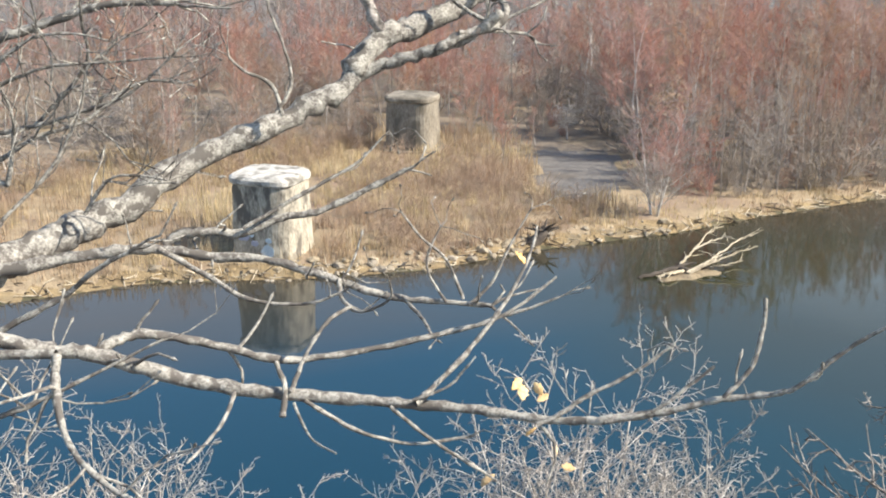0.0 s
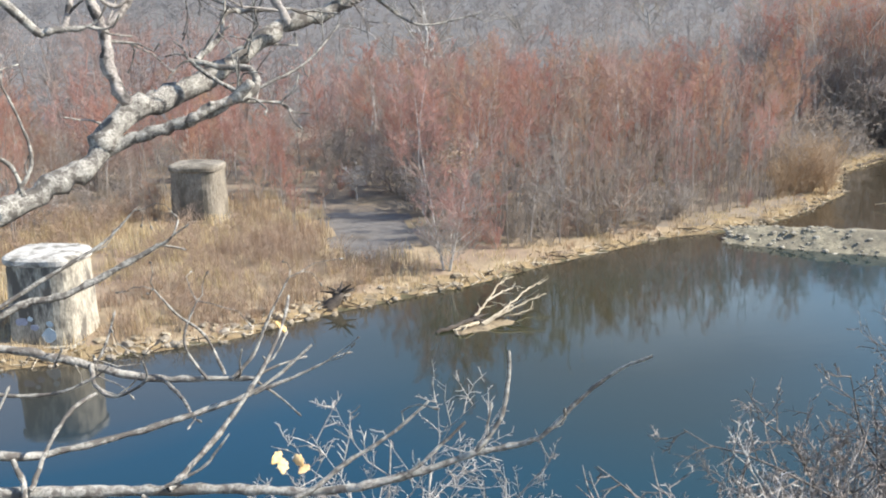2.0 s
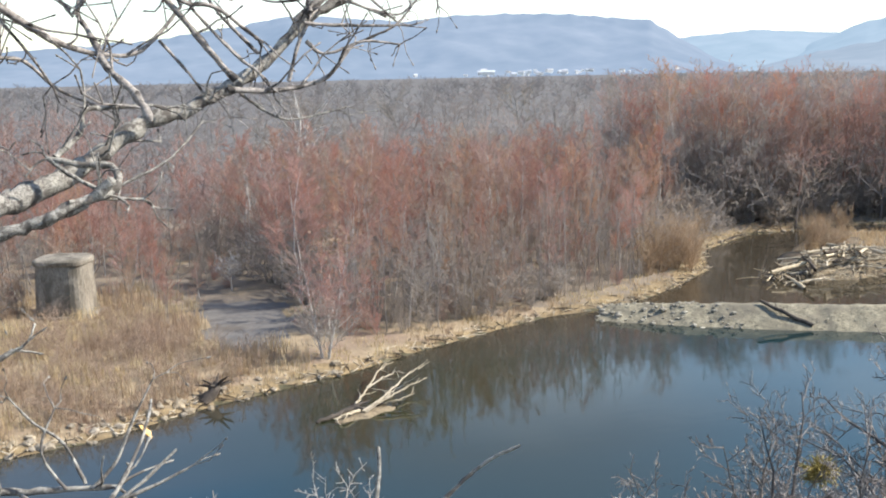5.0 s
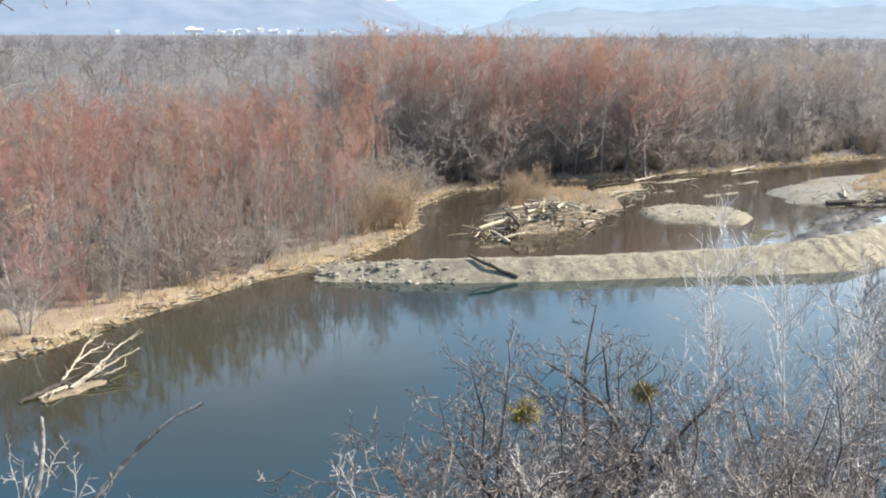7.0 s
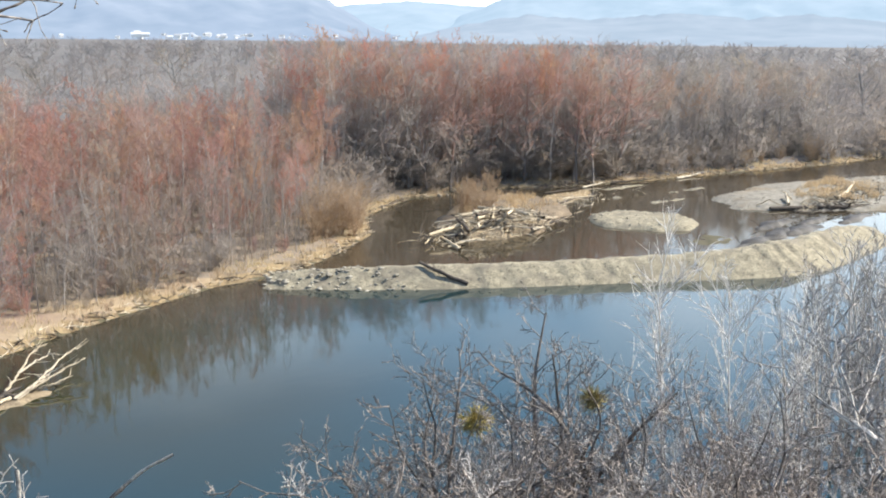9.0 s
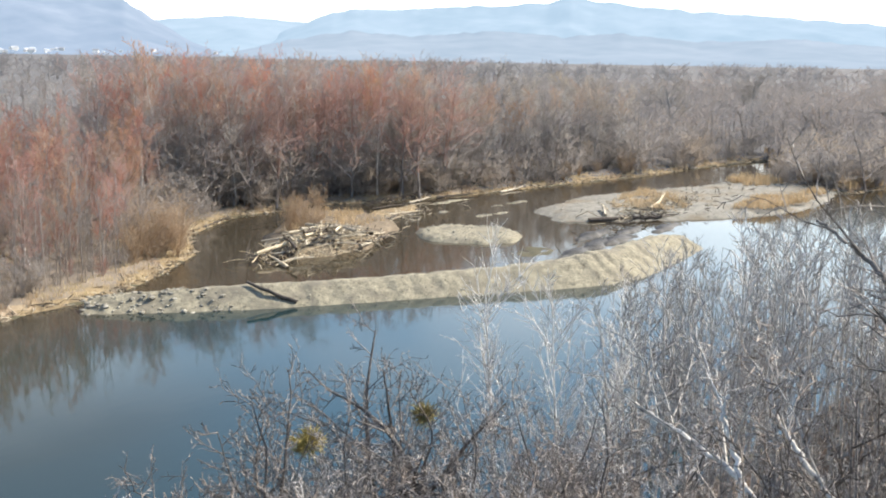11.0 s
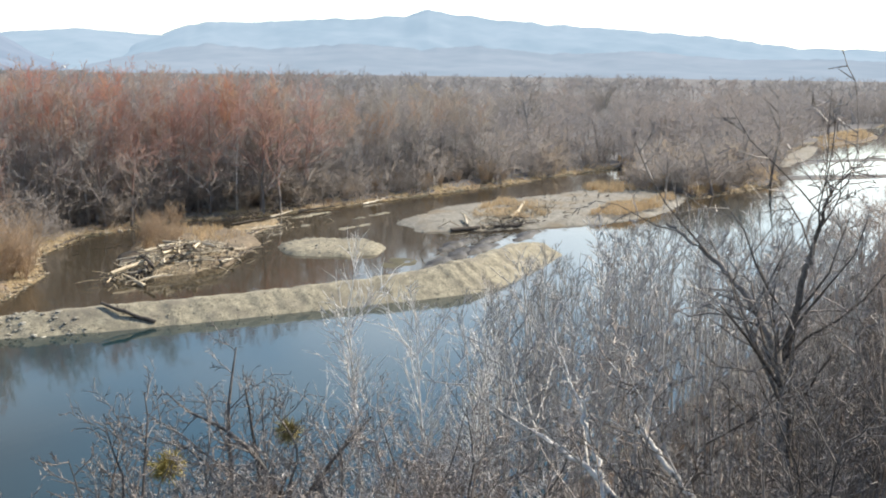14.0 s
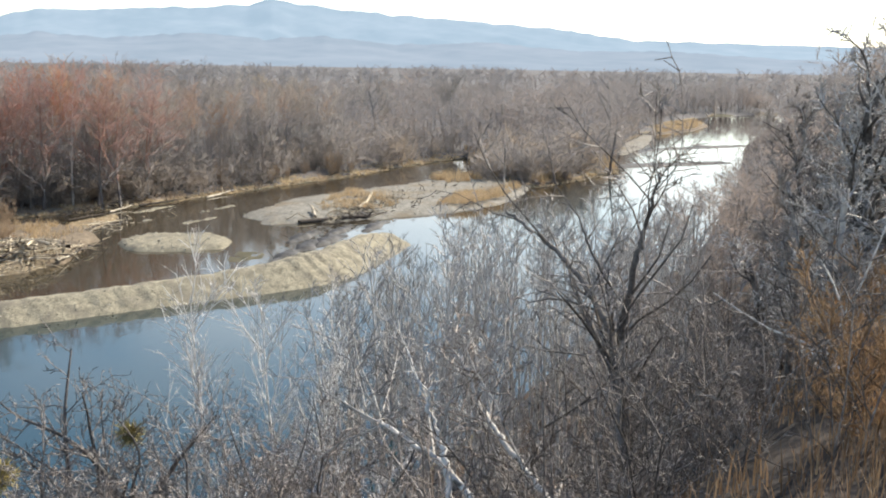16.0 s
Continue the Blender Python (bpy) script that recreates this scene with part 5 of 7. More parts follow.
far_wood("dry_weeds", "brown dry weeds and low brush on the far bank", 47, weeds, WEED, 0.12, spec=[dict(FARTREE[0], segs=2), dict(FARTREE[1], rmin=0.014, ratio=0.55, n=6), dict(FARTREE[2], rmin=0.012, n=5), dict(FARTREE[3], rmin=0.01, n=3)], height=2.6, wide=1.3)
edge = []
for (ax, ay), (bx, by) in zip(FAR_BANK[3:38], FAR_BANK[4:39]):
    ln = math.hypot(bx - ax, by - ay)
    for _ in range(int(ln * 8)):
        u, o = rng.random(), rng.uniform(0.25, 3.0)
        edge.append((ax + (bx - ax) * u - (by - ay) / ln * o, ay + (by - ay) * u + (bx - ax) / ln * o, rng.uniform(0.25, 0.75), 0))
grass("bank_grass", "short dry grass along the far river bank", edge, 0.7, 0.016, 8, GRASS, 43)
isl = [(x, y, 1, 0.45) for x, y in scatter(rng, [(56, 71), (62, 67), (68, 70), (70, 76), (66, 79), (61, 75)], 220, 0.3)]
isl += [(x, y, 0.9, 0.64) for x, y in scatter(rng, [(90, 59), (94, 54), (99, 54), (104, 58), (106, 65), (98, 63)], 420, 0.3)]
isl += [(x, y, 1.0, 0.62) for x, y in scatter(rng, [(100, 50), (110.5, 52.5), (116, 50), (124, 51), (122, 49), (112, 47), (102.5, 47.5)], 520, 0.3)]
isl += [(x, y, 1.6, 0.6) for x, y in scatter(rng, [(119, 58), (125, 56), (129, 59), (129, 63), (123, 62.5)], 260, 0.3)]
isl += [(x, y, 1.9, 0.2) for x, y in scatter(rng, [(128, 48.6), (136, 47.4), (139, 49), (135, 52), (129, 51)], 260, 0.3) + scatter(rng, [(158, 73), (170, 71), (176, 73), (164, 77)], 160, 0.5) + scatter(rng, [(152, 46), (160, 48.5), (164, 51), (156, 51)], 120, 0.4)]
isl += [(x, y, 1.6, 0.4) for x, y in scatter(rng, [(240, 62.5), (262, 59.5), (286, 61.5), (304, 68), (292, 71), (260, 69)], 420, 0.5)]
isl = [q for q in isl if ripple(q[0], q[1], 0.9) + 0.6 * ripple(q[0], q[1] + 5, 2.1) > -0.15]
grass("island_grass", "orange dry grass on the gravel islands", isl, 0.6, 0.022, 12, ISLAND_GRASS, 44)


# ------------------------------------------------------------------ stones on the bank
def stone(seed):
    rng = random.Random(seed)
    bm = bmesh.new()
    bmesh.ops.create_icosphere(bm, subdivisions=1, radius=1)
    for v in bm.verts:
        v.co *= rng.uniform(0.8, 1.15)
        v.co.z *= 0.6
    return part("bank_stone", bm, STONE)


rng = np.random.default_rng(46)
stones = [tagged(stone(k), "rough tan stone on the muddy river bank", "stone", "bank stones") for k in range(4)]
k = 0
for (ax, ay), (bx, by), n in ((FAR_BANK[5], FAR_BANK[6], 26), (FAR_BANK[6], FAR_BANK[7], 48), (FAR_BANK[7], FAR_BANK[8], 46), (FAR_BANK[8], FAR_BANK[9], 24), (FAR_BANK[15], FAR_BANK[16], 10), (FAR_BANK[19], FAR_BANK[21], 12)):
    ln = math.hypot(bx - ax, by - ay)
    for _ in range(n):
        u, o = rng.random(), rng.uniform(-0.3, 1.6)
        x, y = ax + (bx - ax) * u - (by - ay) / ln * o, ay + (by - ay) * u + (bx - ax) / ln * o
        m = pose(x, y, max(z_at(x, y), 0) + 0.03, rng.uniform(-15, 15), rng.uniform(-15, 15), rng.uniform(0, 360))
        ob = stones[k] if k < 4 else copy_thing(stones[k % 4], m)
        f = 0.08 + 0.3 * rng.random() ** 2.2
        ob.matrix_basis = m
        ob.scale = (f, f * rng.uniform(0.6, 1.2), f)
        k += 1


# ------------------------------------------------------------------ driftwood
def log(name, label, pts, r0, r1, mat, category="driftwood", group="", seed=0, stubs=4):
    rng = np.random.default_rng(seed)
    t = Tubes()
    p = np.array(pts, float)
    s = np.linspace(0, len(p) - 1, 3 * len(p))
    q = np.stack([np.interp(s, np.arange(len(p)), p[:, k]) for k in range(3)], -1) + rng.normal(0, 0.02, (len(s), 3))
    t.add(q, np.linspace(r0, r1, len(q)) * rng.uniform(0.9, 1.1, len(q)), 7)
    for _ in range(stubs):
        k = rng.integers(2, len(q) - 1)
        d = unit(rng.normal(0, 1, 3) + [0, 0, 0.6])
        ln = rng.uniform(0.2, 0.9)
        t.add([q[k], q[k] + d * ln * 0.5, q[k] + d * ln + rng.normal(0, 0.05, 3)], [r0 * 0.4, r0 * 0.3, r0 * 0.12], 4)
    return tagged(new(name, t.mesh(name, mat)), label, category, group)


def snag():
    """The stranded tree: a sunken trunk with its bleached limbs."""
    rng = np.random.default_rng(6)
    top = tagged(new("stranded_tree"), "bleached fallen tree stranded in the river", "driftwood")

    def bough(name, pts, r0, r1, wood, forks):
        p = np.array(pts)
        u = np.linspace(0, len(p) - 1, 5 * len(p))
        q = np.stack([np.interp(u, np.arange(len(p)), p[:, k]) for k in range(3)], -1)
        q[1:-1] = (q[:-2] + 2 * q[1:-1] + q[2:]) / 4
        q = q + rng.normal(0, 0.025, q.shape)
        t = Tubes()
        t.add(q, np.linspace(r0, r1, len(q)) * rng.uniform(0.88, 1.1, len(q)), 6)
        for _ in range(forks):
            i = rng.integers(len(q) // 3, len(q) - 1)
            d = unit(unit(q[i] - q[i - 2]) + rng.normal(0, 0.5, 3) * [1, 1, 0.5])
            ln = rng.uniform(0.4, 1.0)
            t.add([q[i], q[i] + d * ln * 0.5, q[i] + d * ln + rng.normal(0, 0.06, 3)], [r1 * 1.1, r1 * 0.8, r1 * 0.3], 5)
        child(name, t.mesh(name, wood), top)

    bough("trunk", [(9.2, 45.3, 0.05), (10.2, 45.7, 0.12), (11.1, 46.4, 0.16), (11.6, 46.0, 0.16), (12.6, 46.5, 0.12)], 0.10, 0.12, DARK_WOOD, 6)
    bough("limb", [(11.3, 46.3, 0.15), (11.5, 46.8, 0.25), (12.5, 48.4, 0.47), (13.5, 50.1, 0.72), (14.5, 50.7, 0.97)], 0.085, 0.025, SNAG_WOOD, 7)
    bough("limb", [(12.4, 48.3, 0.46), (13.4, 49.0, 0.63), (14.3, 49.6, 0.77), (14.4, 48.6, 0.9)], 0.055, 0.022, SNAG_WOOD, 6)
    bough("limb", [(11.5, 45.7, 0.14), (12.7, 46.5, 0.41), (13.8, 47.8, 0.59), (14.9, 49.0, 0.78), (15.5, 49.1, 0.97)], 0.075, 0.024, SNAG_WOOD, 8)
    bough("limb", [(11.6, 45.6, 0.14), (12.6, 46.0, 0.47), (13.8, 46.6, 0.72), (15.2, 47.1, 0.97)], 0.075, 0.024, SNAG_WOOD, 8)
    bough("limb", [(12.5, 46.4, 0.12), (13.3, 46.1, 0.35), (14.3, 46.3, 0.48)], 0.08, 0.03, SNAG_WOOD, 3)
    bough("limb", [(12.7, 46.6, 0.3), (13.6, 47.4, 0.47), (14.0, 47.3, 0.72), (14.1, 46.9, 0.97)], 0.06, 0.025, SNAG_WOOD, 3)
    bough("limb", [(11.4, 45.9, 0.15), (10.6, 45.2, 0.3), (10.0, 45.1, 0.2)], 0.09, 0.04, SNAG_WOOD, 2)


snag()
heap("snag_mud", "mud and debris caught under the stranded tree", [(10.2, 45.2), (11.6, 44.9), (13.2, 45.6), (13.6, 46.4), (12.4, 46.9), (11.0, 46.9)], 0.1, 15, mat=DARK_SOIL, step=0.2, category="debris")

rng = np.random.default_rng(51)
heap("jam_mound", "dark mound of roots and silt under the driftwood", [(50.2, 63.4), (52.6, 61.8), (56.5, 62.0), (60.5, 63.6), (62.5, 66), (59.5, 67.8), (55, 67.4), (51.4, 66)], 1.35, 17, mat=DARK_SOIL, step=0.25, category="debris")


def sticks(name, label, count, centre, spread, low, high, size, mat, seed, thick=0.03):
    """A tangle of short sticks and roots, joined."""
    rng = np.random.default_rng(seed)
    t = Tubes()
    for _ in range(count):
        ox, oy = rng.normal(0, 0.5, 2)
        c = np.array([centre[0] + spread[0] * ox, centre[1] + spread[1] * oy + 0.35 * spread[0] * ox * 0.4, low + (high - low) * rng.random() * max(0.1, 1 - ox * ox - oy * oy)])
        d = unit(rng.normal(0, 1, 3) * [1, 1, 0.45]) * size * rng.uniform(0.4, 1.3)
        t.add([c - d, c + rng.normal(0, 0.06, 3), c + d], [thick * 0.7, thick, thick * 0.4], 4)
    tagged(new(name, t.mesh(name, mat)), label, "driftwood", kind="stuff")


sticks("jam_roots", "dark tangle of roots in the driftwood jam", 420, (56.3, 64.8), (6.0, 2.6), 0.3, 1.7, 0.5, DARK_WOOD, 52)
sticks("jam_sticks", "pale broken sticks in the driftwood jam", 460, (55.6, 64.2), (7.0, 2.8), 0.3, 1.7, 0.55, DRIFT, 53)
sticks("island_debris", "dark driftwood debris along the island's edge", 170, (93, 55.0), (15.0, 1.8), 0.4, 0.85, 0.7, DARK_WOOD, 54, 0.04)
sticks("island_sticks", "pale sticks washed up on the gravel island", 200, (95.5, 57.0), (11.0, 3.4), 0.65, 1.05, 0.8, SNAG_WOOD, 55, 0.05)
sticks("island_flotsam", "dark flotsam scattered over the gravel island", 60, (108, 58.0), (22.0, 7.0), 0.68, 0.85, 0.5, DARK_WOOD, 62, 0.05)
sticks("shoal_sticks", "pale sticks stranded on the shoal", 120, (70.5, 72.6), (9.0, 3.0), 0.08, 0.3, 0.55, DRIFT, 56)
sticks("bank_debris", "dark roots and sticks along the far channel bank", 300, (80.0, 79.6), (22.0, 1.2), 0.2, 0.8, 0.5, DARK_WOOD, 57)
def edge_litter(name, label, a, b, per_metre, mat, seed):
    """Roots and sticks washed along the bank between two of its corners."""
    rng = np.random.default_rng(seed)
    t = Tubes()
    for (ax, ay), (bx, by) in zip(FAR_BANK[a:b], FAR_BANK[a + 1:b + 1]):
        ln = math.hypot(bx - ax, by - ay)
        for _ in range(int(ln * per_metre)):
            u, o = rng.random(), abs(rng.normal(0.15, 0.5))
            x, y = ax + (bx - ax) * u - (by - ay) / ln * o, ay + (by - ay) * u + (bx - ax) / ln * o
            c = np.array([x, y, max(z_at(x, y), 0) + 0.05])
            d = unit(rng.normal(0, 1, 3) * [1, 1, 0.3]) * rng.uniform(0.15, 0.6)
            t.add([c - d, c + rng.normal(0, 0.05, 3), c + d], [0.02, 0.03, 0.012], 4)
    tagged(new(name, t.mesh(name, mat)), label, "driftwood", kind="stuff")


edge_litter("bank_roots", "dark roots and sticks along the water's edge", 4, 39, 3.5, DARK_WOOD, 58)
edge_litter("bank_sticks", "pale sticks and reeds washed up along the bank", 4, 39, 3.0, DRIFT, 59)
for k in range(84):
    ox, oy = rng.normal(0, 0.5), rng.normal(0, 0.45)
    x, y = 55.4 + 6.0 * ox, 64.4 + 2.4 * oy + 0.9 * ox
    a, ln = rng.normal(0.2, 0.7), rng.uniform(1.4, 5.6)
    mid = 0.4 + 1.45 * max(0.0, 1 - 0.8 * ox * ox - 0.8 * oy * oy) * rng.uniform(0.6, 1.1)
    tip = rng.uniform(-0.3, 0.3)
    dx, dy = math.cos(a) * ln / 2, math.sin(a) * ln / 2
    log("driftwood_log", "bleached driftwood log in a jam on the island", [(x - dx, y - dy, max(0.08, mid - 0.2 - tip)), (x, y, mid), (x + dx, y + dy, max(0.08, mid - 0.2 + tip))], 0.06 + 0.12 * rng.random() ** 2, rng.uniform(0.02, 0.045), (DRIFT, SNAG_WOOD, DRIFT, SNAG_WOOD, DARK_WOOD)[k % 5], "driftwood", "driftwood jam", 60 + k, 3)
log("driftwood_log", "long bleached log poking out of the driftwood jam", [(47.9, 63.4, 0.75), (50.5, 63.9, 0.95), (54.5, 64.9, 1.2)], 0.13, 0.2, DRIFT, "driftwood", "driftwood jam", 119)
log("driftwood_log", "long pale driftwood log lying on the gravel island", [(92.5, 55.5, 0.75), (96, 56.6, 0.95), (100.5, 58.6, 1.35)], 0.22, 0.14, DRIFT, "driftwood", "island driftwood", 120)
log("driftwood_log", "short pale driftwood log leaning on the gravel island", [(86.5, 57.0, 0.5), (88.6, 58.8, 1.1)], 0.16, 0.12, DRIFT, "driftwood", "island driftwood", 121)
log("driftwood_log", "dark waterlogged trunk lying at the gravel island's edge", [(84.5, 57.6, 0.1), (91, 53.5, 0.25), (97, 52.2, 0.2)], 0.3, 0.15, DARK_WOOD, "driftwood", "island driftwood", 122)
log("dam_log", "dark wet log lying on the gravel dam", [(39.6, 53.5, 1.35), (40.1, 52.0, 0.95), (41.3, 50.5, 0.22)], 0.09, 0.15, DARK_WOOD, "driftwood", "", 123)
stump = log("bank_stump", "dark upturned root stump at the water's edge", [(4.6, 50.3, 0.1), (5.1, 50.4, 0.6), (5.3, 50.6, 0.95)], 0.35, 0.2, DARK_WOOD, "stump", "", 124, 0)
for dx, dy, dz in ((0.7, -0.2, 0.5), (0.2, 0.5, 0.8), (-0.6, 0.1, 0.6), (0.8, 0.4, 0.1), (-0.3, -0.5, 0.4), (0.5, -0.5, 0.9), (-0.9, 0.3, 0.2)):
    t = Tubes()
    t.add([(5.2, 50.5, 0.75), (5.2 + dx * 0.5, 50.5 + dy * 0.5, 0.75 + dz * 0.4), (5.2 + dx * 1.1, 50.5 + dy * 1.1, 0.75 + dz * 0.7)], [0.12, 0.07, 0.02], 6)
    child("root", t.mesh("root", DARK_WOOD), stump)
for k, (x, y, a, ln) in enumerate(((76, 77.2, -0.1, 5), (82, 78.6, 0.15, 4), (88, 78.4, -0.2, 6), (97, 77.6, 0.1, 5), (70, 71.5, 0.3, 6), (74, 73, -0.3, 4), (56, 80.6, 0.5, 5), (52.6, 79.2, 0.7, 5), (106, 77.8, 0.1, 4))):
    log("bank_log", "pale driftwood log stranded along the channel edge", [(x - math.cos(a) * ln / 2, y - math.sin(a) * ln / 2, 0.12), (x, y, 0.2), (x + math.cos(a) * ln / 2, y + math.sin(a) * ln / 2, 0.3)], 0.13, 0.06, DRIFT if k % 2 else DARK_WOOD, "driftwood", "bank driftwood", 140 + k)

# ------------------------------------------------------------------ near slope trees
PATTERNS = {}


def near_tree(name, label, seed, az, dist, top_el, radius, spec, wood, twig, stems=1, lean=0.05, group=""):
    """A tree of the near slope, by its bearing, its distance and how high its top stands; alike trees share their meshes."""
    x, y = dist * math.sin(radians(az)), dist * math.cos(radians(az))
    base = z_at(x, y)
    height = 16 + dist * math.tan(radians(top_el)) - base
    key = (name, wood.name, twig.name, stems, seed % 2)
    m = pose(x, y, base, 0, 0, (seed * 77) % 360)
    if key not in PATTERNS:
        PATTERNS[key] = (tree_thing(name, seed, height, radius, spec, wood, twig, label, "tree", group, lean, stems, limbs=True), height)
        PATTERNS[key][0].matrix_basis = m
        return
    ob = copy_thing(PATTERNS[key][0], m)
    f = height / PATTERNS[key][1]
    ob.scale = (f, f, f)


near_tree("mistletoe_oak", "bare dark oak with mistletoe on the slope", 401, 45.0, 22.5, -14.2, 0.19, OAKLIKE, DARK_BARK, DARK_TWIG)
near_tree("mistletoe_oak", "bare grey-brown oak with mistletoe on the slope", 402, 39.8, 21.0, -15.2, 0.17, OAKLIKE, DARK_BARK, DARK_TWIG)
for k, (az, dist, el, r, wood, twig) in enumerate(((34.5, 19.0, -20.2, 0.07, BARK, DARK_TWIG), (31.6, 18.0, -22.6, 0.06, BARK, DARK_TWIG), (48.6, 18.0, -19.5, 0.07, BARK, DARK_TWIG), (56.0, 17.0, -18.8, 0.07, BARK, SHRUB_TWIG), (52.4, 16.0, -20.0, 0.06, BARK, DARK_TWIG), (73.0, 12.5, -15.5, 0.06, BARK, SHRUB_TWIG), (79.0, 11.5, -12.0, 0.06, BARK, DARK_TWIG), (40.5, 15.5, -22.5, 0.06, BARK, DARK_TWIG), (45.5, 15.0, -22.5, 0.06, BARK, DARK_TWIG), (36.8, 20.0, -18.4, 0.10, DARK_BARK, DARK_TWIG), (42.4, 19.0, -17.6, 0.10, DARK_BARK, DARK_TWIG), (47.6, 21.0, -16.4, 0.10, DARK_BARK, DARK_TWIG), (50.2, 19.5, -17.0, 0.10, DARK_BARK, DARK_TWIG), (54.0, 20.0, -16.8, 0.09, BARK, DARK_TWIG), (43.0, 16.5, -20.5, 0.08, BARK, SHRUB_TWIG), (38.5, 17.0, -20.6, 0.08, BARK, SHRUB_TWIG), (58.5, 18.5, -16.0, 0.08, DARK_BARK, DARK_TWIG), (48.0, 14.5, -22.0, 0.07, DARK_BARK, DARK_TWIG))):
    near_tree("slope_oak", "bare grey oak spreading from the slope", 470 + k, az, dist, el, r, OAKLIKE, wood, twig, stems=2, lean=0.14, group="slope oaks")
for k, (az, dist, el, r) in enumerate(((51.2, 24, -12.8, 0.085), (55.3, 25, -13.5, 0.075), (57.5, 26, -14.8, 0.06))):
    near_tree("birch_tree", "slender white-barked birch above the river", 410 + k, az, dist, el, r, WHITE_BIRCH, WHITE_BARK, WHITE_BARK, group="slope birches", lean=0.02)
rng = np.random.default_rng(71)
aspens = [tree_thing("young_aspen", 430 + k, 8.0, 0.07, BIRCH, PALE_BARK, SHRUB_TWIG, "slim grey young aspen on the lower slope", "tree", "young aspens", lean=0.05, limbs=True) for k in range(8)]
spots = []
for k in range(78):
    u = (k + rng.random()) / 78
    az, dist = 58.0 + 20 * u, rng.uniform(25, 46)
    x, y = dist * math.sin(radians(az)), dist * math.cos(radians(az))
    el = np.interp(az, [58, 61, 65.5, 70, 78], [-12.6, -10.6, -8.9, -8.6, -7.0]) - abs(rng.normal(0, 1.3))
    spots.append((x, y, (16 + dist * math.tan(radians(el)) - z_at(x, y)) / 8.0))
place(aspens, spots, rng, 0.97, 1.03)
for k, (az, dist, el, r, ln) in enumerate(((87.5, 13.0, 3.2, 0.09, 0.05), (85.6, 18.0, 0.4, 0.08, 0.05), (91.5, 15.0, 5.0, 0.10, 0.05), (84.6, 27.0, -1.4, 0.08, 0.05), (85.4, 24.0, 1.4, 0.09, 0.05), (84.8, 14.5, 1.6, 0.075, 0.06), (89.2, 18.0, 3.6, 0.1, 0.05), (85.6, 36.0, -0.6, 0.09, 0.05), (83.6, 13.0, -7.5, 0.06, 0.1), (83.8, 12.0, -6.0, 0.06, 0.1), (86.4, 11.0, -3.5, 0.06, 0.1), (84.0, 20.0, -3.5, 0.07, 0.08), (82.6, 16.0, -8.5, 0.05, 0.1))):
    near_tree("bluff_oak", "bare grey-brown oak on the upper bluff", 450 + k, az, dist, el, r, SLIMOAK, BARK if k % 3 else DARK_BARK, SHRUB_TWIG if k % 2 == 0 else DARK_TWIG, lean=ln, stems=2, group="bluff oaks")


def leaning_tree(label, path, r0, r1, wood, seed, side=9):
    """A crooked tree that leans out of the slope: bearing, rise and distance of its bends, with side branches."""
    rng = np.random.default_rng(seed)
    pts = np.array([(d * math.sin(radians(a)), d * math.cos(radians(a)), 16 + d * math.tan(radians(e))) for a, e, d in path])
    root = np.array([pts[0][0] + 0.15, pts[0][1] - 0.25, 0.0])
    root[2] = min(z_at(root[0], root[1]) - 0.3, pts[0][2] - 0.3)
    pts = np.vstack([root, pts])
    u = np.linspace(0, len(pts) - 1, 8 * len(pts))
    q = np.stack([np.interp(u, np.arange(len(pts)), pts[:, k]) for k in range(3)], -1)
    for _ in range(3):
        q[1:-1] = (q[:-2] + 2 * q[1:-1] + q[2:]) / 4
    q = q + rng.normal(0, 0.015, q.shape)
    top = tagged(new("leaning_tree"), label, "tree", "leaning trees")
    t = Tubes()
    rad = np.linspace(r0, r1, len(q))
    t.add(q, rad * rng.uniform(0.92, 1.08, len(q)), 7)
    child("trunk", t.mesh("trunk", wood), top)
    out = [Tubes() for _ in OAKLIKE]
    for _ in range(side):
        i = rng.integers(len(q) // 3, len(q) - 1)
        ax = unit(q[min(i + 1, len(q) - 1)] - q[i - 1])
        sd = unit(np.cross(ax, rng.normal(0, 1, 3)))
        grow(out, rng, q[i], ax * 0.7 + sd * 0.8 + np.array([0, 0, 0.35]), rng.uniform(0.8, 1.9), rad[i] * 0.5, 2, OAKLIKE)
    for v, f in zip(out[2].v, out[2].f):
        child("limb", mesh_of("limb", v, f - f.min(), wood), top)
    child("crown", mesh_of("crown", *joined(out[3:]), DARK_TWIG), top)


leaning_tree("pale crooked tree leaning low over the slope", [(70, -27, 11), (67.8, -23.9, 11.6), (64.4, -20.9, 12.5), (61.5, -19.4, 13.2), (59.1, -18.2, 13.8)], 0.06, 0.024, PALE_BARK, 1)
leaning_tree("pale crooked tree leaning low over the slope", [(73, -26, 11), (71.1, -22.8, 11.5), (68.6, -20.2, 12.2), (67, -18.4, 12.6), (66.2, -16.2, 13)], 0.052, 0.02, PALE_BARK, 2)
leaning_tree("pale upright bare stem on the slope", [(65.6, -23.5, 12), (65.1, -20.9, 12.3), (64.0, -18.3, 12.5), (64.3, -17.2, 12.5)], 0.05, 0.024, WHITE_BARK, 3, 4)
leaning_tree("tall crooked oak spreading dark limbs over the river", [(76.8, -25, 11), (75.4, -21, 11.5), (74.8, -17, 12), (74.2, -13.7, 12.5), (72, -10.6, 13.5), (70, -9, 14), (68, -7.7, 14.5)], 0.085, 0.02, DARK_BARK, 4, 16)
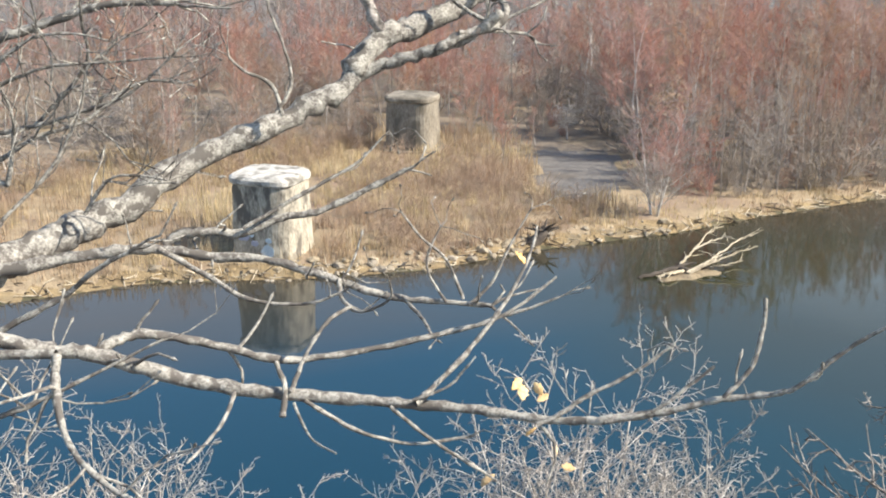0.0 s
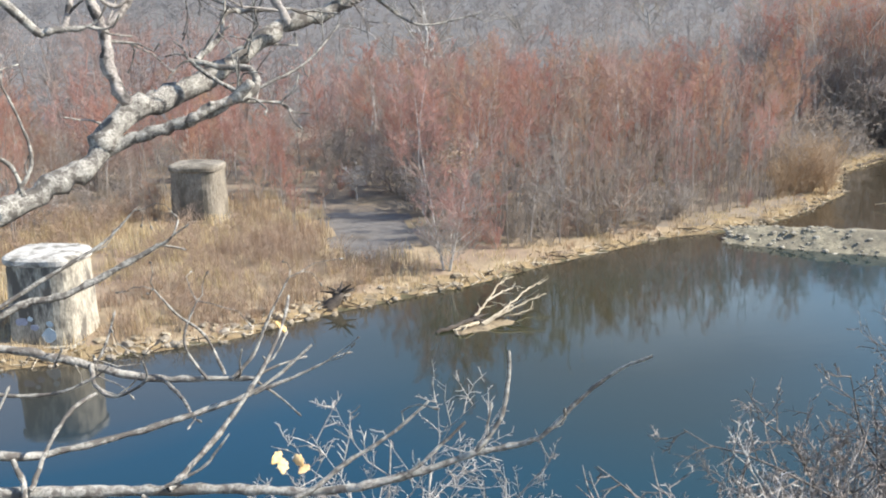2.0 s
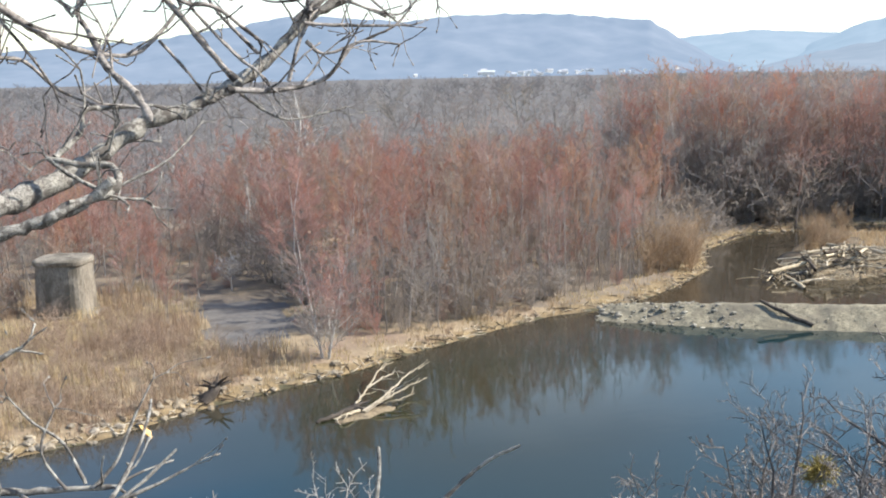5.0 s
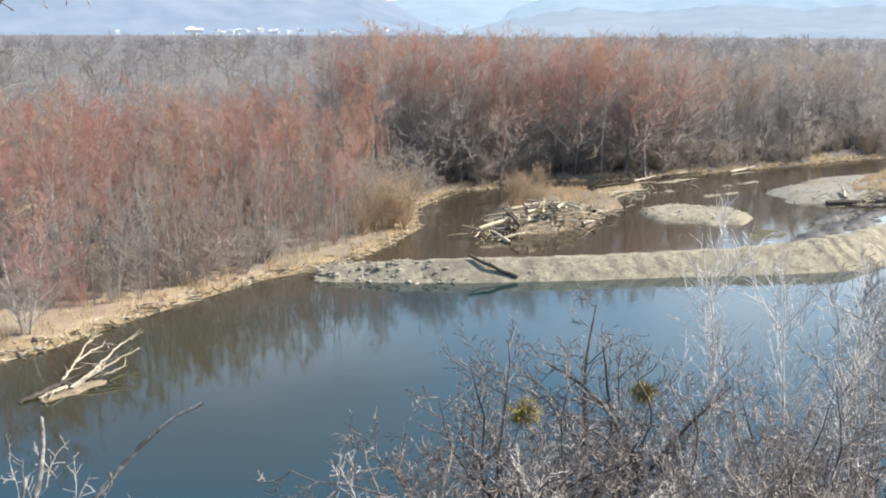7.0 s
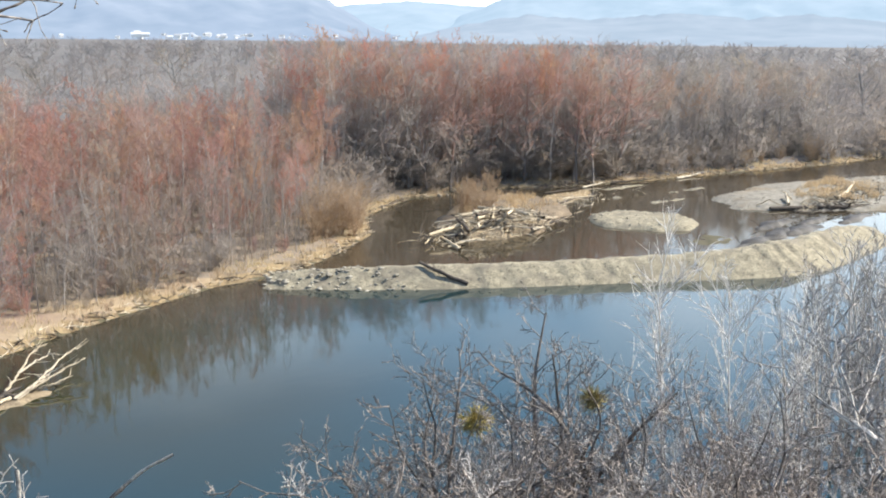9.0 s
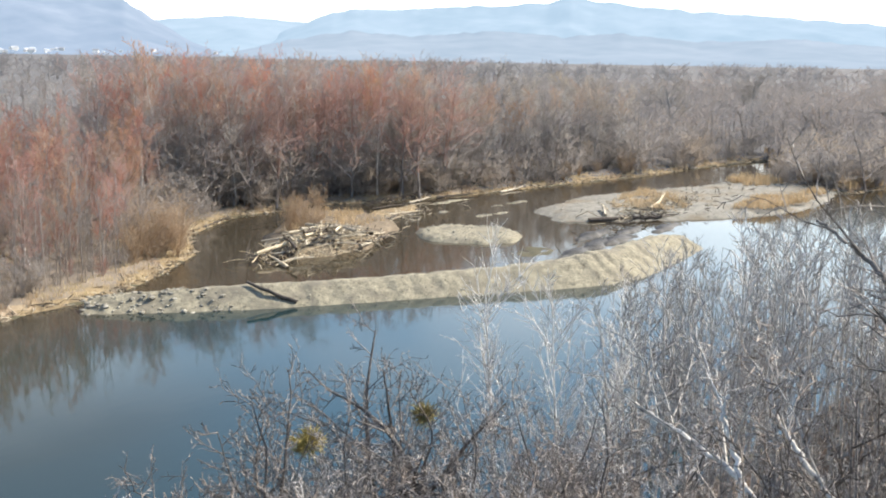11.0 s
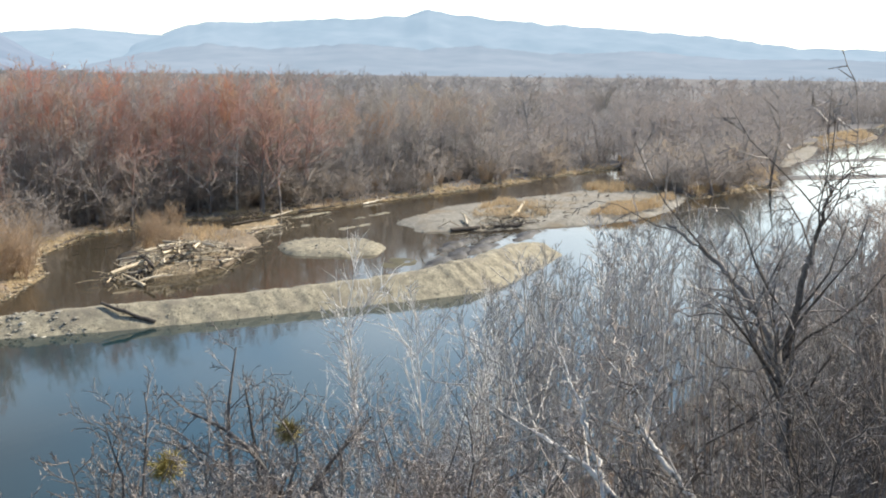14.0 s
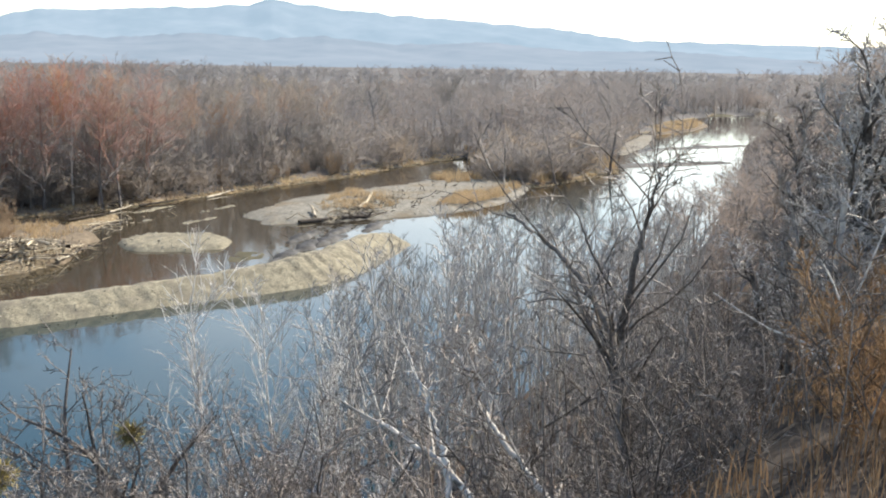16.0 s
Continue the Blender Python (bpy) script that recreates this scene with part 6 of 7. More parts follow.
leaning_tree("tall crooked oak spreading dark limbs over the river", [(76.0, -22, 12), (74.6, -14.5, 12.6), (75.3, -10, 12.8), (75.8, -7.6, 13), (76.3, -5.5, 13)], 0.07, 0.016, DARK_BARK, 5, 14)
leaning_tree("pale dead limb reaching out of the bluff", [(87.8, -15.2, 9.0), (87.0, -14.2, 9.1), (86.4, -14.7, 9.2), (85.6, -13.6, 9.4), (84.9, -14.1, 9.6), (84.2, -13.5, 9.8)], 0.045, 0.02, WHITE_BARK, 6, 3)

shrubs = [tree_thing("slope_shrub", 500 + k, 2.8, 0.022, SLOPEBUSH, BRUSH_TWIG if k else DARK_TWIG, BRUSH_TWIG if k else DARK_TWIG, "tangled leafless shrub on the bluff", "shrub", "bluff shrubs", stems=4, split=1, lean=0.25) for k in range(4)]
spots, tried = [], 0
while len(spots) < 230 and tried < 8000:
    tried += 1
    deg, dist = rng.uniform(20, 97), 5.0 + 26 * rng.random() ** 1.1
    x, y = dist * math.sin(radians(deg)), dist * math.cos(radians(deg))
    if y > 16.6:
        continue
    if deg > 80 and dist < 6.0:
        continue
    # the brush stays low under the lookout and rises along the bluff
    roof = np.interp(deg, [20, 30, 40, 50, 60, 68, 72, 76, 80, 90], [-29, -23.5, -20.5, -20, -19, -17, -14, -12, -8, -4]) - abs(rng.normal(0, 2.5))
    size = min(1.25, (16 + dist * math.tan(radians(roof)) - z_at(x, y)) / 3.0) * rng.uniform(0.8, 1.0)
    if 57 < deg < 78 and dist > 10 and tried % 3:
        continue
    if size > 0.3:
        spots.append((x, y, size))
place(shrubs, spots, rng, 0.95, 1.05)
near_shrubs = [tree_thing("thicket_shrub", 520 + k, 3.1, 0.02, THICKET, THICKET_TWIG, THICKET_TWIG, "pale leafless oak thicket below the lookout", "shrub", "near thicket", stems=6, split=1, lean=0.12) for k in range(2)]
place(near_shrubs, [(x, y, f * (1.04 if x < 0 else 1.07 if x < 1.4 else 0.95)) for x, y, f in ((0.95, 5.6, 0.96), (1.5, 5.7, 0.9), (-2.5, 5.0, 0.92), (0.35, 5.8, 0.82), (-1.9, 5.2, 0.8), (2.1, 6.1, 0.82), (-3.0, 5.6, 1.0), (0.7, 6.3, 0.95), (1.2, 6.4, 1.0), (1.8, 6.6, 0.92), (-2.2, 5.5, 0.9), (-2.9, 5.1, 0.95), (0.1, 6.5, 0.84), (1.0, 5.2, 0.72), (1.35, 5.3, 0.75), (0.7, 5.4, 0.7), (-2.4, 4.8, 0.82), (2.4, 6.3, 0.7), (1.15, 5.9, 0.84), (1.6, 6.0, 0.84), (0.85, 5.8, 0.8), (1.9, 5.9, 0.78), (1.3, 6.7, 0.95), (1.6, 5.4, 0.72), (0.55, 6.0, 0.78), (2.3, 6.6, 0.8), (-2.7, 5.3, 0.95), (-2.0, 4.9, 0.78), (-2.3, 5.2, 0.88), (-3.1, 5.3, 1.0), (-1.7, 5.3, 0.76))], rng, 0.94, 1.0)


def mistletoe(x, y, z, r, seed):
    """A round clump of short forked yellow-green sprigs."""
    rng = np.random.default_rng(seed)
    t = Tubes()
    for _ in range(380):
        d = unit(rng.normal(0, 1, 3) * [1, 1, 0.85])
        a = d * r * rng.uniform(0.1, 0.5)
        b = d * r * rng.uniform(0.55, 1.15) + rng.normal(0, 0.05, 3)
        t.add([a, (a + b) / 2 + rng.normal(0, 0.02, 3), b], [0.008, 0.011, 0.005], 3)
    ob = tagged(new("mistletoe_clump", t.mesh("mistletoe_clump", MISTLETOE)), "yellow-green mistletoe clump growing on a bare oak", "mistletoe", "mistletoe")
    ob.location = (x, y, z)


mistletoe(13.25, 15.75, 8.1, 0.38, 1)
mistletoe(16.5, 15.5, 7.95, 0.34, 2)

rus = []
while len(rus) < 90:
    az, dist = radians(rng.uniform(86.5, 97)), rng.uniform(5.0, 9.0)
    rus.append((dist * math.sin(az), dist * math.cos(az), rng.uniform(0.5, 1.0), 0))
grass("russet_grass", "russet dry grass and dead fern on the bluff edge", rus, 0.4, 0.004, 14, RUSSET, 91)
litter = []
while len(litter) < 200:
    az, dist = radians(rng.uniform(48, 97)), rng.uniform(4.5, 15)
    if dist * math.cos(az) < 15:
        litter.append((dist * math.sin(az), dist * math.cos(az), rng.uniform(0.4, 1.0), 0))
grass("slope_litter", "brown dead grass and leaf litter on the bluff slope", litter, 0.32, 0.006, 16, RUSSET, 92)
ferns = [tree_thing("dead_bush", 540 + k, 1.2, 0.008, BUSH, RUSSET, RUSSET, "russet dead bush with withered leaves on the bluff", "shrub", "russet bushes", stems=6, split=1, lean=0.3) for k in range(2)]
place(ferns, [(d * math.sin(radians(a)), d * math.cos(radians(a)), f) for a, d, f in ((88, 8.5, 0.8), (87, 9.5, 0.7), (86.2, 8.0, 0.45), (90, 7.2, 0.7), (88, 7.2, 0.5), (89, 10.5, 0.8), (91, 9.6, 0.9))], rng)

# ------------------------------------------------------------------ the oak beside the lookout
oak = tagged(new("oak_tree"), "old oak reaching lichened bare branches over the lookout", "tree")
t = Tubes()
t.add([(-1.75, 1.35, 12.6), (-1.7, 1.4, 13.6), (-1.62, 1.5, 14.6), (-1.5, 1.6, 15.6), (-1.45, 1.75, 17.2), (-1.3, 1.9, 19.0), (-1.1, 2.2, 20.5)], [0.24, 0.19, 0.17, 0.15, 0.12, 0.08, 0.03], 12)
child("trunk", t.mesh("trunk", OAK_BARK), oak)
BRANCH_RNG = np.random.default_rng(81)


def oak_branch(name, r0, r1, pts, twiggy=False, many=10.0):
    """One branch through its corners, knobbly, with short budded side twigs."""
    p = np.array(pts)
    n = len(p)
    s = np.linspace(0, n - 1, 6 * (n - 1) + 1)
    k = np.clip(s.astype(int), 0, n - 2)
    u = (s - k)[:, None]
    a, b = p[np.clip(k - 1, 0, n - 1)], p[k]
    c, d = p[k + 1], p[np.clip(k + 2, 0, n - 1)]
    q = 0.5 * (2 * b + (c - a) * u + (2 * a - 5 * b + 4 * c - d) * u * u + (3 * b - a - 3 * c + d) * u ** 3)
    rad = np.interp(s, [0, n - 1], [r0, r1])
    q = q + BRANCH_RNG.normal(0, 1, q.shape) * rad[:, None] * 0.12
    rad = rad * BRANCH_RNG.uniform(0.82, 1.2, len(rad))
    if r0 > 0.01:  # heavy limbs close where they grow into one another
        rad[0] *= 0.3
    if r1 > 0.01:
        rad[-1] *= 0.3
    t = Tubes()
    t.add(q, rad, 9 if r0 > 0.01 else 6)
    span = np.linalg.norm(np.diff(p, axis=0), axis=1).sum()
    for _ in range(int(span * (many if twiggy else 4.5))):
        i = BRANCH_RNG.integers(2, len(q) - 1)
        ax = unit(q[i + 1 if i + 1 < len(q) else i] - q[i - 1])
        side = unit(np.cross(ax, BRANCH_RNG.normal(0, 1, 3)))
        d = unit(ax * 0.8 + side + np.array([0, 0, 0.35]))
        ln = BRANCH_RNG.uniform(0.04, 0.24 if twiggy else 0.10)
        r = min(rad[i] * 0.5, 0.0032)
        twig, e = [q[i]], q[i]
        for _ in range(4):
            d = unit(d + BRANCH_RNG.normal(0, 0.36, 3) + [0, 0, 0.10])
            e = e + d * ln / 4
            twig.append(e)
        t.add(twig + [e + d * 0.006, e + d * 0.013], [r, r * 0.9, r * 0.75, r * 0.65, r * 0.6, max(0.0028, r), 0.0006], 5)
        if twiggy and ln > 0.14:
            for m in (2, 3):
                g = unit(d + BRANCH_RNG.normal(0, 0.7, 3))
                w = twig[m] + g * ln * 0.35
                t.add([twig[m], twig[m] + g * ln * 0.2, w, w + g * 0.006, w + g * 0.012], [r * 0.6, r * 0.55, r * 0.5, 0.0026, 0.0006], 5)
    if r1 < 0.0075 and p[:, 1].mean() > 1.6:  # the farther branches end in a few budded twigs
        for _ in range(3):
            d = unit(unit(q[-1] - q[-3]) + BRANCH_RNG.normal(0, 0.42, 3))
            ln, r, e = BRANCH_RNG.uniform(0.04, 0.12), min(r1 * 0.7, 0.003), q[-1]
            twig = [e]
            for _ in range(4):
                d = unit(d + BRANCH_RNG.normal(0, 0.3, 3))
                e = e + d * ln / 4
                twig.append(e)
            t.add(twig + [e + d * 0.006, e + d * 0.013], [r, r * 0.9, r * 0.75, r * 0.65, r * 0.6, max(0.0026, r * 0.9), 0.0006], 5)
    ob = child(name, t.mesh(name, OAK_TWIG if twiggy and p[:, 2].mean() > 15.95 and r0 < 0.02 else OAK_BARK), oak)
    BRANCHES.append((ob, q))
    return ob


BRANCHES = []


def oak_leaf(x, y, z, size, seed):
    """One curled, lobed dead leaf."""
    rng = random.Random(seed)
    bm = bmesh.new()
    rows_v = []
    for k in range(9):
        u = k / 8
        half = size * 0.3 * math.sin(math.pi * min(1, u * 0.9 + 0.08)) * (1 + 0.28 * math.cos(k * 2.6))
        bend = size * 0.35 * u * u
        rows_v.append([bm.verts.new((sx * half, u * size, bend + abs(sx) * half * 0.7 + rng.uniform(-1, 1) * size * 0.02)) for sx in (-1, 0, 1)])
    for a, b in zip(rows_v, rows_v[1:]):
        for j in (0, 1):
            bm.faces.new((a[j], a[j + 1], b[j + 1], b[j]))
    ext = bmesh.ops.extrude_face_region(bm, geom=bm.faces[:])
    bmesh.ops.translate(bm, vec=(0, 0, 0.0012), verts=[g for g in ext["geom"] if isinstance(g, bmesh.types.BMVert)])
    bmesh.ops.transform(bm, matrix=pose(x, y, z, rng.uniform(-80, 80), rng.uniform(-60, 60), rng.uniform(0, 360)), verts=bm.verts)
    holder = min(BRANCHES, key=lambda b: np.linalg.norm(b[1] - np.array([x, y, z]), axis=1).min())[0]
    part("leaf", bm, LEAF, holder, "dry tan dead oak leaf", smooth=True)



oak_branch("limb", 0.0292, 0.0064, [(-0.212, 2.291, 15.675), (-0.140, 2.351, 15.745), (-0.052, 2.404, 15.776), (0.035, 2.453, 15.809), (0.115, 2.499, 15.856), (0.212, 2.542, 15.916), (0.326, 2.577, 15.950), (0.445, 2.607, 16.007), (0.540, 2.635, 16.071), (0.651, 2.653, 16.173), (0.763, 2.667, 16.226), (0.876, 2.677, 16.265), (0.968, 2.686, 16.327), (1.052, 2.691, 16.420)], True)
oak_branch("limb", 0.0336, 0.023, [(-0.887, 1.793, 15.362), (-0.849, 1.859, 15.378), (-0.767, 1.942, 15.403), (-0.677, 2.024, 15.437), (-0.520, 2.130, 15.525), (-0.349, 2.214, 15.590), (-0.229, 2.275, 15.645), (-0.171, 2.325, 15.703)])
oak_branch("limb", 0.0156, 0.0102, [(-0.284, 2.300, 15.609), (-0.180, 2.311, 15.677), (-0.078, 2.311, 15.710), (0.023, 2.305, 15.741), (0.085, 2.297, 15.774), (0.134, 2.289, 15.813)])
oak_branch("limb", 0.0114, 0.0066, [(-0.013, 2.265, 15.735), (0.053, 2.287, 15.764), (0.120, 2.305, 15.780), (0.142, 2.324, 15.808), (0.129, 2.344, 15.836), (0.074, 2.362, 15.839), (0.001, 2.379, 15.856)])
oak_branch("branch", 0.006, 0.0032, [(0.001, 2.379, 15.856), (0.049, 2.360, 15.815), (0.097, 2.340, 15.790), (0.103, 2.326, 15.810)], True)
oak_branch("branch", 0.0073, 0.0048, [(0.014, 2.379, 15.856), (0.071, 2.409, 15.907), (0.082, 2.436, 15.955), (0.144, 2.460, 15.959), (0.237, 2.481, 15.961)], True)
oak_branch("branch", 0.0078, 0.0068, [(-0.164, 2.304, 16.362), (-0.153, 2.340, 16.282), (-0.157, 2.371, 16.216), (-0.172, 2.399, 16.136), (-0.219, 2.420, 16.082)], True)
oak_branch("branch", 0.008, 0.0041, [(0.013, 2.363, 16.386), (0.105, 2.382, 16.339), (0.164, 2.393, 16.339), (0.220, 2.400, 16.359), (0.297, 2.404, 16.383)], True)
oak_branch("branch", 0.0053, 0.005, [(0.164, 2.388, 16.338), (0.170, 2.428, 16.300), (0.249, 2.465, 16.249), (0.321, 2.499, 16.197), (0.396, 2.527, 16.187), (0.497, 2.552, 16.113)], True)
oak_branch("branch", 0.0035, 0.0021, [(0.376, 2.461, 16.243), (0.400, 2.456, 16.268)], True)
oak_branch("branch", 0.0055, 0.0028, [(0.076, 2.484, 16.169), (0.112, 2.481, 16.218), (0.120, 2.479, 16.247), (0.112, 2.475, 16.293)], True)
oak_branch("branch", 0.0035, 0.0021, [(0.120, 2.479, 16.247), (0.169, 2.477, 16.259)], True)
oak_branch("branch", 0.0041, 0.0021, [(0.075, 2.485, 16.162), (0.040, 2.481, 16.218), (0.023, 2.477, 16.266)], True)
oak_branch("branch", 0.0041, 0.0021, [(0.071, 2.484, 16.178), (-0.014, 2.478, 16.242)], True)
oak_branch("branch", 0.0046, 0.0028, [(-0.077, 2.380, 16.158), (-0.026, 2.435, 16.087), (0.018, 2.487, 16.011)], True)
oak_branch("branch", 0.0052, 0.004, [(-0.208, 2.321, 16.075), (-0.180, 2.334, 16.000), (-0.139, 2.347, 15.978), (-0.098, 2.361, 16.033), (-0.113, 2.370, 16.086), (-0.139, 2.376, 16.158)], True)
oak_branch("branch", 0.0043, 0.0029, [(0.266, 2.579, 16.112), (0.330, 2.575, 16.032), (0.362, 2.571, 15.984)], True)
oak_branch("branch", 0.0036, 0.0042, [(0.341, 2.569, 16.192), (0.390, 2.550, 16.131), (0.436, 2.528, 16.076), (0.487, 2.503, 16.033)], True)
oak_branch("branch", 0.0086, 0.0038, [(0.588, 2.533, 16.158), (0.697, 2.555, 16.247), (0.752, 2.585, 16.324), (0.786, 2.616, 16.427)], True)
oak_branch("branch", 0.0036, 0.0022, [(0.618, 2.539, 16.282), (0.701, 2.596, 16.348)], True)
oak_branch("branch", 0.0043, 0.0022, [(0.609, 2.547, 16.209), (0.544, 2.600, 16.205), (0.498, 2.647, 16.230)], True)
oak_branch("branch", 0.0051, 0.003, [(0.623, 2.579, 16.107), (0.672, 2.594, 16.076), (0.768, 2.595, 16.106), (0.858, 2.595, 16.144), (0.910, 2.603, 16.194)], True)
oak_branch("branch", 0.0042, 0.0022, [(0.441, 2.510, 15.983), (0.518, 2.529, 15.929), (0.582, 2.551, 15.915), (0.693, 2.561, 15.935)], True)
oak_branch("branch", 0.005, 0.0043, [(0.566, 2.540, 16.010), (0.592, 2.545, 16.091), (0.624, 2.546, 16.157)], True)
oak_branch("branch", 0.0043, 0.0022, [(0.456, 2.539, 16.062), (0.400, 2.555, 16.122), (0.345, 2.569, 16.188)], True)
oak_branch("branch", 0.0039, 0.0032, [(-0.167, 2.321, 15.905), (-0.118, 2.325, 15.900)], True)
oak_branch("branch", 0.0085, 0.0061, [(-0.276, 2.157, 15.929), (-0.246, 2.162, 15.934), (-0.189, 2.169, 15.940)], True)
oak_branch("branch", 0.0073, 0.0056, [(-0.231, 2.164, 15.936), (-0.213, 2.194, 16.001), (-0.200, 2.221, 16.058)], True)
oak_branch("branch", 0.0044, 0.0023, [(0.648, 2.570, 16.191), (0.740, 2.578, 16.249), (0.806, 2.598, 16.207), (0.872, 2.616, 16.156)], True)
oak_branch("branch", 0.0045, 0.0023, [(0.773, 2.589, 16.228), (0.728, 2.647, 16.291), (0.681, 2.708, 16.311)], True)
oak_branch("branch", 0.0038, 0.0023, [(0.900, 2.599, 16.288), (0.972, 2.604, 16.260), (0.991, 2.628, 16.199)], True)
oak_branch("branch", 0.0038, 0.0024, [(0.955, 2.575, 16.345), (1.014, 2.609, 16.327), (1.073, 2.637, 16.361)], True)
oak_branch("branch", 0.0154, 0.0066, [(-0.133, 2.282, 15.770), (-0.165, 2.300, 15.842), (-0.172, 2.318, 15.925), (-0.197, 2.332, 15.998), (-0.217, 2.343, 16.070), (-0.228, 2.353, 16.143), (-0.228, 2.363, 16.215)], True)
oak_branch("branch", 0.0091, 0.0048, [(-0.173, 2.322, 15.928), (-0.123, 2.366, 15.981), (-0.097, 2.407, 16.051), (-0.111, 2.442, 16.108), (-0.153, 2.475, 16.160)], True)
oak_branch("branch", 0.0106, 0.005, [(0.222, 2.380, 15.930), (0.195, 2.424, 15.988), (0.141, 2.467, 16.047), (0.110, 2.506, 16.121), (0.084, 2.544, 16.178), (0.105, 2.580, 16.245)], True)
oak_branch("branch", 0.0072, 0.0031, [(0.623, 2.525, 16.174), (0.626, 2.586, 16.277), (0.601, 2.649, 16.369), (0.563, 2.717, 16.428)], True)
oak_branch("branch", 0.0076, 0.003, [(0.404, 2.465, 15.993), (0.541, 2.493, 15.990), (0.660, 2.520, 16.018), (0.746, 2.550, 16.101), (0.865, 2.568, 16.096)], True)
oak_branch("branch", 0.009, 0.0029, [(0.425, 2.462, 16.016), (0.356, 2.491, 16.105), (0.274, 2.514, 16.214), (0.179, 2.532, 16.309), (0.059, 2.546, 16.381), (-0.004, 2.560, 16.414)], True)
oak_branch("branch", 0.0057, 0.0022, [(0.609, 2.529, 16.149), (0.732, 2.552, 16.144), (0.893, 2.558, 16.144)], True)
oak_branch("branch", 0.005, 0.0022, [(0.496, 2.552, 16.078), (0.406, 2.596, 16.185), (0.370, 2.628, 16.272), (0.367, 2.657, 16.324)], True)
oak_branch("branch", 0.0053, 0.0023, [(0.935, 2.585, 16.317), (1.020, 2.582, 16.310), (1.113, 2.574, 16.307)], True)
oak_branch("branch", 0.0045, 0.0023, [(0.716, 2.604, 16.215), (0.810, 2.615, 16.186), (0.892, 2.627, 16.179), (0.966, 2.633, 16.254)], True)
oak_branch("branch", 0.004, 0.0021, [(0.147, 2.373, 15.790), (0.240, 2.405, 15.829), (0.296, 2.438, 15.872), (0.339, 2.470, 15.916)], True)
oak_branch("branch", 0.0063, 0.004, [(0.036, 2.271, 15.769), (0.108, 2.321, 15.768), (0.194, 2.367, 15.756)], True)
oak_branch("branch", 0.0165, 0.011, [(-0.310, 2.253, 16.161), (-0.252, 2.310, 16.199), (-0.191, 2.366, 16.229), (-0.135, 2.415, 16.305), (-0.086, 2.458, 16.397)], True)
oak_branch("branch", 0.0097, 0.0043, [(-0.142, 2.321, 16.221), (-0.056, 2.381, 16.168), (0.024, 2.436, 16.113), (0.111, 2.487, 16.083), (0.218, 2.533, 16.087), (0.319, 2.572, 16.191)], True)
oak_branch("branch", 0.0058, 0.0029, [(-0.130, 2.321, 16.236), (-0.029, 2.389, 16.252), (0.069, 2.450, 16.299), (0.160, 2.505, 16.351), (0.257, 2.558, 16.386)], True)
oak_branch("branch", 0.006, 0.0029, [(-0.221, 2.370, 16.071), (-0.136, 2.429, 16.070), (-0.042, 2.485, 16.069), (0.030, 2.537, 16.002), (0.120, 2.586, 15.958)], True)
oak_branch("branch", 0.0133, 0.0056, [(-0.675, 1.343, 15.450), (-0.629, 1.344, 15.438), (-0.561, 1.350, 15.420), (-0.499, 1.354, 15.411), (-0.397, 1.357, 15.376), (-0.316, 1.355, 15.359), (-0.234, 1.351, 15.349), (-0.119, 1.347, 15.340), (-0.045, 1.336, 15.339), (0.052, 1.319, 15.336), (0.154, 1.294, 15.334), (0.222, 1.273, 15.342)])
oak_branch("branch", 0.0056, 0.0019, [(0.214, 1.274, 15.342), (0.303, 1.259, 15.364), (0.374, 1.244, 15.389), (0.435, 1.224, 15.406), (0.466, 1.213, 15.425), (0.511, 1.208, 15.471), (0.557, 1.196, 15.510), (0.597, 1.177, 15.533)])
oak_branch("branch", 0.0087, 0.0022, [(-0.506, 1.363, 15.407), (-0.478, 1.382, 15.421), (-0.430, 1.403, 15.423), (-0.327, 1.421, 15.392), (-0.245, 1.431, 15.367), (-0.143, 1.449, 15.370), (-0.022, 1.468, 15.389), (0.066, 1.478, 15.408), (0.119, 1.488, 15.432), (0.176, 1.501, 15.474)])
oak_branch("branch", 0.0037, 0.0026, [(-0.220, 1.339, 15.359), (-0.198, 1.381, 15.404), (-0.168, 1.417, 15.439), (-0.138, 1.442, 15.449)])
oak_branch("branch", 0.0049, 0.0018, [(-0.041, 1.317, 15.348), (0.012, 1.363, 15.382), (0.071, 1.411, 15.435), (0.116, 1.457, 15.490), (0.139, 1.496, 15.531), (0.146, 1.528, 15.548)])
oak_branch("branch", 0.0028, 0.0012, [(-0.057, 1.317, 15.349), (0.004, 1.322, 15.372), (0.029, 1.325, 15.397), (0.045, 1.327, 15.417)])
oak_branch("branch", 0.0044, 0.002, [(0.129, 1.281, 15.333), (0.168, 1.286, 15.351), (0.200, 1.292, 15.372), (0.262, 1.296, 15.404), (0.319, 1.301, 15.446)])
oak_branch("branch", 0.0039, 0.0027, [(0.370, 1.231, 15.396), (0.406, 1.239, 15.438), (0.422, 1.255, 15.487), (0.426, 1.268, 15.524)])
oak_branch("branch", 0.0032, 0.002, [(0.219, 1.255, 15.350), (0.278, 1.248, 15.368), (0.322, 1.250, 15.400), (0.361, 1.251, 15.434)])
oak_branch("branch", 0.0037, 0.005, [(-0.242, 1.353, 15.399), (-0.228, 1.339, 15.363), (-0.231, 1.321, 15.327)])
oak_branch("branch", 0.0037, 0.0019, [(-0.298, 1.325, 15.364), (-0.305, 1.257, 15.346), (-0.335, 1.183, 15.331)])
oak_branch("branch", 0.0033, 0.0021, [(-0.199, 1.335, 15.345), (-0.127, 1.323, 15.305), (-0.046, 1.318, 15.285), (0.044, 1.323, 15.295)])
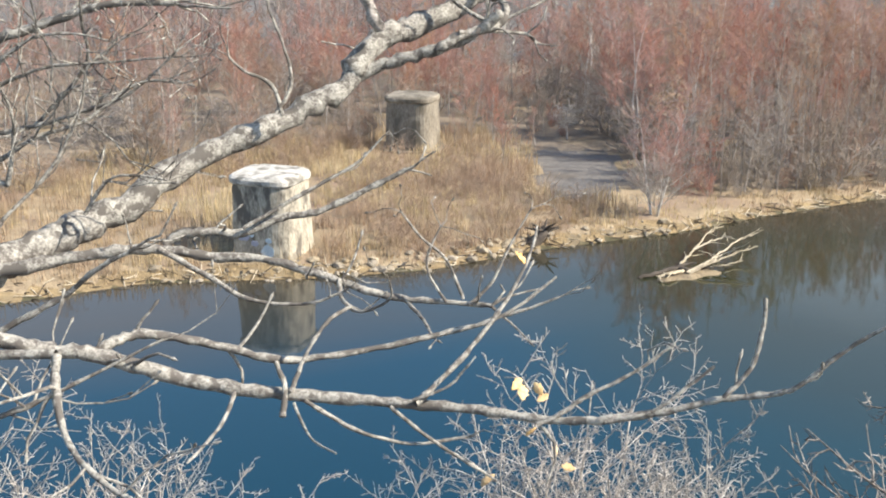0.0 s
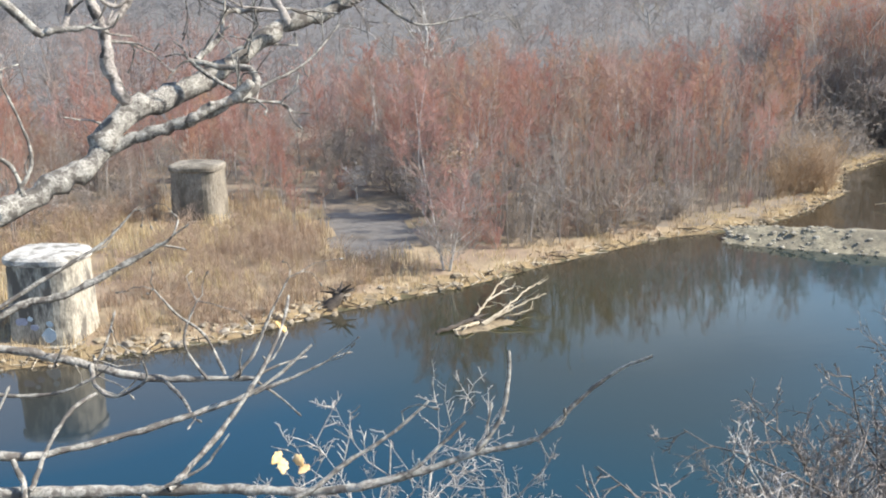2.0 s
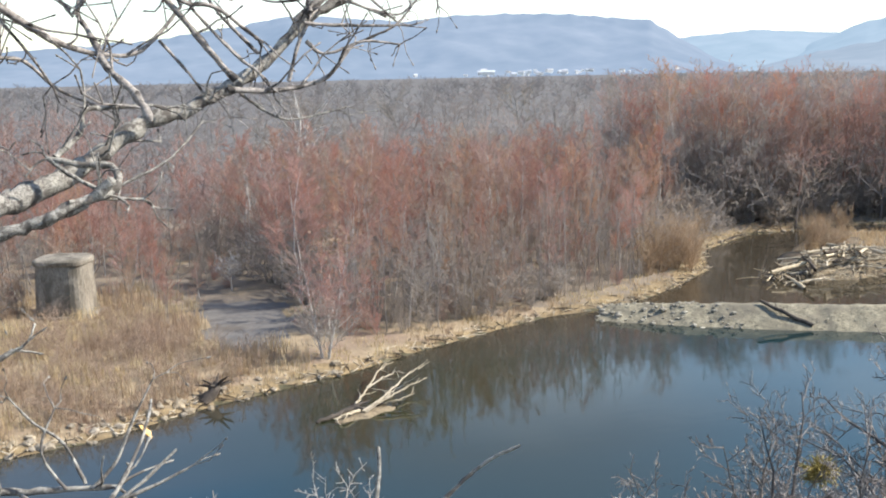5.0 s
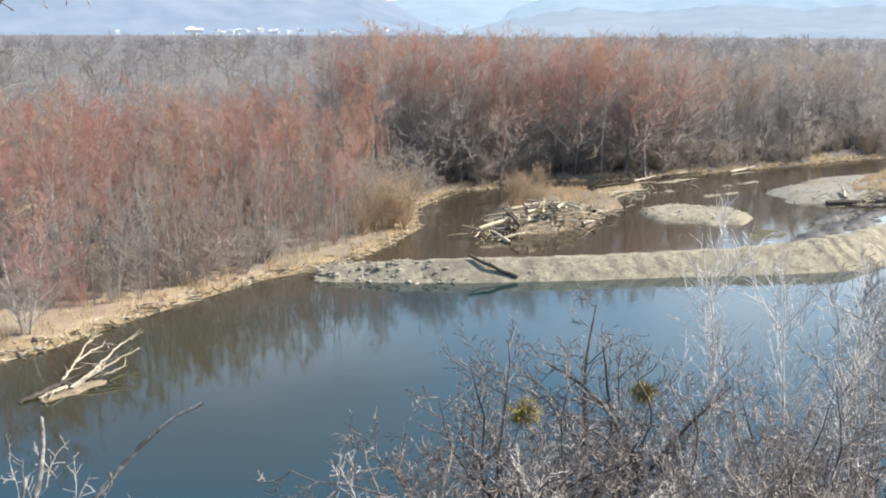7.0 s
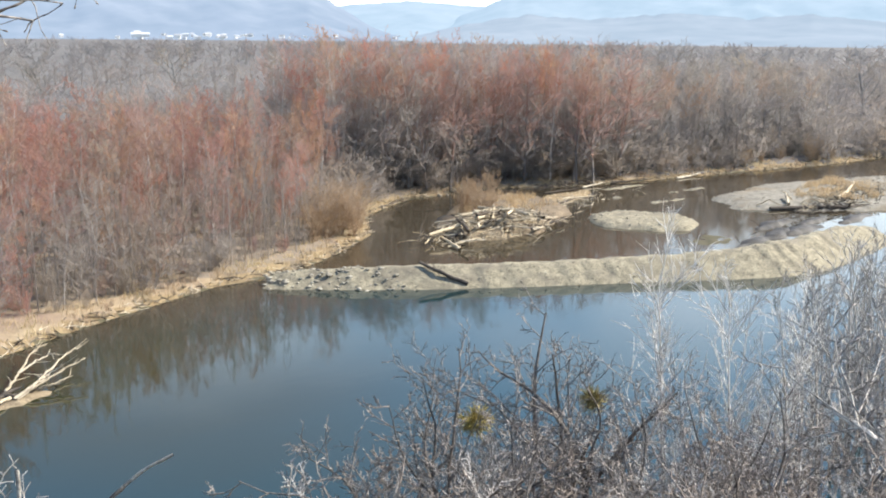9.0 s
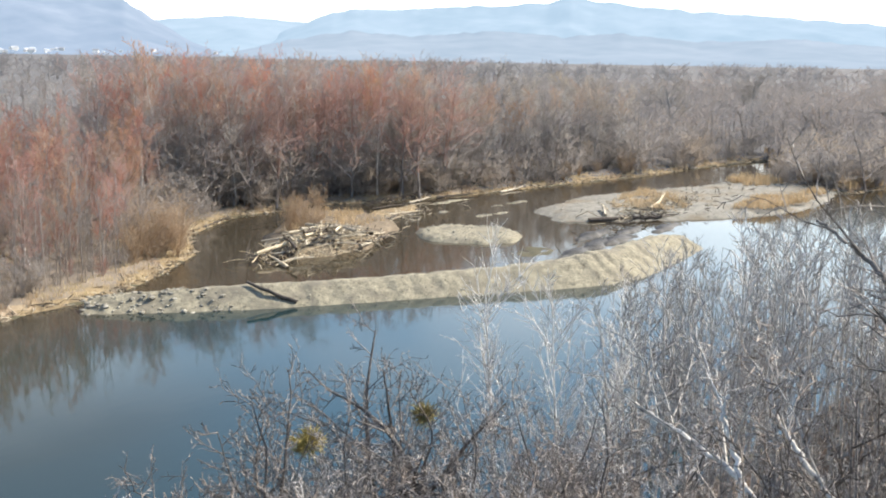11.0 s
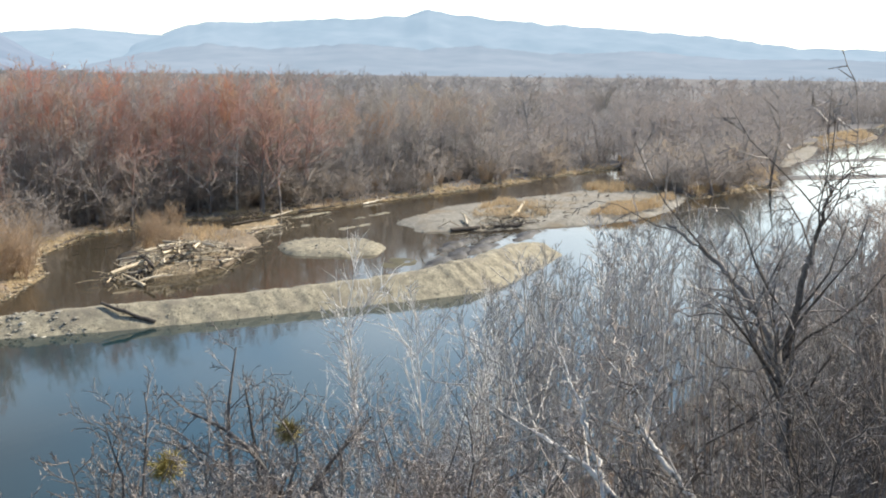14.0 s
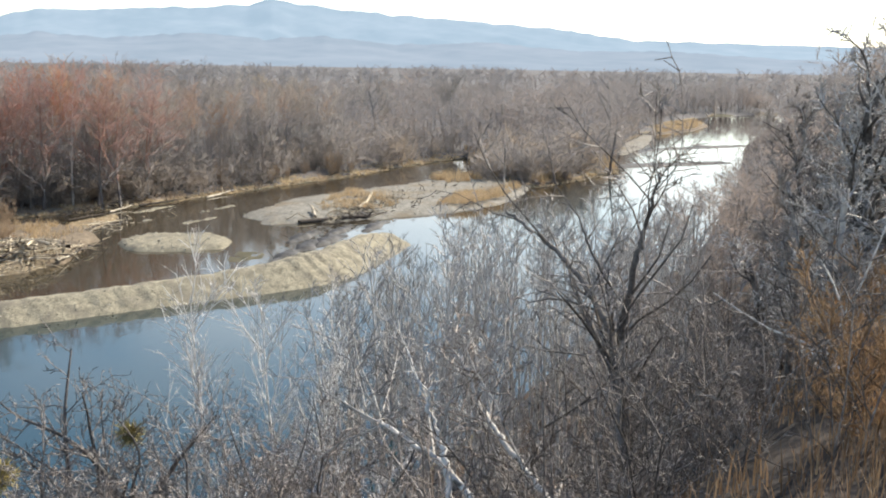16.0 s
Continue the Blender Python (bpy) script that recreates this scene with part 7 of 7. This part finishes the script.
oak_branch("branch", 0.0033, 0.0017, [(-0.077, 1.323, 15.341), (-0.021, 1.310, 15.298), (0.035, 1.299, 15.263), (0.075, 1.291, 15.240)])
oak_branch("branch", 0.0025, 0.0012, [(-0.215, 1.331, 15.343), (-0.184, 1.268, 15.322), (-0.144, 1.218, 15.325)])
oak_branch("branch", 0.0139, 0.0042, [(-0.870, 1.806, 15.374), (-0.771, 1.830, 15.389), (-0.660, 1.852, 15.402), (-0.555, 1.865, 15.408), (-0.448, 1.864, 15.391), (-0.340, 1.861, 15.386), (-0.242, 1.845, 15.362), (-0.101, 1.820, 15.324), (0.016, 1.798, 15.320), (0.089, 1.773, 15.322)])
oak_branch("branch", 0.0061, 0.0021, [(-0.536, 1.837, 15.417), (-0.440, 1.818, 15.367), (-0.364, 1.795, 15.330), (-0.257, 1.784, 15.324), (-0.182, 1.777, 15.352)])
oak_branch("branch", 0.0102, 0.0055, [(-0.539, 1.887, 15.407), (-0.507, 1.894, 15.427), (-0.453, 1.901, 15.431), (-0.389, 1.907, 15.426), (-0.313, 1.921, 15.453), (-0.247, 1.925, 15.462), (-0.158, 1.937, 15.499), (-0.070, 1.945, 15.541)])
oak_branch("branch", 0.0048, 0.0015, [(-0.197, 1.830, 15.355), (-0.188, 1.783, 15.333), (-0.149, 1.742, 15.324), (-0.096, 1.719, 15.357), (-0.094, 1.694, 15.398)])
oak_branch("branch", 0.0048, 0.0025, [(-0.075, 1.825, 15.317), (-0.041, 1.744, 15.313), (-0.020, 1.662, 15.309)])
oak_branch("branch", 0.0042, 0.0016, [(0.048, 1.775, 15.323), (0.090, 1.788, 15.363), (0.121, 1.806, 15.423), (0.163, 1.824, 15.494)])
oak_branch("branch", 0.0037, 0.0016, [(0.037, 1.779, 15.333), (0.006, 1.804, 15.402), (-0.041, 1.816, 15.443), (-0.077, 1.828, 15.488)])
oak_branch("branch", 0.0037, 0.0016, [(0.006, 1.777, 15.328), (-0.031, 1.800, 15.393), (-0.004, 1.822, 15.462)])
oak_branch("branch", 0.004, 0.0015, [(0.084, 1.671, 15.336), (0.154, 1.674, 15.356), (0.212, 1.676, 15.379)])
oak_branch("branch", 0.005, 0.0017, [(-0.383, 1.882, 15.442), (-0.244, 1.925, 15.514), (-0.168, 1.942, 15.554), (-0.113, 1.958, 15.606)])
oak_branch("branch", 0.0077, 0.004, [(-0.818, 1.685, 15.299), (-0.740, 1.678, 15.339), (-0.654, 1.675, 15.387), (-0.594, 1.659, 15.436), (-0.518, 1.643, 15.479)])
oak_branch("branch", 0.0061, 0.0024, [(-0.336, 2.139, 15.613), (-0.358, 2.147, 15.677), (-0.414, 2.141, 15.708), (-0.441, 2.139, 15.737)])
oak_branch("branch", 0.0055, 0.0024, [(-0.348, 2.139, 15.619), (-0.317, 2.153, 15.676), (-0.327, 2.161, 15.746), (-0.358, 2.164, 15.832)])
oak_branch("branch", 0.0109, 0.0055, [(-0.913, 1.988, 15.770), (-0.837, 1.969, 15.793), (-0.724, 1.964, 15.829), (-0.630, 1.945, 15.856), (-0.491, 1.934, 15.861)], True, 20.0)
oak_branch("branch", 0.0061, 0.0022, [(-0.887, 1.975, 15.607), (-0.792, 1.964, 15.626), (-0.697, 1.951, 15.655), (-0.592, 1.939, 15.694), (-0.496, 1.924, 15.770)], True, 20.0)
oak_branch("branch", 0.0049, 0.0017, [(-0.810, 2.009, 15.617), (-0.693, 2.000, 15.734), (-0.671, 1.947, 15.825), (-0.650, 1.887, 15.870)], True, 20.0)
oak_branch("branch", 0.0049, 0.0017, [(-0.882, 1.992, 15.693), (-0.761, 1.976, 15.738), (-0.623, 1.955, 15.751), (-0.486, 1.926, 15.764)], True, 20.0)
oak_branch("branch", 0.0052, 0.0022, [(-0.849, 1.871, 15.564), (-0.765, 1.891, 15.618), (-0.671, 1.905, 15.647), (-0.574, 1.921, 15.713), (-0.508, 1.914, 15.719)], True, 20.0)
oak_branch("branch", 0.0046, 0.0017, [(-0.840, 1.907, 15.737), (-0.760, 1.911, 15.798), (-0.675, 1.908, 15.808), (-0.601, 1.897, 15.794)], True, 20.0)
oak_branch("branch", 0.0052, 0.0022, [(-0.819, 1.876, 15.530), (-0.786, 1.861, 15.651), (-0.792, 1.818, 15.740)], True, 20.0)
oak_branch("branch", 0.0041, 0.0017, [(-0.834, 1.852, 15.465), (-0.737, 1.880, 15.561), (-0.674, 1.889, 15.666), (-0.650, 1.873, 15.741)], True, 20.0)
oak_branch("branch", 0.0041, 0.0017, [(-0.693, 1.909, 15.464), (-0.642, 1.908, 15.531), (-0.583, 1.894, 15.545), (-0.515, 1.877, 15.538)], True, 20.0)
oak_branch("branch", 0.0049, 0.0017, [(-0.643, 1.304, 15.332), (-0.577, 1.307, 15.357), (-0.504, 1.314, 15.392), (-0.394, 1.336, 15.442)], True, 20.0)
oak_branch("branch", 0.0066, 0.0029, [(-0.528, 1.287, 15.439), (-0.509, 1.223, 15.410), (-0.473, 1.158, 15.371), (-0.413, 1.106, 15.345), (-0.353, 1.063, 15.340)], True, 20.0)


def oak_join(name, r0, r1, pts):
    """The part of a branch between the trunk and the boughs that reach over the lookout."""
    p = np.array(pts)
    u = np.linspace(0, len(p) - 1, 5 * len(p))
    q = np.stack([np.interp(u, np.arange(len(p)), p[:, k]) for k in range(3)], -1)
    q[1:-1] = (q[:-2] + 2 * q[1:-1] + q[2:]) / 4
    t = Tubes()
    t.add(q, np.linspace(r0, r1, len(q)) * BRANCH_RNG.uniform(0.92, 1.08, len(q)), 8)
    child(name, t.mesh(name, OAK_BARK), oak)


oak_join("limb", 0.075, 0.034, [(-1.60, 1.50, 14.85), (-1.25, 1.62, 15.12), (-0.88, 1.797, 15.365)])
oak_join("limb", 0.035, 0.0135, [(-1.62, 1.48, 14.9), (-1.15, 1.38, 15.3), (-0.67, 1.343, 15.449)])
oak_join("branch", 0.03, 0.008, [(-1.60, 1.5, 14.8), (-1.2, 1.58, 15.15), (-0.815, 1.68, 15.30)])
oak_join("limb", 0.05, 0.012, [(-1.52, 1.6, 15.4), (-1.2, 1.82, 15.66), (-0.90, 1.992, 15.77)])
for end in ((-0.89, 1.98, 15.61), (-0.88, 1.99, 15.69), (-0.85, 1.87, 15.56), (-0.84, 1.91, 15.74), (-0.82, 1.88, 15.53), (-0.83, 1.85, 15.46)):
    oak_join("branch", 0.012, 0.0055, [(-1.12, 1.86, 15.68), (-1.0, (1.86 + end[1]) / 2, (15.68 + end[2]) / 2), end])
oak_join("branch", 0.012, 0.005, [(-0.95, 1.36, 15.38), (-0.8, 1.33, 15.33), (-0.64, 1.30, 15.33)])
oak_join("branch", 0.012, 0.0066, [(-0.95, 1.36, 15.38), (-0.75, 1.31, 15.43), (-0.53, 1.29, 15.44)])
oak_join("limb", 0.06, 0.025, [(-1.42, 1.8, 17.4), (-1.1, 1.92, 17.0), (-0.75, 2.05, 16.75)])
oak_join("branch", 0.025, 0.0165, [(-0.75, 2.05, 16.75), (-0.55, 2.15, 16.42), (-0.31, 2.253, 16.161)])
oak_join("branch", 0.02, 0.0085, [(-0.75, 2.05, 16.75), (-0.52, 2.08, 16.2), (-0.276, 2.157, 15.929)])
oak_join("branch", 0.02, 0.008, [(-0.75, 2.05, 16.75), (-0.4, 2.2, 16.68), (-0.164, 2.304, 16.362)])
oak_join("branch", 0.018, 0.008, [(-0.75, 2.05, 16.75), (-0.25, 2.28, 16.75), (0.013, 2.363, 16.386)])

oak_leaf(0.101, 1.395, 15.332, 0.024, 0)
oak_leaf(0.118, 1.396, 15.338, 0.027, 1)
oak_leaf(0.147, 1.388, 15.326, 0.024, 2)
oak_leaf(0.139, 1.384, 15.317, 0.022, 3)
oak_leaf(0.152, 1.794, 15.394, 0.03, 4)
oak_leaf(0.492, 3.995, 13.773, 0.07, 5)
oak_leaf(0.571, 3.957, 13.725, 0.06, 6)
oak_leaf(0.162, 3.948, 13.644, 0.08, 7)
oak_leaf(0.125, 1.407, 15.248, 0.02, 8)
